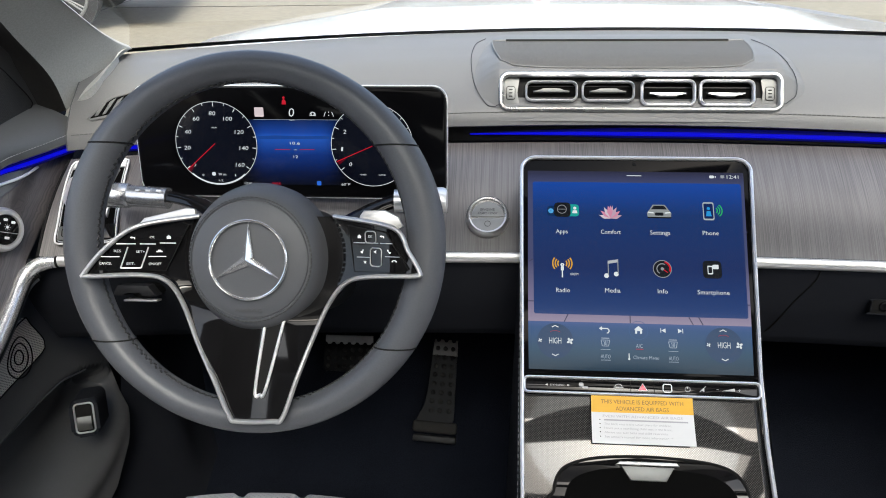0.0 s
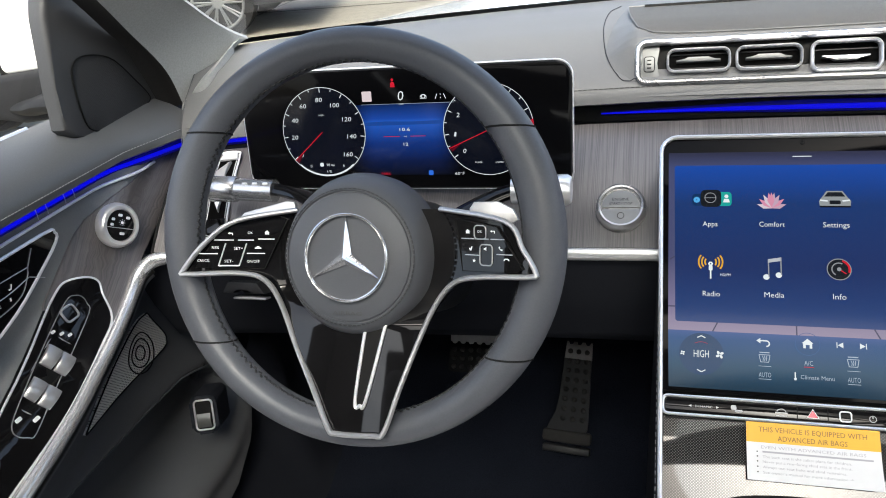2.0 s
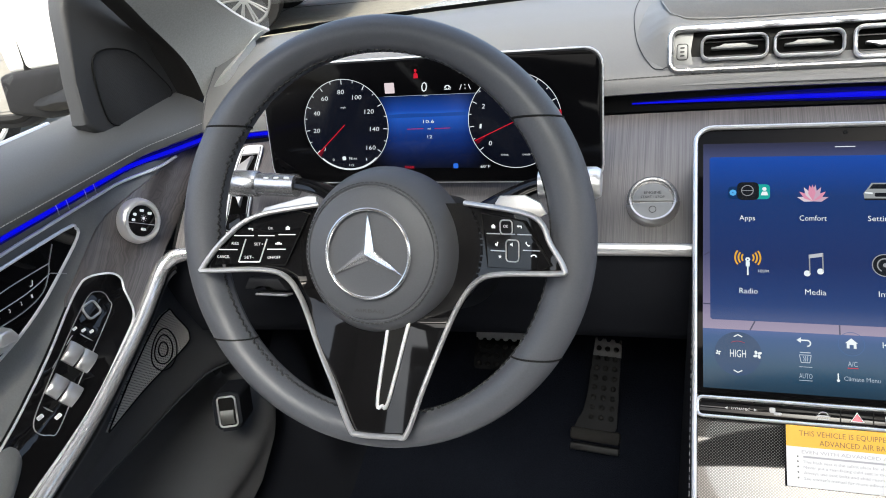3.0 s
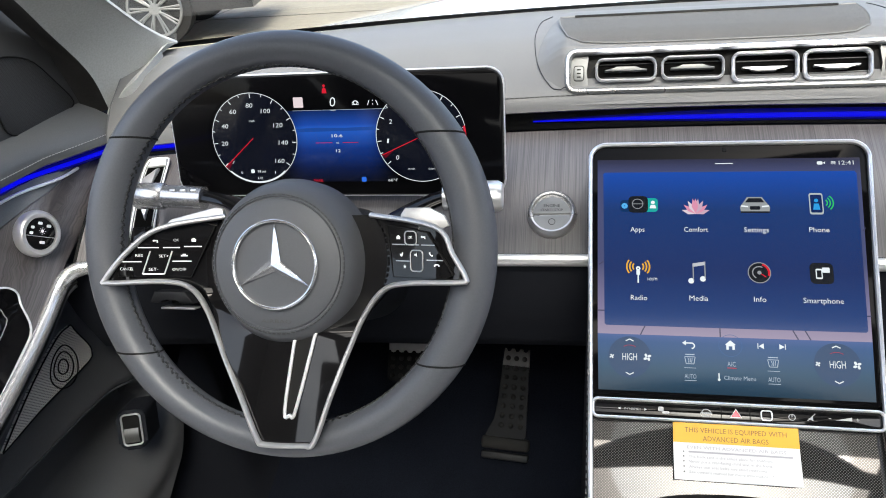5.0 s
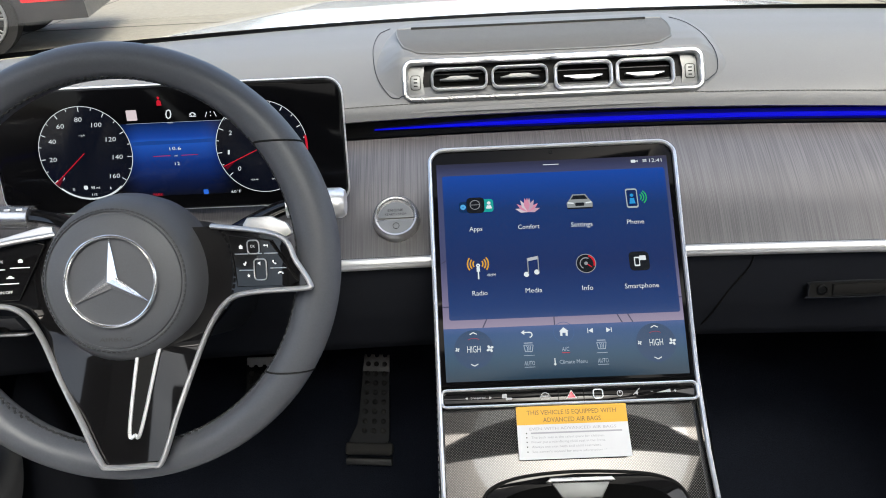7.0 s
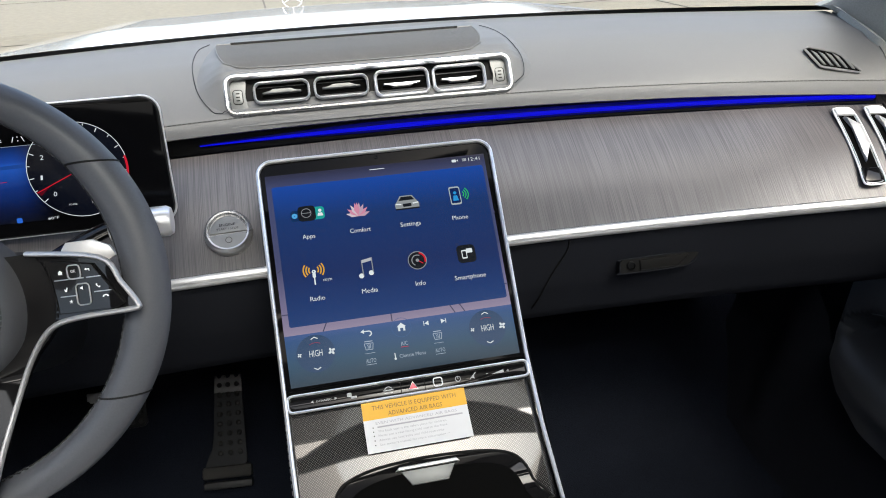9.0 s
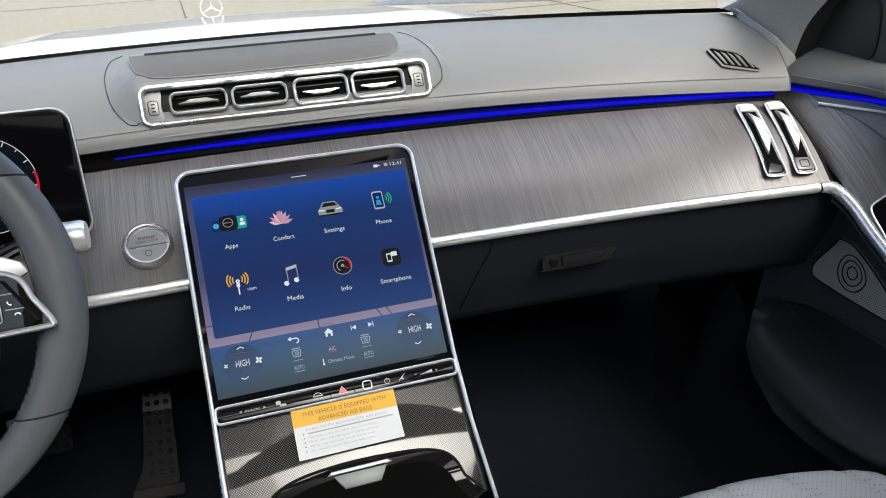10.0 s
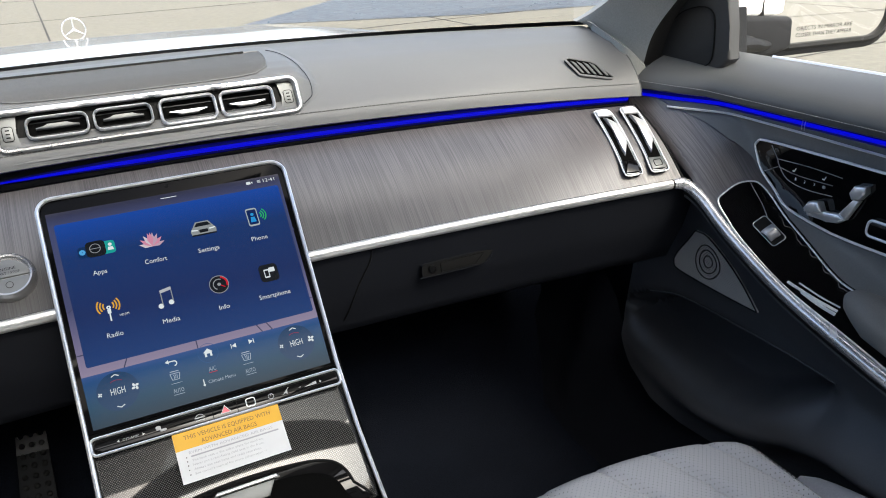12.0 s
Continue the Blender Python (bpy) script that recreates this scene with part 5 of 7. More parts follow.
def dial(cx, cy, r, marks, needle, words):
    d = part("dial", flat(circle(r, 64, cx, cy), 0.0020), DIALFACE, clus, "round dark dial")
    part("dial_ring", annulus(r, r - 0.0006, 0.0023, 64, 0, 360, cx, cy), WHITE, d)
    bm = bmesh.new()
    for i in range(17):
        a = radians(218 - 256 * i / 16)
        k = 0.0055 if i % 2 == 0 else 0.0032
        bar_line(cx + (r - 0.001) * math.cos(a), cy + (r - 0.001) * math.sin(a), cx + (r - k) * math.cos(a), cy + (r - k) * math.sin(a), 0.0008, 0.0024, bm)
    part("ticks", bm, WHITE, d)
    for w, x, y, wd in marks:
        text(d, w, x, y, 0.0026, wd * 1.08, 0.0047, WHITE, "numeral", 0.15)
    hb = bar_line(*needle, 0.0008, 0.0030)
    part("needle", hb, RED, d, "thin red needle")
    part("needle_trail", flat([(needle[2], needle[3]), (needle[2] + 0.003, needle[3] - 0.0035), (needle[0] * 0.35 + needle[2] * 0.65, needle[1] * 0.35 + needle[3] * 0.65)], 0.0027), glow("needle_trail_red", (0.10, 0.002, 0.01)), d)
    for w, x, y, wd, cap in words:
        text(d, w, x, y, 0.0026, wd, cap, WHITE, "lettering")
    return d


sp = dial(-0.0895, 0.0015, 0.0475, [("0", -0.117, -0.0224, 0.003), ("20", -0.1235, -0.0031, 0.007), ("40", -0.121, 0.0151, 0.007), ("60", -0.110, 0.0300, 0.007), ("80", -0.091, 0.0360, 0.007), ("100", -0.0735, 0.0300, 0.0095), ("120", -0.0615, 0.0151, 0.0095), ("140", -0.0575, -0.0030, 0.0095), ("160", -0.0635, -0.0222, 0.0095)],
          (-0.0905, 0.002, -0.1255, -0.0284), [("mph", -0.090, 0.0202, 0.006, 0.002), ("98 mi", -0.0855, -0.0334, 0.009, 0.003), ("1/2", -0.0875, -0.0405, 0.0055, 0.0025), ("0", -0.108, -0.0345, 0.0022, 0.0028), ("1", -0.070, -0.0345, 0.001, 0.0028)])
part("fuel_arc", arc_line(-0.0895, 0.0015, 0.0462, 228, 312, 0.0026, 0.0012), WHITE, sp)
part("fuel_mark", prism(rr(0.004, 0.004, 0.001, 2, -0.0955, -0.0332), 0.0022, 0.0026), WHITE, sp)
rp = dial(0.0895, 0.0010, 0.0465, [("0", 0.0645, -0.0202, 0.003), ("1", 0.0555, -0.0031, 0.0018), ("2", 0.0595, 0.0163, 0.003), ("6", 0.117, 0.0175, 0.003), ("7", 0.122, -0.002, 0.003)],
          (0.090, 0.0005, 0.0487, -0.0175), [("POWER", 0.0785, -0.0322, 0.0075, 0.0017), ("CHARGE", 0.100, -0.0322, 0.008, 0.0017)])
part("red_zone", arc_line(0.0895, 0.001, 0.0455, -25, 12, 0.0026, 0.0022), RED, rp)
text(clus, "0", 0.0, 0.0375, 0.0024, 0.0062, 0.0100, WHITE, "speed", 0.12)
text(clus, "mph", 0.0, 0.0290, 0.0024, 0.0055, 0.0016, WHITE)
for i, (w, y, wd, cap) in enumerate((("10.6", 0.0030, 0.0115, 0.0034), ("mi", -0.0042, 0.003, 0.0018), ("12", -0.0124, 0.005, 0.0034))):
    text(clus, w, 0.0018, y, 0.0024, wd, cap, WHITE)
for x0, x1 in ((-0.022, -0.004), (0.007, 0.024)):
    part("red_line", bar_line(x0, -0.0042, x1, -0.0042, 0.0005, 0.0024), RED, clus)
text(clus, "12:41 pm", -0.052, -0.0436, 0.0024, 0.016, 0.0028, WHITE, "clock")
text(clus, "PARK", -0.0225, -0.0436, 0.0024, 0.0105, 0.0030, RED, "park_sign")
part("p_lamp", prism(rr(0.005, 0.005, 0.001, 2, 0.027, -0.0428), 0.0018, 0.0022), glow("lit_blue", (0.03, 0.15, 0.7)), clus)
text(clus, "60°F", 0.058, -0.0436, 0.0024, 0.010, 0.0030, WHITE)
part("album_square", flat(rr(0.0105, 0.0105, 0.0008, 2, -0.037, 0.0375), 0.0024), glow("lit_pale", (0.75, 0.62, 0.66)), clus)
belt = flat(circle(0.0014, 12, -0.008, 0.0535), 0.0024)
flat([(-0.0105, 0.046), (-0.0055, 0.046), (-0.006, 0.0505), (-0.008, 0.052), (-0.010, 0.0505)], 0.0024, belt)
part("belt_warning", belt, RED, clus, "red seat belt warning lamp")
wi = annulus(0.0036, 0.0028, 0.0024, 20, 10, 170, 0.024, 0.0345)
annulus(0.0022, 0.0014, 0.0024, 16, 0, 360, 0.024, 0.0358, wi)
bar_line(0.0205, 0.034, 0.0275, 0.034, 0.0007, 0.0024, wi)
part("steering_symbol", wi, WHITE, clus)
lane = bar_line(0.0365, 0.033, 0.0385, 0.038, 0.0007, 0.0024)
bar_line(0.0475, 0.033, 0.0455, 0.038, 0.0007, 0.0024, lane)
for y in (0.0335, 0.037):
    bar_line(0.042, y, 0.042, y + 0.0012, 0.0008, 0.0024, lane)
part("lane_symbol", lane, WHITE, clus)
part("top_rule", bar_line(-0.044, 0.0292, 0.056, 0.0292, 0.0003, 0.0022), DIM, clus)

# ---- central display picture ----
W1 = 0.0012
part("tab", bar_line(-0.012, 0.1868, 0.004, 0.1868, 0.0008, W1), WHITE, disp)
part("camera_eye", lathe([(0.0022, 0.0002), (0.0018, 0.0006), (0.001, 0.0004)], 16), BLACK, disp).location = (-0.003, 0.2015, 0)
text(disp, "12:41", 0.1025, 0.1867, W1, 0.0125, 0.0042, WHITE, "clock")
ic = prism(rr(0.0048, 0.0032, 0.001, 3, 0.080, 0.1865), W1 - 0.0002, W1)
flat([(0.0828, 0.1865), (0.0845, 0.1878), (0.0845, 0.1852)], W1, ic)
part("camera_symbol", ic, WHITE, disp)
sl = bar_line(0.0895, 0.1878, 0.0935, 0.1878, 0.0005, W1)
bar_line(0.0895, 0.1866, 0.0935, 0.1866, 0.0005, W1, sl)
bar_line(0.0895, 0.1854, 0.0935, 0.1854, 0.0005, W1, sl)
part("slider_symbol", sl, WHITE, disp)
ROAD = glow("map_road", (0.05, 0.05, 0.11))
for x0, y0, x1, y1 in ((-0.1195, 0.041, -0.1135, 0.041), (-0.119, 0.085, -0.1145, 0.088), (-0.082, 0.0195, -0.078, 0.0275), (-0.014, 0.0195, -0.014, 0.0275), (0.050, 0.0195, 0.046, 0.0275), (0.060, 0.0195, 0.056, 0.0275), (0.106, 0.042, 0.110, 0.042), (0.1105, 0.12, 0.113, 0.123)):
    part("map_road", bar_line(x0, y0, x1, y1, 0.0011, 0.0006), ROAD, disp)
for w, x, y, wd in (("Apps", -0.0838, 0.1200, 0.0128), ("Comfort", -0.0312, 0.1202, 0.0212), ("Settings", 0.0213, 0.1203, 0.0212), ("Phone", 0.0745, 0.1208, 0.0168), ("Radio", -0.0830, 0.0537, 0.0145), ("Media", -0.0310, 0.0545, 0.0160), ("Info", 0.0208, 0.0548, 0.0104), ("Smartphone", 0.0727, 0.0548, 0.0325)):
    text(disp, w, x, y, W1, wd, 0.0050, WHITE, "menu_word")


def icon(name, pieces, label):
    first = part(name, pieces[0][0], pieces[0][1], disp, label)
    for bm, mat in pieces[1:]:
        part("icon_piece", bm, mat, first)


P = lambda w, h, r, x, y, z: flat(rr(w, h, r, 3, x, y), z)  # noqa: E731
icon("apps_icon", [(P(0.018, 0.017, 0.004, -0.083, 0.145, 0.0014), DARKGLOW), (P(0.011, 0.012, 0.003, -0.094, 0.1435, 0.0011), glow("lit_navy", (0.004, 0.03, 0.11))), (P(0.013, 0.014, 0.003, -0.0715, 0.1445, 0.0011), TEAL),
                   (annulus(0.0052, 0.0045, 0.0016, 24, 0, 360, -0.0835, 0.1455), GREYGLOW), (bar_line(-0.0885, 0.1455, -0.0785, 0.1455, 0.0006, 0.0016), GREYGLOW), (annulus(0.003, 0.0005, 0.0014, 8, 0, 360, -0.0955, 0.1435), glow("lit_sky", (0.1, 0.4, 0.8))),
                   (flat(circle(0.0018, 12, -0.0695, 0.147), 0.0014), WHITE), (flat([(-0.0725, 0.141), (-0.0665, 0.141), (-0.0675, 0.1445), (-0.0715, 0.1445)], 0.0014), WHITE)], "overlapping app symbols")
petals = []
for k, a in enumerate((-74, 74, -52, 52, -30, 30, -10, 10, 0)):
    c, s = math.cos(radians(a)), math.sin(radians(a))
    L, hw = 0.0125 + 0.0015 * math.cos(radians(a)), 0.0024
    pts = [(0, 0), (hw, L * 0.5), (0, L), (-hw, L * 0.5)]
    bm = flat([(-0.031 + x * c + y * s, 0.1355 - x * s + y * c * 1.1) for x, y in pts], 0.0011 + 0.0001 * k)
    petals.append((bm, PINK if k in (2, 3, 6, 8) else glow("lit_petal", (0.55, 0.36, 0.48)) if k % 2 else glow("lit_petal_pale", (0.68, 0.55, 0.64))))
icon("lotus_icon", petals, "pink water lily symbol")
cx, cy = 0.0213, 0.1440
icon("car_icon", [(flat([(cx - 0.0125, cy - 0.006), (cx + 0.0125, cy - 0.006), (cx + 0.013, cy - 0.001), (cx + 0.010, cy + 0.003), (cx + 0.0065, cy + 0.0085), (cx - 0.0065, cy + 0.0085), (cx - 0.010, cy + 0.003), (cx - 0.013, cy - 0.001)], W1), glow("lit_silver", (0.30, 0.31, 0.33))),
                  (flat([(cx - 0.0085, cy + 0.003), (cx + 0.0085, cy + 0.003), (cx + 0.0055, cy + 0.0072), (cx - 0.0055, cy + 0.0072)], W1 + 0.0002), DARKGLOW), (P(0.009, 0.0036, 0.001, cx, cy - 0.0025, W1 + 0.0002), DARKGLOW),
                  (bar_line(cx - 0.012, cy - 0.0005, cx - 0.006, cy - 0.0012, 0.0014, W1 + 0.0002), WHITE), (bar_line(cx + 0.012, cy - 0.0005, cx + 0.006, cy - 0.0012, 0.0014, W1 + 0.0002), WHITE), (bar_line(cx - 0.0125, cy - 0.0066, cx + 0.0125, cy - 0.0066, 0.0016, W1 + 0.0002), DARKGLOW)], "silver car symbol")
cx, cy = 0.0738, 0.1458
icon("phone_icon", [(P(0.0118, 0.021, 0.002, cx, cy, W1), glow("lit_phone_edge", (0.42, 0.45, 0.5))), (P(0.0098, 0.0175, 0.0014, cx, cy, W1 + 0.0002), glow("lit_phone_face", (0.004, 0.02, 0.1))), (flat(circle(0.0018, 12, cx, cy + 0.003), W1 + 0.0004), glow("lit_cyan", (0.03, 0.3, 0.7))), (flat([(cx - 0.003, cy - 0.006), (cx + 0.003, cy - 0.006), (cx + 0.002, cy), (cx - 0.002, cy)], W1 + 0.0004), glow("lit_cyan_low", (0.03, 0.3, 0.7)))]
     + [(arc_line(cx + 0.006, cy + 0.001, r, -50, 50, W1, 0.0011), GREEN) for r in (0.0035, 0.006, 0.0085)], "phone symbol with green waves")
cx, cy = -0.0835, 0.0800
icon("radio_icon", [(flat([(cx - 0.0007, cy - 0.0125), (cx + 0.0007, cy - 0.0125), (cx + 0.0005, cy), (cx - 0.0005, cy)], W1), WHITE), (annulus(0.0022, 0.0007, W1, 6, 0, 360, cx, cy + 0.0015), WHITE), (P(0.0032, 0.0045, 0.0006, cx, cy - 0.0025, W1), WHITE)]
     + [(arc_line(cx, cy + 0.0032, r, 90 + q * 90 - 38, 90 + q * 90 + 38, W1, 0.0014), AMBER) for r in (0.0048, 0.0075, 0.0102) for q in (1, -1)], "radio mast symbol with amber waves")
text(disp, "HD)FM", cx + 0.0125, cy - 0.0085, W1, 0.0085, 0.0026, WHITE)
cx, cy = -0.0305, 0.0785
icon("music_icon", [(flat([(cx - 0.005, cy + 0.0085), (cx + 0.0062, cy + 0.0105), (cx + 0.0062, cy + 0.0072), (cx - 0.005, cy + 0.0052)], W1), glow("lit_note", (0.5, 0.5, 0.56))), (bar_line(cx - 0.0045, cy - 0.008, cx - 0.0045, cy + 0.0085, 0.001, W1), GREYGLOW), (bar_line(cx + 0.0057, cy - 0.006, cx + 0.0057, cy + 0.010, 0.001, W1), GREYGLOW), (flat(circle(0.0026, 14, cx - 0.0065, cy - 0.008), W1), WHITE), (flat(circle(0.0026, 14, cx + 0.0037, cy - 0.006), W1), WHITE)], "white music note symbol")
cx, cy = 0.0215, 0.0792
icon("info_icon", [(flat(circle(0.0095, 40, cx, cy), W1), DARKGLOW), (annulus(0.0098, 0.0090, W1 + 0.0001, 40, 0, 360, cx, cy), GREYGLOW), (arc_line(cx, cy, 0.0082, -20, 70, W1 + 0.0002, 0.0018), RED), (bar_line(cx, cy, cx + 0.0055, cy - 0.004, 0.0009, W1 + 0.0003), RED), (annulus(0.0062, 0.0052, W1 + 0.0002, 12, 60, 240, cx, cy), GREYGLOW), (flat(circle(0.0018, 12, cx, cy), W1 + 0.0004), GREYGLOW)], "small dial symbol with a red sector")
cx, cy = 0.0732, 0.0795
icon("smartphone_icon", [(P(0.0195, 0.0195, 0.0042, cx, cy, W1), DARKGLOW), (P(0.0055, 0.0095, 0.0009, cx - 0.0022, cy - 0.0005, W1 + 0.0002), WHITE), (P(0.0038, 0.0066, 0.0004, cx - 0.0022, cy - 0.0005, W1 + 0.0003), DARKGLOW), (P(0.0062, 0.0048, 0.0006, cx + 0.0035, cy + 0.003, W1 + 0.0004), WHITE)], "dark tile with a phone symbol")
# climate band
for s, x in ((-1, -0.0915), (1, 0.0793)):
    text(disp, "HIGH", x, -0.0008, W1, 0.0125, 0.0066, WHITE, "temperature")
    part("heat_disc", flat(circle(0.0185, 40, x, -0.001), 0.0006), glow("disc_blue", (0.007, 0.045, 0.13)), disp)
    ch = bar_line(x - 0.0034, 0.0132, x, 0.0150, 0.0009, W1)
    bar_line(x, 0.0150, x + 0.0034, 0.0132, 0.0009, W1, ch)
    part("arrow_up", ch, WHITE, disp)
    ch = bar_line(x - 0.0034, -0.0150, x, -0.0168, 0.0009, W1)
    bar_line(x, -0.0168, x + 0.0034, -0.0150, 0.0009, W1, ch)
    part("arrow_down", ch, WHITE, disp)
    part("heat_arc", arc_line(x, -0.001, 0.0105, 60, 120, W1, 0.0005), glow("arc_red", (0.35, 0.02, 0.05)), disp)
    for dx, k in ((-0.0155, 0.0016), (0.0152, 0.0027)):
        f = bmesh.new()
        for q in range(4):
            a = 0.35 + q * math.pi / 2
            lobe = [(k * (0.75 + 0.62 * math.cos(w)), k * 0.42 * math.sin(w) + k * 0.20) for w in np.linspace(0, 2 * math.pi, 10, endpoint=False)]
            flat([(x + dx + p * math.cos(a) - h * math.sin(a), -0.0010 + p * math.sin(a) + h * math.cos(a)) for p, h in lobe], W1, f)
        part("fan_symbol", f, WHITE, disp)
bk = arc_line(-0.0385, 0.0108, 0.0024, -90, 90, W1, 0.0011)
bar_line(-0.0440, 0.0132, -0.0385, 0.0132, 0.0011, W1, bk)
flat([(-0.0465, 0.0132), (-0.0432, 0.0155), (-0.0432, 0.0109)], W1, bk)
part("back_symbol", bk, WHITE, disp)
hm_ = flat([(-0.0095, 0.0085), (-0.0075, 0.0085), (-0.0075, 0.0115), (-0.0045, 0.0115), (-0.0045, 0.0085), (-0.0025, 0.0085), (-0.0025, 0.0128), (-0.0014, 0.0128), (-0.006, 0.0168), (-0.0106, 0.0128), (-0.0095, 0.0128)], W1)
part("home_symbol", hm_, WHITE, disp)
part("home_ring", annulus(0.0098, 0.0094, 0.0009, 40, 0, 360, -0.006, 0.0122), glow("lit_ring", (0.03, 0.10, 0.28)), disp)
for s, x in ((-1, 0.0192), (1, 0.0362)):
    f = flat([(x - s * 0.0022, 0.0150), (x + s * 0.0020, 0.0126), (x - s * 0.0022, 0.0102)], W1)
    bar_line(x + s * 0.0026, 0.0102, x + s * 0.0026, 0.0150, 0.0007, W1, f)
    part("skip_symbol", f, WHITE, disp)
text(disp, "A/C", -0.0058, -0.0040, W1, 0.0068, 0.0042, DIM)
part("ac_line", bar_line(-0.0095, -0.0075, -0.0018, -0.0075, 0.0006, W1), RED, disp)
text(disp, "Climate Menu", 0.0005, -0.0160, W1, 0.0258, 0.0036, DIM)
part("thermometer_symbol", prism(rr(0.0009, 0.0060, 0.0004, 3, -0.0165, -0.0152), W1 - 0.0003, W1, 0, prism(circle(0.0011, 12, -0.0165, -0.0180), W1 - 0.0003, W1)), WHITE, disp)
for x in (-0.0402, 0.0282):
    text(disp, "AUTO", x, -0.0160, W1, 0.0098, 0.0042, DIM)
    part("auto_line", bar_line(x - 0.005, -0.0198, x + 0.005, -0.0198, 0.0005, W1), DIM, disp)
    f = bmesh.new()
    edge = [(x - 0.0044, 0.0010), (x + 0.0044, 0.0010), (x + 0.0032, -0.0052), (x - 0.0032, -0.0052)]
    for (p, q), (p2, q2) in zip(edge, edge[1:] + edge[:1]):
        bar_line(p, q, p2, q2, 0.0006, W1, f)
    for dx in (-0.0018, 0.0, 0.0018):
        bar_line(x + dx, 0.0002, x + dx * 0.7 + 0.0004, -0.0020, 0.0005, W1, f)
        bar_line(x + dx * 0.7 + 0.0004, -0.0020, x + dx * 0.7, -0.0042, 0.0005, W1, f)
    bar_line(x - 0.0040, 0.0030, x + 0.0040, 0.0030, 0.0008, W1, f)
    part("defrost_symbol", f, DIM, disp)
    part("defrost_line", bar_line(x - 0.005, -0.0088, x + 0.005, -0.0088, 0.0004, W1), DIM, disp)

# ---- control bar under the display ----
cb = thing("control_bar", "slim glossy black button bar in a silver frame", "button bar", DISPLAY)
BAR = rr(0.234, 0.0155, 0.0045, 5, -0.0062, -0.0465)
part("plate", prism(BAR, -0.012, 0.0005, 0.0008), PIANO, cb, "glossy black touch plate")
part("frame", ring(BAR, 0.0012, 0.0014, 0.0022), CHROME, cb, "thin silver frame")
for x in (-0.016, 0.0072):
    part("divider", bar_line(x, -0.0530, x, -0.0400, 0.0006, 0.0008), BLACK, cb)
tri = tube([(-0.0042 + 0.0052 * math.cos(radians(a)), -0.0472 + 0.0046 * math.sin(radians(a)), 0.001) for a in (90, 210, 330)], 0.0006, True, 5)
part("hazard_triangle", tri, LEGEND, cb, "hazard light button")
part("hazard_fill", flat([(-0.0042 + 0.0044 * math.cos(radians(a)), -0.0472 + 0.0039 * math.sin(radians(a))) for a in (90, 210, 330)], 0.0008), material("hazard_red", (0.75, 0.08, 0.12), 0.3), cb)
part("square_button", ring(rr(0.0085, 0.0078, 0.002, 4, 0.0202, -0.0465), 0.001, 0.0006), LEGEND, cb)
text(cb, "DYNAMIC", -0.0895, -0.0465, 0.0009, 0.0140, 0.0020, FAINT)
for s, x in ((-1, -0.1005), (1, -0.0785)):
    part("arrow_mark", flat([(x - s * 0.001, -0.0453), (x + s * 0.0013, -0.0465), (x - s * 0.001, -0.0477)], 0.0009), FAINT, cb)
pk = prism(rr(0.0045, 0.004, 0.001, 2, -0.0655, -0.0455), 0.0006, 0.0009)
prism(rr(0.006, 0.0022, 0.0008, 2, -0.0615, -0.0482), 0.0006, 0.0009, 0, pk)
part("parking_symbol", pk, FAINT, cb)
cs = arc_line(-0.0282, -0.0478, 0.0040, 25, 155, 0.0009, 0.0007)
bar_line(-0.0330, -0.0470, -0.0234, -0.0470, 0.0011, 0.0009, cs)
bar_line(-0.0322, -0.0495, -0.0242, -0.0495, 0.0008, 0.0009, cs)
part("car_symbol", cs, FAINT, cb)
tm = annulus(0.0028, 0.0022, 0.0009, 20, 0, 360, 0.0402, -0.0468)
bar_line(0.0402, -0.0440, 0.0402, -0.0465, 0.0007, 0.0009, tm)
part("power_symbol", tm, FAINT, cb)
mu = bar_line(0.0520, -0.0490, 0.0585, -0.0430, 0.0007, 0.0009)
flat([(0.0530, -0.0470), (0.0545, -0.0470), (0.0565, -0.0450), (0.0565, -0.0490), (0.0545, -0.0480), (0.0530, -0.0480)], 0.00085, mu)
part("mute_symbol", mu, FAINT, cb)
part("volume_ramp", flat([(0.0735, -0.0475), (0.0865, -0.0475), (0.0865, -0.0445)], 0.0009), FAINT, cb)
pm2 = bar_line(0.0685, -0.0462, 0.0705, -0.0462, 0.0005, 0.0009)
bar_line(0.0895, -0.0462, 0.0920, -0.0462, 0.0005, 0.0009, pm2)
bar_line(0.09075, -0.04745, 0.09075, -0.04495, 0.0005, 0.0009, pm2)
part("plus_minus", pm2, FAINT, cb)

# ---- airbag notice ----
st = thing("airbag_notice", "white and amber paper warning label hanging below the button bar", "warning label", DISPLAY)


def curl(x, y):
    """The label's lower edge lifts a little."""
    k = max(0.0, (-0.060 - y) / 0.045)
    return 0.0022 + 0.0045 * k * k + 0.0012 * math.sin(30 * x) * k


def label_sheet(x0, x1, y0, y1, lift):
    return grid(10, 8, lambda u, v: (x0 + (x1 - x0) * u + 0.002 * (y0 - (y0 + (y1 - y0) * v)), y0 + (y1 - y0) * v, curl(x0 + (x1 - x0) * u, y0 + (y1 - y0) * v) + lift))


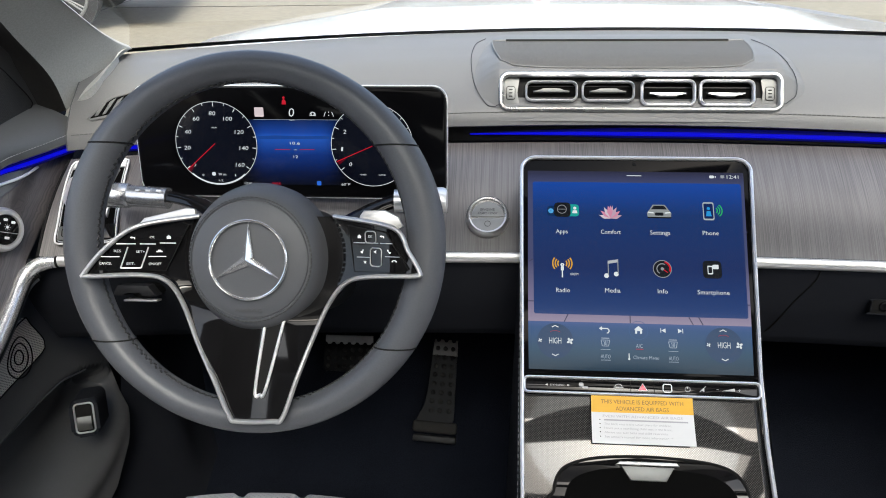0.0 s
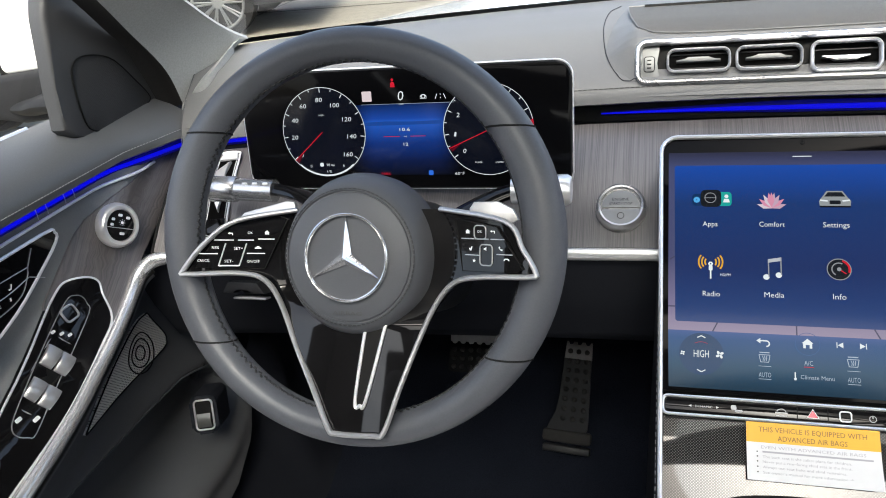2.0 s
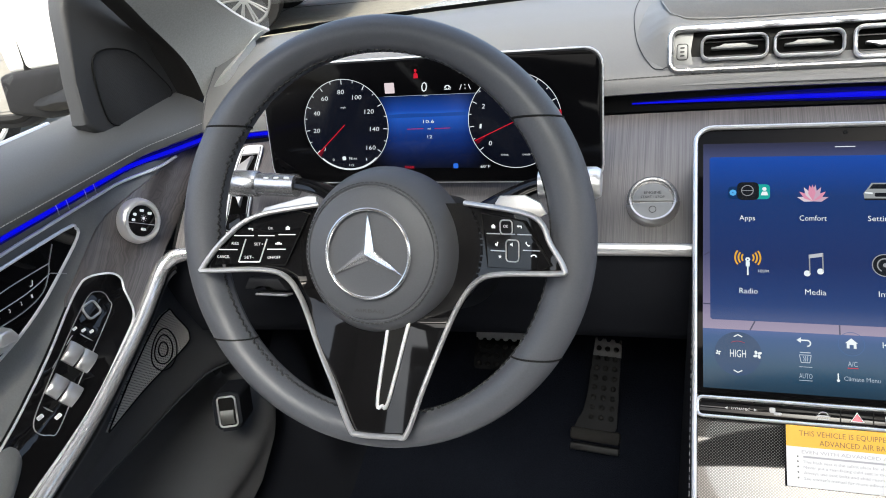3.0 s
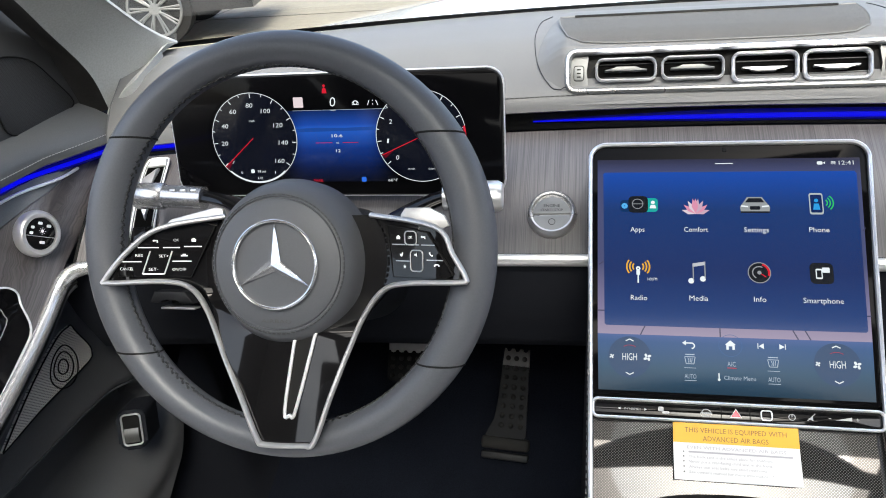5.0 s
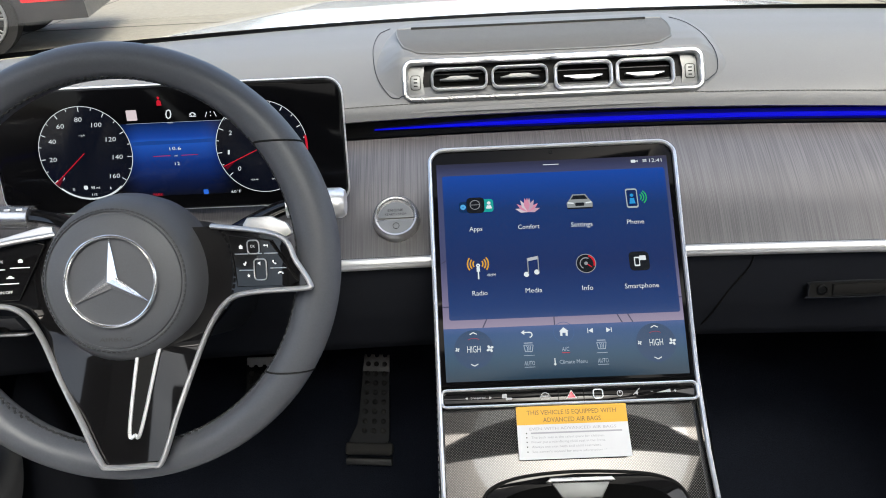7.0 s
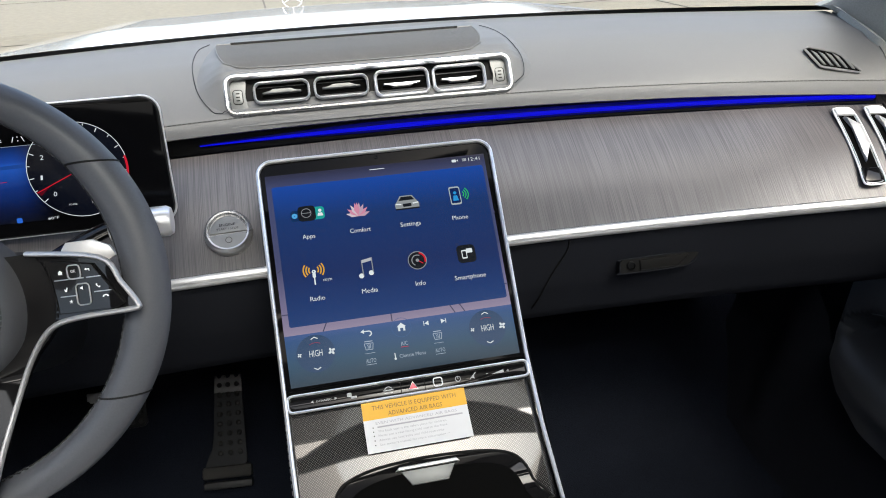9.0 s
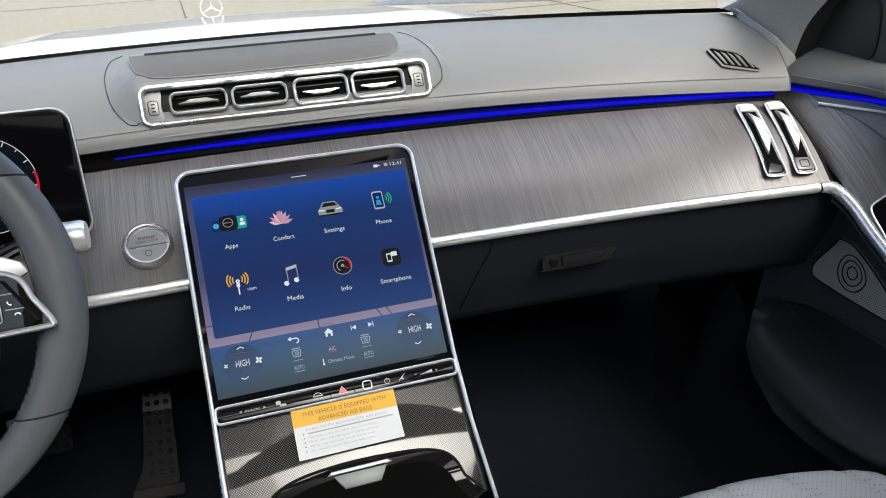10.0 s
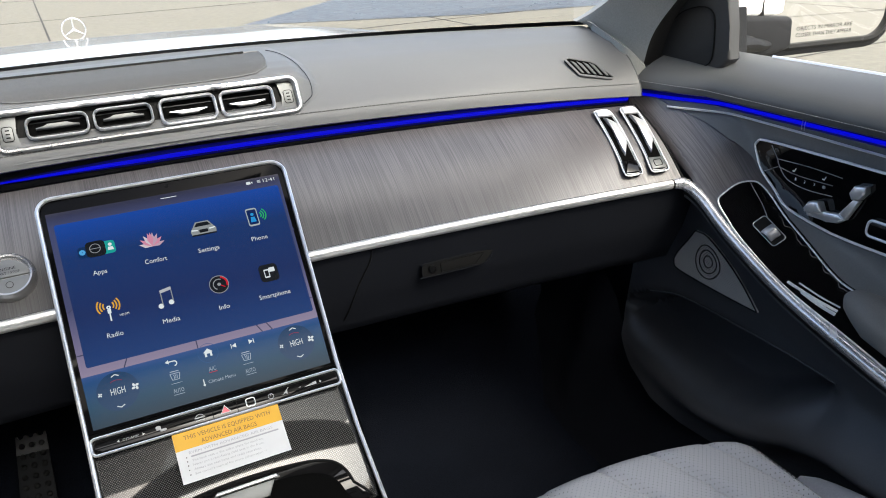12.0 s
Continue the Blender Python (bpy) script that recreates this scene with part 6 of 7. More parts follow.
part("paper", label_sheet(-0.056, 0.044, -0.1030, -0.0560, 0), PAPER, st, "white paper")
part("amber_band", label_sheet(-0.056, 0.044, -0.0725, -0.0560, 0.0002), YELLOW, st, "amber printed band")
text(st, "THIS VEHICLE IS EQUIPPED WITH", -0.006, -0.0617, 0.0026, 0.081, 0.0042, AMBERINK, "print")
text(st, "ADVANCED AIR BAGS", -0.006, -0.0684, 0.0028, 0.052, 0.0042, AMBERINK, "print")
text(st, "EVEN WITH ADVANCED AIR BAGS", -0.006, -0.0762, 0.0034, 0.078, 0.0026, GREYINK, "print")
for w, y, wd in (("", -0.0800, 0.082), ("The back seat is the safest place for children.", -0.0838, 0.066), ("Never put a rear-facing child seat in the front.", -0.0878, 0.066), ("Always use seat belts and child restraints.", -0.0920, 0.062), ("See owner's manual for more information about air bags.", -0.0963, 0.085)):
    k = curl(0, y) + 0.0006
    if w:
        text(st, w, -0.044 + wd / 2, y, k, wd, 0.0021, GREYINK, "print")
    else:
        part("print", flat(rr(wd, 0.0014, 0.0003, 2, -0.044 + wd / 2, y), k), GREYINK, st)
    part("bullet", flat(circle(0.0006, 8, -0.048, y), k), INK, st)

# ---- start button, light switch, side vents ----
def wood_frame(x, v, lift=0.0):
    p = wood_at(x, v, lift)
    up = (wood_at(x, v + 0.02) - wood_at(x, v - 0.02)).normalized()
    right = (wood_at(x + 0.01, v) - wood_at(x - 0.01, v)).normalized()
    n = right.cross(up).normalized()
    return frame_at(p, n.cross(right), n)


sb = thing("start_button", "round silver engine start button on the wood trim", "button", wood_frame(-0.1655, 0.27))
part("ring", lathe([(0.0245, 0.0), (0.0248, 0.006), (0.0238, 0.010), (0.0215, 0.0125), (0.0198, 0.0120), (0.0194, 0.008)], 56), VENTMETAL, sb, "satin silver ring")
for s in (1, -1):
    cap = [(0.0188 * math.cos(radians(a)), s * (0.0004 + max(0.0, 0.0188 * math.sin(radians(a)) - 0.0004))) for a in range(2, 179, 8)]
    cap = [(x, y - 0.0025) for x, y in cap]
    part("cap", prism(cap if s > 0 else cap[::-1], 0.004, 0.0105, 0.0012), STARTCAP, sb, "silver push cap")
text(sb, "ENGINE", 0, 0.0068, 0.0110, 0.0160, 0.0030, BLACK, "legend")
text(sb, "START / STOP", 0, 0.0022, 0.0110, 0.0220, 0.0026, BLACK, "legend")
part("legend", ring(circle(0.0032, 20, 0, -0.0105), 0.0107, 0.0003), INK, sb)


def side_vents(side):
    grp = thing("side_air_vents", "pair of upright chrome air vents in the wood trim", "air vents", group="side air vents")
    for dx in (0.0, 0.0415):
        x0 = side * (0.5820 + dx + (0.027 if side < 0 else 0.0))
        m = wood_frame(x0, 0.50, 0.001)
        sk = lambda pts: [(side * (a + 0.003 * (1 - (b / 0.057) ** 2)), b) for a, b in pts][::side]  # noqa: E731
        rim = [(-0.0138, 0.0510), (-0.0110, 0.0560), (0.0060, 0.0560), (0.0115, 0.0500), (0.0130, 0.0300), (0.0132, 0.0), (0.0132, -0.0300), (0.0142, -0.0500), (0.0100, -0.0560), (-0.0095, -0.0560), (-0.0138, -0.0500), (-0.0136, -0.0300), (-0.0138, 0.0), (-0.0140, 0.0300)][::-1]
        out = sk(smooth_loop(rim, 4))
        v = part("vent", ring(out, 0.001, 0.0011, 0.0014), SATIN, grp, "chrome vent frame")
        v.matrix_basis = m
        part("throat", prism(out, -0.002, 0.0008), VOID, v)
        part("inner_edge", ring(sk([(a * 0.80, b * 0.955) for a, b in smooth_loop(rim, 4)]), 0.001, 0.0007), SILVER, v)
        part("vane", prism(sk([(-0.0065, 0.0413), (-0.0026, 0.0397), (0.0028, 0.0310), (0.0090, 0.0289), (0.0110, 0.0022), (0.0060, -0.0068), (-0.0025, -0.0249), (-0.0035, -0.0123), (-0.0020, 0.0244)][::-1]), 0.001, 0.0055, 0.0014, seg=3), CHROME, v, "polished chrome vane")
        part("head", prism(sk([(-0.0125, 0.0450), (-0.0115, 0.0540), (0.0060, 0.0540), (0.0088, 0.0440)][::-1]), 0.001, 0.0045, 0.001), SATIN, v)
        part("foot", prism(sk([(-0.0115, -0.0330), (0.0105, -0.0340), (0.0115, -0.0520), (-0.0118, -0.0520)][::-1]), 0.001, 0.0028, 0.0008), PIANO if dx == 0 else DARKCAP, v)
        if dx:
            part("vent_button", ring(sk(rr(0.012, 0.010, 0.002, 3, 0, -0.043)), 0.0030, 0.0005), BLACK, v)
    return grp


for side in (-1, 1):
    side_vents(side)


def defrost(side):
    cx = 0.592 if side > 0 else -0.625
    c = Vector((cx, 0.262, pad_z(cx, 0.262)))
    up = (Vector((cx, 0.276, pad_z(cx, 0.276))) - Vector((cx, 0.248, pad_z(cx, 0.248)))).normalized()
    n = Vector((1, 0, 0)).cross(up).normalized()
    d = thing("demister_vent", "small slatted demister vent in the dash top", "air vent", frame_at(c + n * 0.0008, up, n), group="demister vents")

    def lay(pts):
        """Points given by the distance from the vent's middle and the place along the car."""
        q = [(side * x, (y - 0.262) / up.y) for x, y in pts]
        return q if side > 0 else q[::-1]

    out = lay([(-0.037, 0.2765), (-0.026, 0.2560), (-0.020, 0.2545), (0.022, 0.2455), (0.027, 0.2470), (0.010, 0.2655), (0.002, 0.2705), (-0.030, 0.2785)])
    part("throat", prism(out, -0.003, 0.0004), VOID, d)
    part("edge", ring(out, 0.0004, 0.0020, 0.0012), DASH, d, "charcoal rim")
    for k in range(5):
        x = -0.0245 + 0.0092 * k
        y1 = 0.2755 - 0.20 * (x + 0.030)
        y0 = 0.2560 - 0.21 * (x + 0.020)
        fin = lay([(x - 0.0052, y1), (x + 0.0030, y0 + 0.001), (x + 0.0068, y0), (x + 0.0012, y1 - 0.004)])
        part("slat", prism(fin, 0.0002, 0.0016, 0.0006), DASH, d)


for side in (-1, 1):
    defrost(side)


# ---- door fittings ----
def dframe(side, y, z, out=0.0):
    """A frame on the door card: z into the cabin, y up the card."""
    p = on_door(side, y, z, out)
    ty = on_door(side, y - 0.01, z) - on_door(side, y + 0.01, z)
    tz = on_door(side, y, z + 0.008) - on_door(side, y, z - 0.008)
    n = ty.cross(tz).normalized()
    if n.x * side > 0:
        n = -n
    up = (tz - n * tz.dot(n)).normalized()
    return frame_at(p, up, n)


ls2 = thing("light_switch", "round chrome light switch on the door's wood trim", "rotary switch", dframe(-1, 0.112, 0.632, 0.004) @ pose(0, 0, 0, 0, 0, -32))
part("ring", lathe([(0.0245, 0.0), (0.0252, 0.004), (0.0242, 0.009), (0.0215, 0.0118), (0.0178, 0.0116), (0.0172, 0.007)], 48), CHROME, ls2, "satin silver ring")
part("face", lathe([(0.0170, 0.002), (0.0169, 0.0095), (0.0162, 0.0102), (0.0, 0.0104)], 40), PIANO, ls2, "glossy black face")
part("face_rule", prism(rr(0.033, 0.0006, 0.0002, 2, 0, -0.003), 0.0103, 0.0107), CHROME, ls2)
for x, y, w in ((-0.010, 0.006, 0.004), (-0.002, 0.011, 0.005), (0.008, 0.009, 0.005), (-0.011, 0.0, 0.004), (0.002, -0.009, 0.006)):
    part("legend", prism(rr(w, 0.003, 0.001, 2, x, y), 0.0104, 0.0108), LEGEND, ls2)
sunm = annulus(0.0018, 0.0, 0.0108, 12, 0, 359.9, 0.001, 0.003)
for k in range(8):
    a = k * math.pi / 4
    bar_line(0.001 + 0.0026 * math.cos(a), 0.003 + 0.0026 * math.sin(a), 0.001 + 0.0038 * math.cos(a), 0.003 + 0.0038 * math.sin(a), 0.0005, 0.0108, sunm)
part("legend", sunm, LEGEND, ls2)


def bframe(side, y, z, out=0.0):
    """As dframe, its x along the sloping trim bar, rearwards."""
    k = (bar_z(y + 0.02) - bar_z(y - 0.02)) / 0.04
    p = on_door(side, y, z, out)
    tx = on_door(side, y - 0.01, z - 0.01 * k) - on_door(side, y + 0.01, z + 0.01 * k)
    tz = on_door(side, y, z + 0.008) - on_door(side, y, z - 0.008)
    n = tx.cross(tz).normalized()
    if n.x * side > 0:
        n = -n
    tx.normalize()
    return frame_at(p, n.cross(tx), n)


def rocker(m, w, h, parent_thing, name="rocker"):
    bm = grid(8, 8, lambda u, v: ((u - 0.5) * w * (1 - 0.12 * v), (v - 0.5) * h, 0.002 + 0.006 * math.sin(math.pi * (0.12 + 0.80 * v)) - 0.0015 * (2 * u - 1) ** 4))
    made = bmesh.ops.extrude_face_region(bm, geom=bm.faces[:])
    for v in made["geom"]:
        if isinstance(v, bmesh.types.BMVert):
            v.co.z = -0.001
    ob = part(name, bm, SILVER, parent_thing, "silver rocker switch")
    ob.matrix_basis = m
    return ob


def window_switches(side):
    t = thing("window_switches", "silver window switches set in glossy black" if side < 0 else "single silver window switch set in glossy black", "switches")
    rows = ((-0.014, 0.5390), (-0.046, 0.5220)) if side < 0 else ((0.004, 0.5455),)
    for y, z in rows:
        for dz in ((-0.0078, 0.0078) if side < 0 else (0,)):
            m = bframe(side, y, z, 0.0060) @ pose(0, dz, 0, 0, 0, -90)
            rocker(m, 0.0150 if side < 0 else 0.0165, 0.0215 if side < 0 else 0.0180, t)
    if side < 0:
        bf = bframe(side, -0.030, 0.5305, 0.0058)
        wl = part("well", prism(rr(0.080, 0.036, 0.006, 4), -0.001, 0.0003), BLACK, t)
        wl.matrix_basis = bf
        part("well_edge", ring(rr(0.080, 0.036, 0.006, 4), 0.0004, 0.0007), SILVER, wl)
        insert = [(0.042, 0.583), (0.047, 0.571), (0.034, 0.556), (-0.066, 0.503), (-0.084, 0.500), (-0.088, 0.512), (-0.064, 0.530), (0.022, 0.578)]
        part("insert_edge", tube(door_line(side, insert, 0.0062, 5, True), 0.0006, True, 5), SILVER, t)
        sq = [(0.036, 0.582), (0.040, 0.572), (0.032, 0.562), (0.014, 0.555), (0.008, 0.564), (0.012, 0.574), (0.026, 0.582)]
        part("mirror_pad", door_patch(side, sq, 0.0062, 0.002), PIANO, t, "black mirror adjustment pad")
        k = part("mirror_knob", ring(rr(0.0155, 0.0150, 0.004, 4), 0.0012, 0.0013), SILVER, t)
        k.matrix_basis = dframe(side, 0.025, 0.571, 0.0062)
        for y, z in ((0.000, 0.5640), (0.006, 0.5585), (0.0125, 0.5530)):
            part("legend", prism(rr(0.005, 0.003, 0.001, 2), 0, 0.0006), LEGEND, t).matrix_basis = dframe(side, y, z, 0.0062)
        for y, z in ((-0.078, 0.5155), (-0.066, 0.5075)):
            part("legend", prism(rr(0.007, 0.004, 0.001, 2), 0, 0.0006), LEGEND, t).matrix_basis = dframe(side, y, z, 0.0062)
    else:
        wl = part("well", prism(rr(0.042, 0.0195, 0.004, 4), -0.001, 0.0003), BLACK, t)
        wl.matrix_basis = bframe(side, 0.008, 0.5475, 0.0058)
        part("well_edge", ring(rr(0.042, 0.0195, 0.004, 4), 0.0004, 0.0007), SILVER, wl)


for side in (-1, 1):
    window_switches(side)


def seat_switch(side):
    t = thing("seat_switch", "silver seat-shaped adjustment switch on the door", "switch", group="seat switches")
    oy, oz = (0.0, 0.0) if side > 0 else (-0.045, 0.018)
    f = dframe(side, -0.045 + oy, 0.585 + oz, 0.006)
    inv = f.inverted()
    loc = lambda y, z: (inv @ on_door(side, y + oy, z + oz, 0.006)).to_2d()  # noqa: E731
    for nm, pts, tall in (
            ("cushion", ((-0.0156, 0.5811), (-0.0205, 0.5905), (-0.0338, 0.5935), (-0.0405, 0.5831), (-0.0356, 0.5793), (-0.0173, 0.5763)), 0.013),
            ("base", ((-0.0165, 0.5760), (-0.0375, 0.5825), (-0.0617, 0.5868), (-0.0700, 0.5815), (-0.0615, 0.5745), (-0.0486, 0.5725), (-0.0205, 0.5715)), 0.009),
            ("back", ((-0.0595, 0.5860), (-0.0735, 0.6085), (-0.0822, 0.6090), (-0.0705, 0.5812)), 0.008),
            ("headrest", ((-0.0690, 0.6155), (-0.0732, 0.6255), (-0.0884, 0.6285), (-0.0890, 0.6205), (-0.0825, 0.6103), (-0.0736, 0.6088)), 0.012)):
        ob = part(nm, prism([tuple(loc(*p)) for p in pts], 0.001, tall, 0.0028, seg=3), CHROME, t, "satin silver switch")
        ob.matrix_basis = f
    put = lambda y, z: (y + oy * 0.8, z + oz * 0.4)  # noqa: E731
    for y, z in ((0.0162, 0.6200), (-0.0275, 0.6211)):
        icon_f = dframe(side, *put(y, z), 0.0045)
        part("legend", prism([(-0.0022, -0.0022), (0.0010, -0.0024), (0.0030, 0.0026), (0.0020, 0.0028), (0.0004, -0.0010), (-0.0022, -0.0008)], 0, 0.0006), LEGEND, t).matrix_basis = icon_f
    for pts in ([(0.054, 0.6435), (0.0432, 0.6279), (0.040, 0.6204), (0.0258, 0.6051), (-0.0027, 0.5995), (-0.0415, 0.6015)], [(0.0432, 0.6279), (-0.0056, 0.6296), (-0.0518, 0.6280)], [(0.0400, 0.6180), (0.0080, 0.6140), (-0.0400, 0.6150)], [(0.0590, 0.6075), (0.0414, 0.6177)]):
        part("memory_edge", tube(door_line(side, [put(*p) for p in pts], 0.0045, 4), 0.0006, False, 5), SILVER, t)
    for n, (y, z) in enumerate(((0.0125, 0.6089), (-0.0011, 0.6091), (-0.0152, 0.6095))):
        ob = text(t, str(n + 1), 0, 0, 0.0004, 0.0022, 0.0040, LEGEND, "legend")
        ob.matrix_basis = dframe(side, *put(y, z), 0.0045)
    part("legend", prism(rr(0.004, 0.0040, 0.001, 2), 0, 0.0006), FAINT, t).matrix_basis = dframe(side, *put(-0.0289, 0.6098), 0.0045)
    h = part("door_handle", prism(rr(0.10, 0.019, 0.006, 4), 0.001, 0.006, 0.003), PIANO, t, "dark door pull with a chrome rim")
    h.matrix_basis = dframe(side, -0.147, 0.5815, 0.004)
    part("handle_rim", ring(rr(0.10, 0.019, 0.006, 4), 0.005, 0.0018), SATIN, h)


for side in (-1, 1):
    seat_switch(side)
    arm = thing("armrest", "padded black leather door armrest", "armrest", group="door armrests")

    def pad_shape(u, v, side=side):
        y = -0.098 - 0.5 * u
        k = min(1.0, (u / 0.10 + 0.0001)) ** 0.5 if u < 0.10 else 1.0
        a = 2 * math.pi * v
        return (side * (0.700 + (DRIVER_OUT if side < 0 else 0.0) + 0.030 * k * math.cos(a)), y, bar_z(y) + 0.031 + 0.028 * k * math.sin(a))

    part("cushion", grid(30, 20, pad_shape), LEATHER, arm)
    tw = thing("tweeter_panel", "black corner panel with a speaker mesh beside the window", "speaker panel", group="tweeter panels")
    shape = [(0.108, 0.742), (0.120, 0.7295), (0.141, 0.7215), (0.168, 0.716), (0.285, 0.704), (0.300, 0.72), (0.280, 0.762), (0.228, 0.830), (0.175, 0.885), (0.150, 0.90), (0.128, 0.853), (0.114, 0.783), (0.111, 0.756)]
    m = Matrix(((0, 0, -side, side * 0.724), (1, 0, 0, 0.0 if side < 0 else 0.030), (0, 1, 0, 0), (0, 0, 0, 1)))
    pb = part("panel", prism(shape, -0.018, 0.0, 0.005, seg=3), CORNER, tw, "matt black corner panel")
    pb.matrix_basis = m
    ms = [(0.145, 0.800), (0.161, 0.806), (0.186, 0.802), (0.210, 0.791), (0.235, 0.763), (0.252, 0.741), (0.249, 0.732), (0.216, 0.725), (0.170, 0.724), (0.146, 0.730), (0.138, 0.745), (0.139, 0.782)]
    mm = part("mesh", prism(smooth_loop(ms, 3), -0.001, 0.0015, 0.0008), MESH, tw, "fine black speaker mesh")
    mm.matrix_basis = m
    ed = part("mesh_edge", ring(smooth_loop(ms, 3), 0.0012, 0.0010), BLACK, tw)
    ed.matrix_basis = m
    fr = thing("window_frame", "dark upright window frame with a chrome sill line", "window frame", group="window frames")
    dy = 0.022 if side < 0 else 0.05
    part("post", tube([(side * 0.752, 0.110 + dy, 0.735), (side * 0.745, 0.116 + dy, 0.80), (side * 0.735, 0.124 + dy, 0.86), (side * 0.70, 0.125, 0.93)], 0.007, False, 8), BLACK, fr)
    part("sill", tube([(side * 0.785, 0.12 - 0.1 * i, 0.741 + 0.0003 * i) for i in range(10)], 0.0028, False, 8), CHROME, fr, "bright chrome sill line")

# ---- bonnet release ----
hr = thing("parking_brake_switch", "black rocker switch in a chrome frame on the kick panel", "switch", frame_at((-0.6935, 0.1459, 0.3425), (-0.10, 0.34, 0.935), (0.33, -0.88, 0.34)) @ Matrix.Scale(0.68, 4))
part("housing", prism(rr(0.052, 0.076, 0.014, 8, -0.001, -0.001), -0.09, -0.0012, 0.008, seg=4), LOWER, hr, "black housing")
part("frame", ring(rr(0.034, 0.058, 0.007, 5), 0.002, 0.0018, 0.003), CHROME, hr, "chrome frame")
part("plate", prism(rr(0.033, 0.057, 0.007, 5), -0.002, 0.001), BLACK, hr)
part("lever", grid(8, 8, lambda u, v: ((u - 0.5) * 0.026, -0.024 + 0.028 * v, 0.002 + 0.008 * math.sin(math.pi * (0.1 + 0.7 * v)))), DARKCAP, hr, "grey pull lever")

sl = thing("column_lever", "small black column adjustment lever behind the wheel", "lever", frame_at((-0.567, 0.118, 0.553), (0, 0.35, 0.94), (0, -0.94, 0.35)))
part("grip", prism([(-0.026, -0.004), (-0.020, 0.008), (0.016, 0.008), (0.026, -0.004), (0.010, -0.0045), (0.006, 0.001), (-0.009, 0.001), (-0.012, -0.0045)][::-1], -0.012, 0.004, 0.0015), PLASTIC, sl, "black grip")
part("blade", prism(rr(0.040, 0.0025, 0.001, 2, 0.006, -0.010), -0.010, 0.002, 0.0005), SILVER, sl, "thin silver blade")
part("shaft", tube([(0, 0, -0.005), (0.03, 0, -0.10)], 0.008, False, 10), BLACK, sl)

# ---- pedals ----
def pedal_plate(outline, bend_from, bend):
    """A plate whose upper end leans back towards the light."""
    bm = bmesh.new()
    bm.faces.new([bm.verts.new((x, y, 0)) for x, y in outline])
    lo, hi = min(p[1] for p in outline), max(p[1] for p in outline)
    for k in range(1, 24):
        bmesh.ops.bisect_plane(bm, geom=bm.verts[:] + bm.edges[:] + bm.faces[:], plane_co=(0, lo + (hi - lo) * k / 24, 0), plane_no=(0, 1, 0))
    for v in bm.verts:
        v.co.z = 0.002 - bend * max(0.0, v.co.y - bend_from) ** 2
    made = bmesh.ops.extrude_face_region(bm, geom=bm.faces[:])
    for v in made["geom"]:
        if isinstance(v, bmesh.types.BMVert):
            v.co.z -= 0.005
    return bm


def scallops(x0, x1, y, n, depth):
    """The wavy upper edge of a pedal plate."""
    pts = []
    for k in range(n):
        a, w = x0 + (x1 - x0) * k / n, (x1 - x0) / n
        pts += [(a, y), (a + w * 0.16, y), (a + w * 0.28, y - depth * 0.8), (a + w * 0.5, y - depth), (a + w * 0.72, y - depth * 0.8), (a + w * 0.84, y)]
    return pts + [(x1, y)]


ac = thing("accelerator_pedal", "upright metal pedal plate with black rubber studs", "pedal", frame_at((-0.2475, 0.472, 0.173), (0.06, 0.6, 0.8), (0, -0.8, 0.6)))
plate = scallops(-0.0205, 0.0205, 0.078, 3, 0.005) + [(0.0235, 0.0), (0.0255, -0.060), (0.022, -0.066), (-0.040, -0.066), (-0.036, -0.055), (-0.028, -0.038), (-0.0245, -0.010)]
part("plate", pedal_plate(plate[::-1], 1.0, 0.0), ALU, ac, "brushed metal plate, darkened for shade")
for i in range(8):
    for j in range(3):
        x, y = (j - 1) * (0.0135 + 0.0003 * i), 0.062 - 0.0155 * i
        part("stud", lathe([(0.0042, 0.002), (0.0042, 0.0040), (0.0030, 0.0052), (0.0012, 0.0056)], 12), RUBBER, ac).location = (x, y, 0)
# second plate, brighter in colour to draw the light on the pedal's top
part("cap", pedal_plate((scallops(-0.0205, 0.0205, 0.078, 3, 0.005) + [(0.0222, 0.050), (-0.0220, 0.050)])[::-1], 1.0, 0.0), LITCAP, ac, "upper end in paler metal for the light on it").location = (0, 0, 0.0006)
part("heel", box(-0.046, 0.032, -0.086, -0.066, -0.02, 0.002, 0.005), RUBBER, ac, "black rubber heel")
part("base", box(-0.043, 0.032, -0.101, -0.090, -0.02, 0.008, 0.002), PLASTIC, ac)
bp_ = thing("brake_pedal", "wide metal brake pedal with black rubber studs", "pedal", frame_at((-0.418, 0.500, 0.208), (0, 0.6, 0.8), (0, -0.8, 0.6)))
plate = [(-0.043, 0.0310), (0.043, 0.0310), (0.045, -0.022), (0.040, -0.028), (-0.040, -0.028), (-0.045, -0.022)]
part("plate", pedal_plate(plate[::-1], 0.012, 14.0), ALU, bp_, "brushed metal plate, darkened for shade")
# lip added in brighter metal to draw the lit upper edge
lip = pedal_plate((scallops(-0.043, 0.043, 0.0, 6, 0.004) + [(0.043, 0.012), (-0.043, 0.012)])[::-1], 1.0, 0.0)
part("lip", lip, LITALU, bp_, "upper lip in brighter metal for the light on it").matrix_basis = pose(0, 0.0240, 0.0015, 12)
for i in range(3):
    for j in range(6):
        part("stud", lathe([(0.0042, 0.002), (0.0042, 0.0040), (0.0030, 0.0052), (0.0012, 0.0056)], 12), RUBBER, bp_).location = (-0.0355 + 0.0142 * j, 0.010 - 0.0145 * i, 0)
part("arm", box(-0.012, 0.012, 0.0, 0.16, -0.03, -0.006, 0.004), BLACK, bp_)


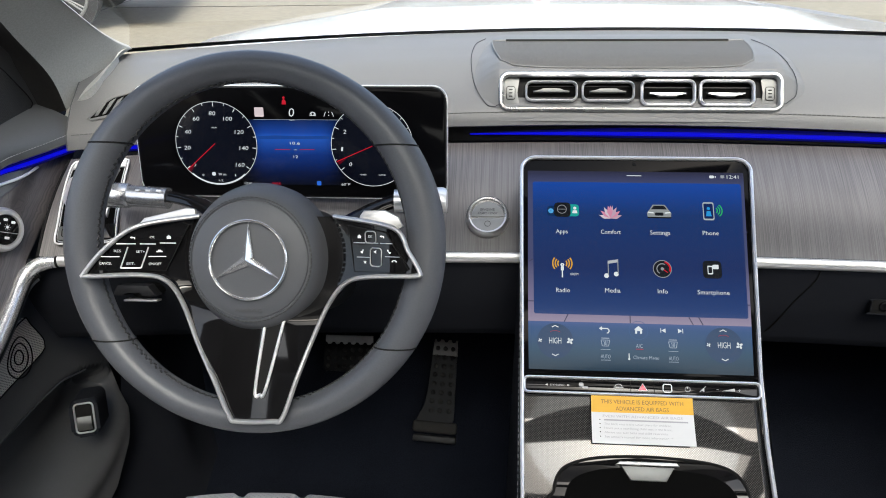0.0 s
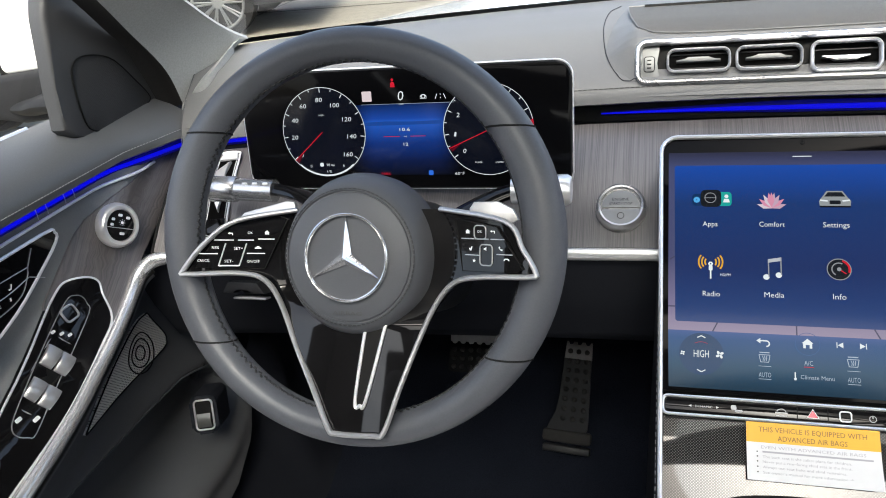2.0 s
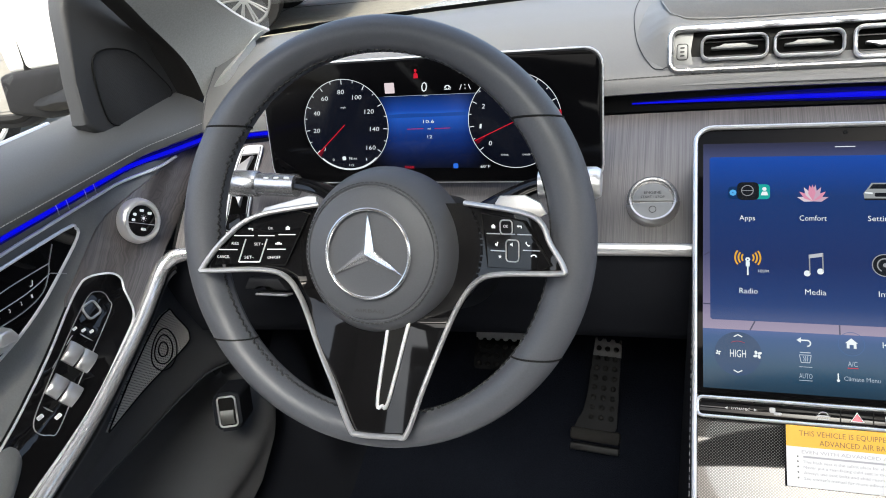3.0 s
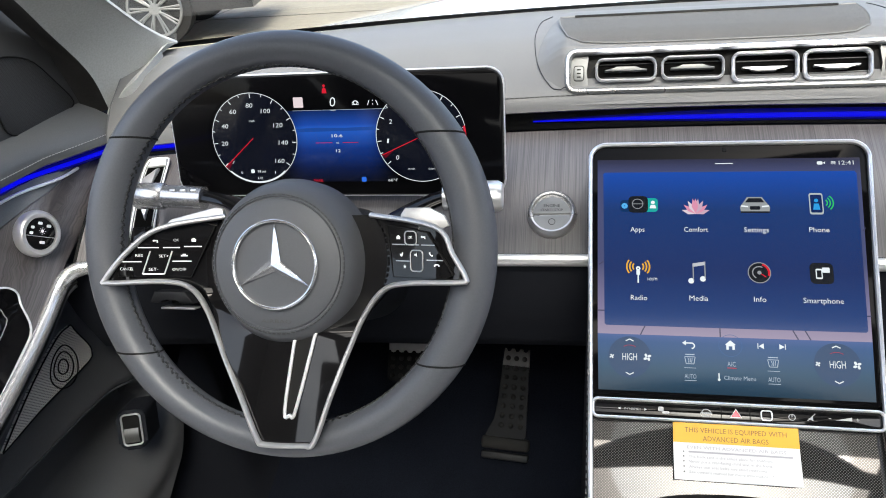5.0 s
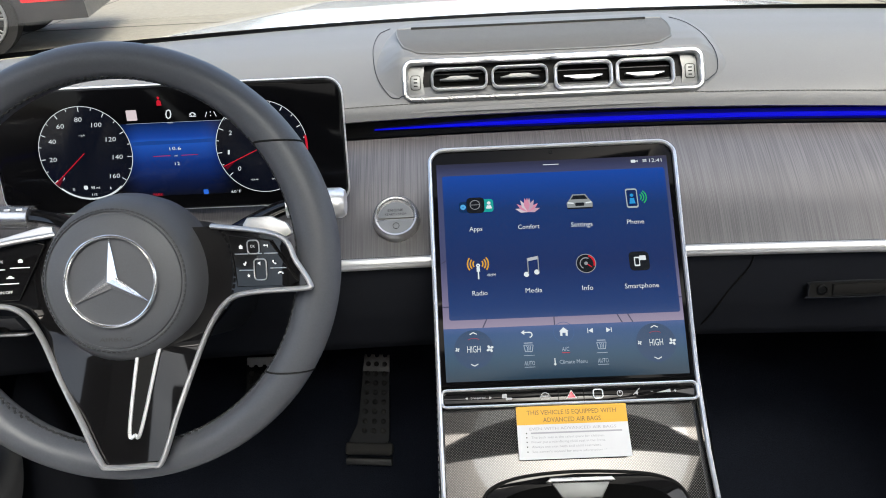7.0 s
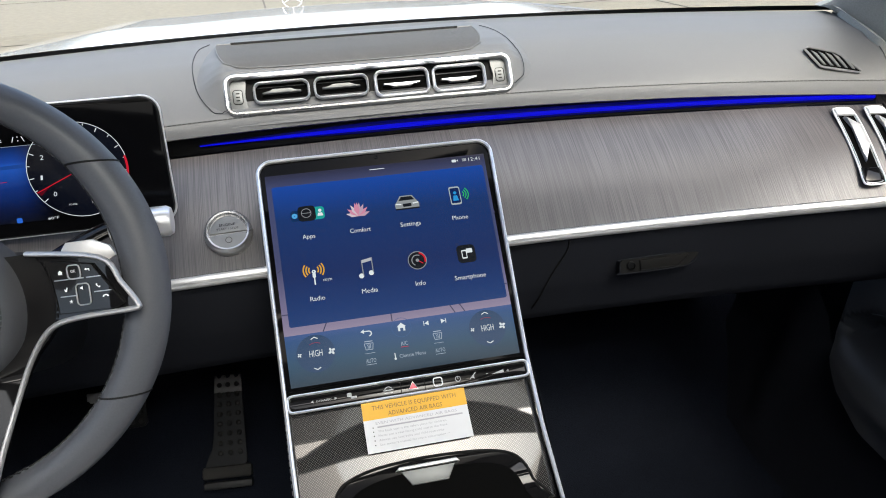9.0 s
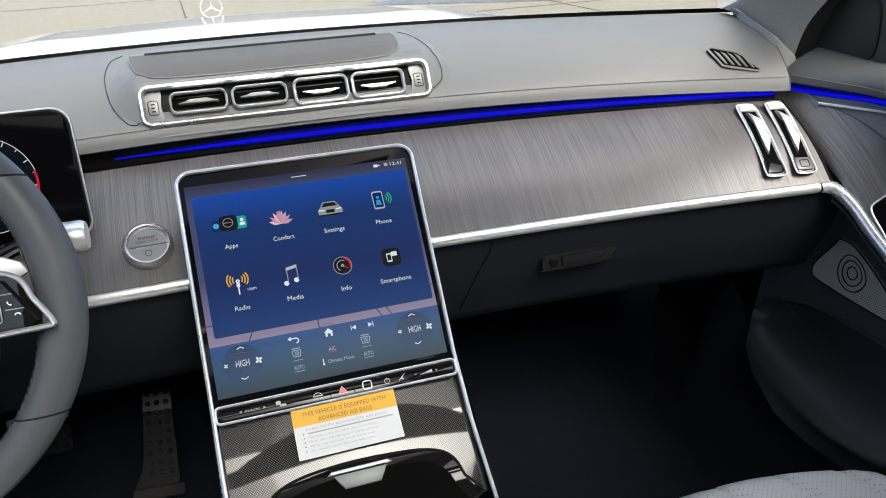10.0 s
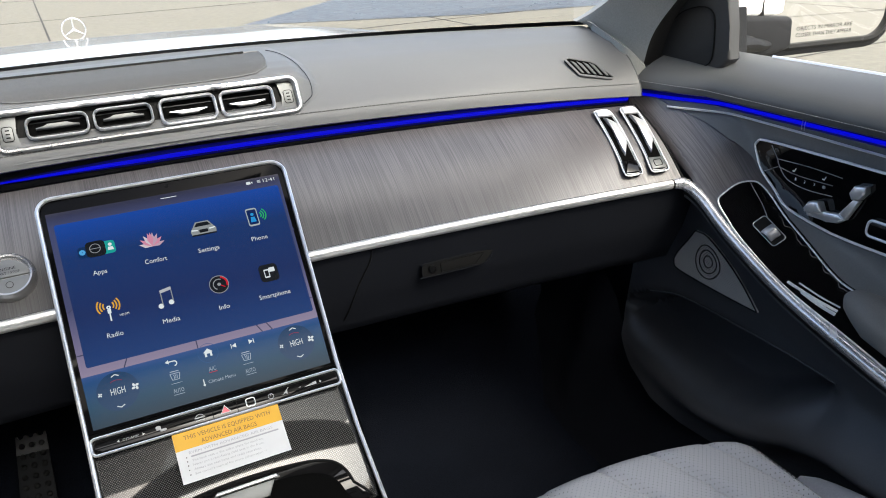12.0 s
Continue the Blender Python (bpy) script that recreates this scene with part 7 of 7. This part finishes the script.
# ---- seats ----
def seat(x0, yf, label):
    s = thing("front_seat_unit", label, "car seat", group="front seats")
    hw, depth, top = 0.222, 0.52, 0.347

    def cushion(u, v, grow=0.0):
        a, b = 2 * u - 1, v
        e = (abs(a) ** 4 + 0.0) ** 0.25
        x = x0 + a * (hw + grow)
        front = yf - 0.050 * abs(a) ** 2.6
        y = front - depth * b
        edge = min(1.0, b / 0.09)
        crown = 0.020 * (1 - a * a) + 0.018 * abs(a) ** 3 * (1 - abs(a) ** 10)
        z = top - 0.012 + crown - 0.055 * (1 - edge) ** 2.2 - 0.03 * max(0, abs(a) - 0.85) / 0.15 * max(0, abs(a) - 0.85) / 0.15
        rib = ((a * 0.9 + 1) * 3.5 - 0.9 * (1 - math.exp(-5 * b))) % 1
        z -= 0.0095 * max(0.0, 1 - abs(rib - 0.5) / 0.12) if abs(a) < 0.9 and b > 0.03 else 0.0
        return Vector((x, y, z))

    part("cushion", grid(120, 50, cushion), SEATP, s, "grey perforated leather cushion with stitched flutes")
    sk = grid(60, 8, lambda u, v: cushion(u, 0) + Vector((0, -0.006 * 0 - 0.02 * v * v, -0.17 * v)) + Vector((0, 0.012 * math.sin(math.pi * v), 0)))
    part("front_skirt", sk, SEAT, s)
    for q in (0, 1):
        part("side_skirt", grid(20, 6, lambda u, v: cushion(q, u) + Vector(((0.012 if q else -0.012) * math.sin(math.pi * v), 0, -0.17 * v))), SEAT, s)
        line = [cushion(0.955 if q else 0.045, k / 40) + Vector((0, 0, 0.0012)) for k in range(1, 40)]
        stitches(line, STITCH, s, 0.004, 0.002, 0.0007)
        bx = x0 + (hw + 0.035) * (1 if q else -1)
        part("side_bolster", grid(24, 14, lambda u, v: (bx + 0.030 * math.cos(2 * math.pi * v) * min(1, 0.02 + u * 5) ** 0.5, yf - 0.11 - 0.42 * u, top - 0.052 + 0.028 * math.sin(2 * math.pi * v) * min(1, 0.02 + u * 5) ** 0.5)), SEAT, s, "grey leather side bolster")
    part("backrest", box(x0 - 0.24, x0 + 0.24, -0.98, -0.84, 0.25, 0.92, 0.05, seg=4), LEATHER, s)
    part("headrest", box(x0 - 0.13, x0 + 0.13, -0.97, -0.87, 0.95, 1.12, 0.04, seg=4), LEATHER, s)
    return s


seat(0.358, -0.038, "grey leather passenger seat with stitched perforated flutes")
seat(-0.385, 0.052, "grey leather driver's seat with stitched perforated flutes")
rear = thing("rear_bench", "dark leather rear seat bench", "car seat")
part("backrest", box(-0.70, 0.70, -1.84, -1.66, 0.2, 0.90, 0.05, seg=3), LEATHER, rear)

# ---- outside: bonnet, mirrors, other cars ----
hood = thing("car_hood", "white painted car hood seen through the windscreen", "car hood")


def hood_at(u, v):
    a = 2 * u - 1
    y = 0.66 + 1.18 * v - 0.16 * a * a * v
    x = a * (0.86 - 0.10 * v * v)
    z = lerp(v, (0, 0.25, 0.5, 0.75, 0.92, 1.0), (0.690, 0.707, 0.704, 0.688, 0.665, 0.630)) - 0.055 * abs(a) ** 2.6 + 0.010 * math.exp(-((abs(a) - 0.55) / 0.12) ** 2) * (1 - 0.4 * v)
    return (x, y, z)


part("skin", grid(48, 36, hood_at), PAINT, hood, "white painted skin")
part("front_skirt", grid(30, 4, lambda u, v: Vector(hood_at(u, 1)) + Vector((0, 0.05 * v, -0.5 * v))), PAINT, hood)
em = thing("hood_ornament", "small upright chrome ornament on the hood", "hood ornament", frame_at((-0.041, 1.767, 0.688), (0, 0, 1), (0, -1, 0)))
part("ring", ring(circle(0.030, 40), 0, 0.0020), VENTMETAL, em)
for k in range(3):
    a = radians(90 + 120 * k)
    part("spoke", tube([(0, 0, 0), (0.029 * math.cos(a), 0.029 * math.sin(a), 0)], 0.0027, False, 6, scale=lambda t: 1.2 - 0.9 * t), VENTMETAL, em)
part("stem", tube([(0, -0.030, 0), (0, -0.06, 0)], 0.004, False, 8), VENTMETAL, em)

MIRRORBASE = material("grey_mirror_plastic", (0.014, 0.0145, 0.016), 0.6, grain=0.1, spec=0.12)
for side in (-1, 1):
    dm = thing("door_mirror", "white door mirror with a dark housing base", "door mirror", group="door mirrors")
    mx, mz = (-1.085, 0.795) if side < 0 else (1.066, 0.804)
    m = look((mx, 0.27, mz), (mx - side * 0.16, -0.9, mz + 0.03)) @ pose(0, 0, 0, 0, 180, 0)
    gl = [(p[0], p[1]) for p in rr(0.27, 0.165, 0.045, 6, 0, -0.008)]
    g = part("glass", prism(gl, 0.004, 0.006), MIRROR, dm, "mirror glass")
    g.matrix_basis = m
    e1 = part("bezel", ring(gl, 0.004, 0.007, 0.010), BLACK, dm, "black bezel")
    e1.matrix_basis = m
    sh = grid(28, 10, lambda u, v: (lambda a: (0.150 * math.cos(a) * math.cos(v * math.pi / 2), (0.098 * math.sin(a) - 0.006) * math.cos(v * math.pi / 2), -0.085 * math.sin(v * math.pi / 2)))(2 * math.pi * u), True)
    s1 = part("shell", sh, PAINT, dm, "white shell")
    s1.matrix_basis = m
    part("arm", tube(curve([(side * 0.79, 0.235, 0.742), (side * 0.86, 0.25, 0.737), (side * 0.90, 0.265, 0.728), (side * 0.95, 0.29, 0.722)], 5), 0.030, False, 16, 0.014, (0, 0, 1), scale=lambda t: 1.0 - 0.25 * t), MIRRORBASE, dm, "black mirror arm")
    for nm, pts, y0, y1, mat, lab in (
            ("inner_cap", [(0.846, 0.772), (0.852, 0.796), (0.861, 0.818), (0.889, 0.843), (0.938, 0.856), (0.99, 0.860), (0.985, 0.762)], 0.275, 0.345, PAINT, "white inner cap"),
            ("lower_shell", [(0.822, 0.722), (0.838, 0.762), (0.848, 0.776), (0.99, 0.764), (0.995, 0.712), (0.93, 0.704), (0.87, 0.712)], 0.262, 0.350, MIRRORBASE, "dark lower shell")):
        body = prism([(x, z) for x, z in pts][::-1], y0, y1, 0.0, None)
        for v in body.verts:
            v.co = (side * v.co.x, v.co.z, v.co.y)
        bmesh.ops.bevel(body, geom=body.edges[:], offset=0.010, segments=3, profile=0.5, affect="EDGES", clamp_overlap=True)
        part(nm, body, mat, dm, lab)
    part("sail", prism([(0.16, 0.735), (0.30, 0.735), (0.28, 0.79), (0.17, 0.80)], 0.0, 0.02, 0.006), MIRRORBASE, dm, "dark sail panel").matrix_basis = Matrix(((0, 0, side, side * 0.785), (1, 0, 0, 0.02), (0, 1, 0, 0), (0, 0, 0, 1)))
    part("inner_shell", ring(rr(0.282, 0.177, 0.050, 6, 0, -0.008), -0.008, 0.010, 0.018), MIRRORBASE, dm, "dark grey inner shell").matrix_basis = m
    if side > 0:
        for words, y in (("OBJECTS IN MIRROR ARE", -0.062), ("CLOSER THAN THEY APPEAR", -0.0725)):
            text(g, words, 0.0, y, 0.0062, 0.115, 0.0066, INK, "print")
    skin = thing("car_door_outside", "white painted outer door skin", "car door", group="outer door skins")
    part("skin", grid(20, 8, lambda u, v: (side * (0.80 + 0.13 * math.sin(math.pi / 2 * v)), 0.55 - 2.8 * u, 0.725 - 0.9 * v)), PAINT, skin)
    fen = thing("front_fender", "white painted front fender", "fender", group="front fenders")
    part("skin", grid(20, 8, lambda u, v: Vector(hood_at(1 if side > 0 else 0, u)) + Vector((side * 0.09 * math.sin(math.pi / 2 * v), 0, -0.6 * v * v))), PAINT, fen)


DARKPAINT = material("dark_car_paint", (0.008, 0.008, 0.009), 0.35, coat=0.15, grain=0.05, spec=0.3)
TYRE = material("tyre_rubber", (0.008, 0.008, 0.008), 0.8, grain=0.2, bump=0.2, spec=0.15)
LENS = material("red_lamp_lens", (0.42, 0.008, 0.012), 0.2, grain=0.05, coat=0.5)
REDPAINT = material("red_car_paint", (0.35, 0.012, 0.015), 0.25, coat=1.0, grain=0.05)


def parked_car(name, label, m, paint, wheel_mat):
    """A plain saloon: lower body, cabin, glass and four wheels; x along the car."""
    c = thing(name, label, "car", m)
    side_line = [(-2.4, 0.25), (-2.45, 0.55), (-2.3, 0.9), (-1.4, 0.98), (-0.7, 1.42), (0.5, 1.44), (1.2, 1.0), (2.1, 0.86), (2.4, 0.65), (2.42, 0.3)]
    bm = bmesh.new()
    prev = None
    for y, k in ((-0.93, 0.0), (-0.90, 0.3), (-0.75, 1.0), (0.75, 1.0), (0.90, 0.3), (0.93, 0.0)):
        row = [bm.verts.new((x, y, min(z, 0.86) + (z - min(z, 0.86)) * k)) for x, z in side_line]
        if prev:
            for i in range(len(row)):
                j = (i + 1) % len(row)
                bm.faces.new((prev[i], prev[j], row[j], row[i]))
        else:
            bm.faces.new(row)
        prev = row
    bm.faces.new(prev[::-1])
    part("body", bm, paint, c, auto=25)
    part("glasshouse", box(-1.15, 0.85, -0.78, 0.78, 0.96, 1.36, 0.05), PIANO, c, "dark windows")
    for s in (-1, 1):
        part("tail_light", box(1.86, 2.34, min(s * 0.80, s * 0.945), max(s * 0.80, s * 0.945), 0.46, 0.62, 0.03), LENS, c, "red tail lamp")
    for x in (-1.5, 1.45):
        for s in (-1, 1):
            w = part("wheel", tube([(x, s * 0.74, 0.36), (x, s * 0.95, 0.36)], 0.36, False, 40), TYRE, c, "black tyre")
            rim = bmesh.new()
            tube([(x + 0.262 * math.cos(a), s * 0.958, 0.36 + 0.262 * math.sin(a)) for a in np.linspace(0, 2 * math.pi, 40, endpoint=False)], 0.016, True, 6, bm=rim)
            for k in range(10):
                for d in (-0.07, 0.07):
                    a = 2 * math.pi * k / 10 + d
                    tube([(x + 0.05 * math.cos(a), s * 0.965, 0.36 + 0.05 * math.sin(a)), (x + 0.26 * math.cos(a * 1.0), s * 0.955, 0.36 + 0.26 * math.sin(a))], 0.011, False, 6, bm=rim)
            tube([(x, s * 0.95, 0.36), (x, s * 0.972, 0.36)], 0.06, False, 16, bm=rim)
            part("rim", rim, wheel_mat, w, "multi-spoke alloy rim")
    return c


parked_car("parked_car", "dark grey parked car with silver multi-spoke wheels", pose(-6.05, 7.1, -0.29, 0, 0, 14), DARKPAINT, DARKCAP)
parked_car("parked_car", "red parked car across the lot", pose(-8.0, 12.2, -0.29, 0, 0, 14), REDPAINT, DARKCAP)
parked_car("parked_car", "white parked car beside the driver's window", pose(-5.2, 1.4, -0.29, 0, 0, 82), PAINT, SILVER)
ASPHALT = material("wet_asphalt", (0.075, 0.07, 0.066), 0.35, grain=0.25, grain_scale=10, bump=0.2, bump_scale=80, dist=0.004, wear=0.2)
lot = bmesh.new()
lot.faces.new([lot.verts.new(p) for p in ((2.1, 9.9, -0.284), (5.0, 8.6, -0.284), (40, 2.0, -0.284), (40, 58, -0.284), (16, 58, -0.284), (4.3, 12.4, -0.284))])
tagged(part("road", lot, ASPHALT), "dark damp asphalt lane beyond the concrete", "road", kind="structure")
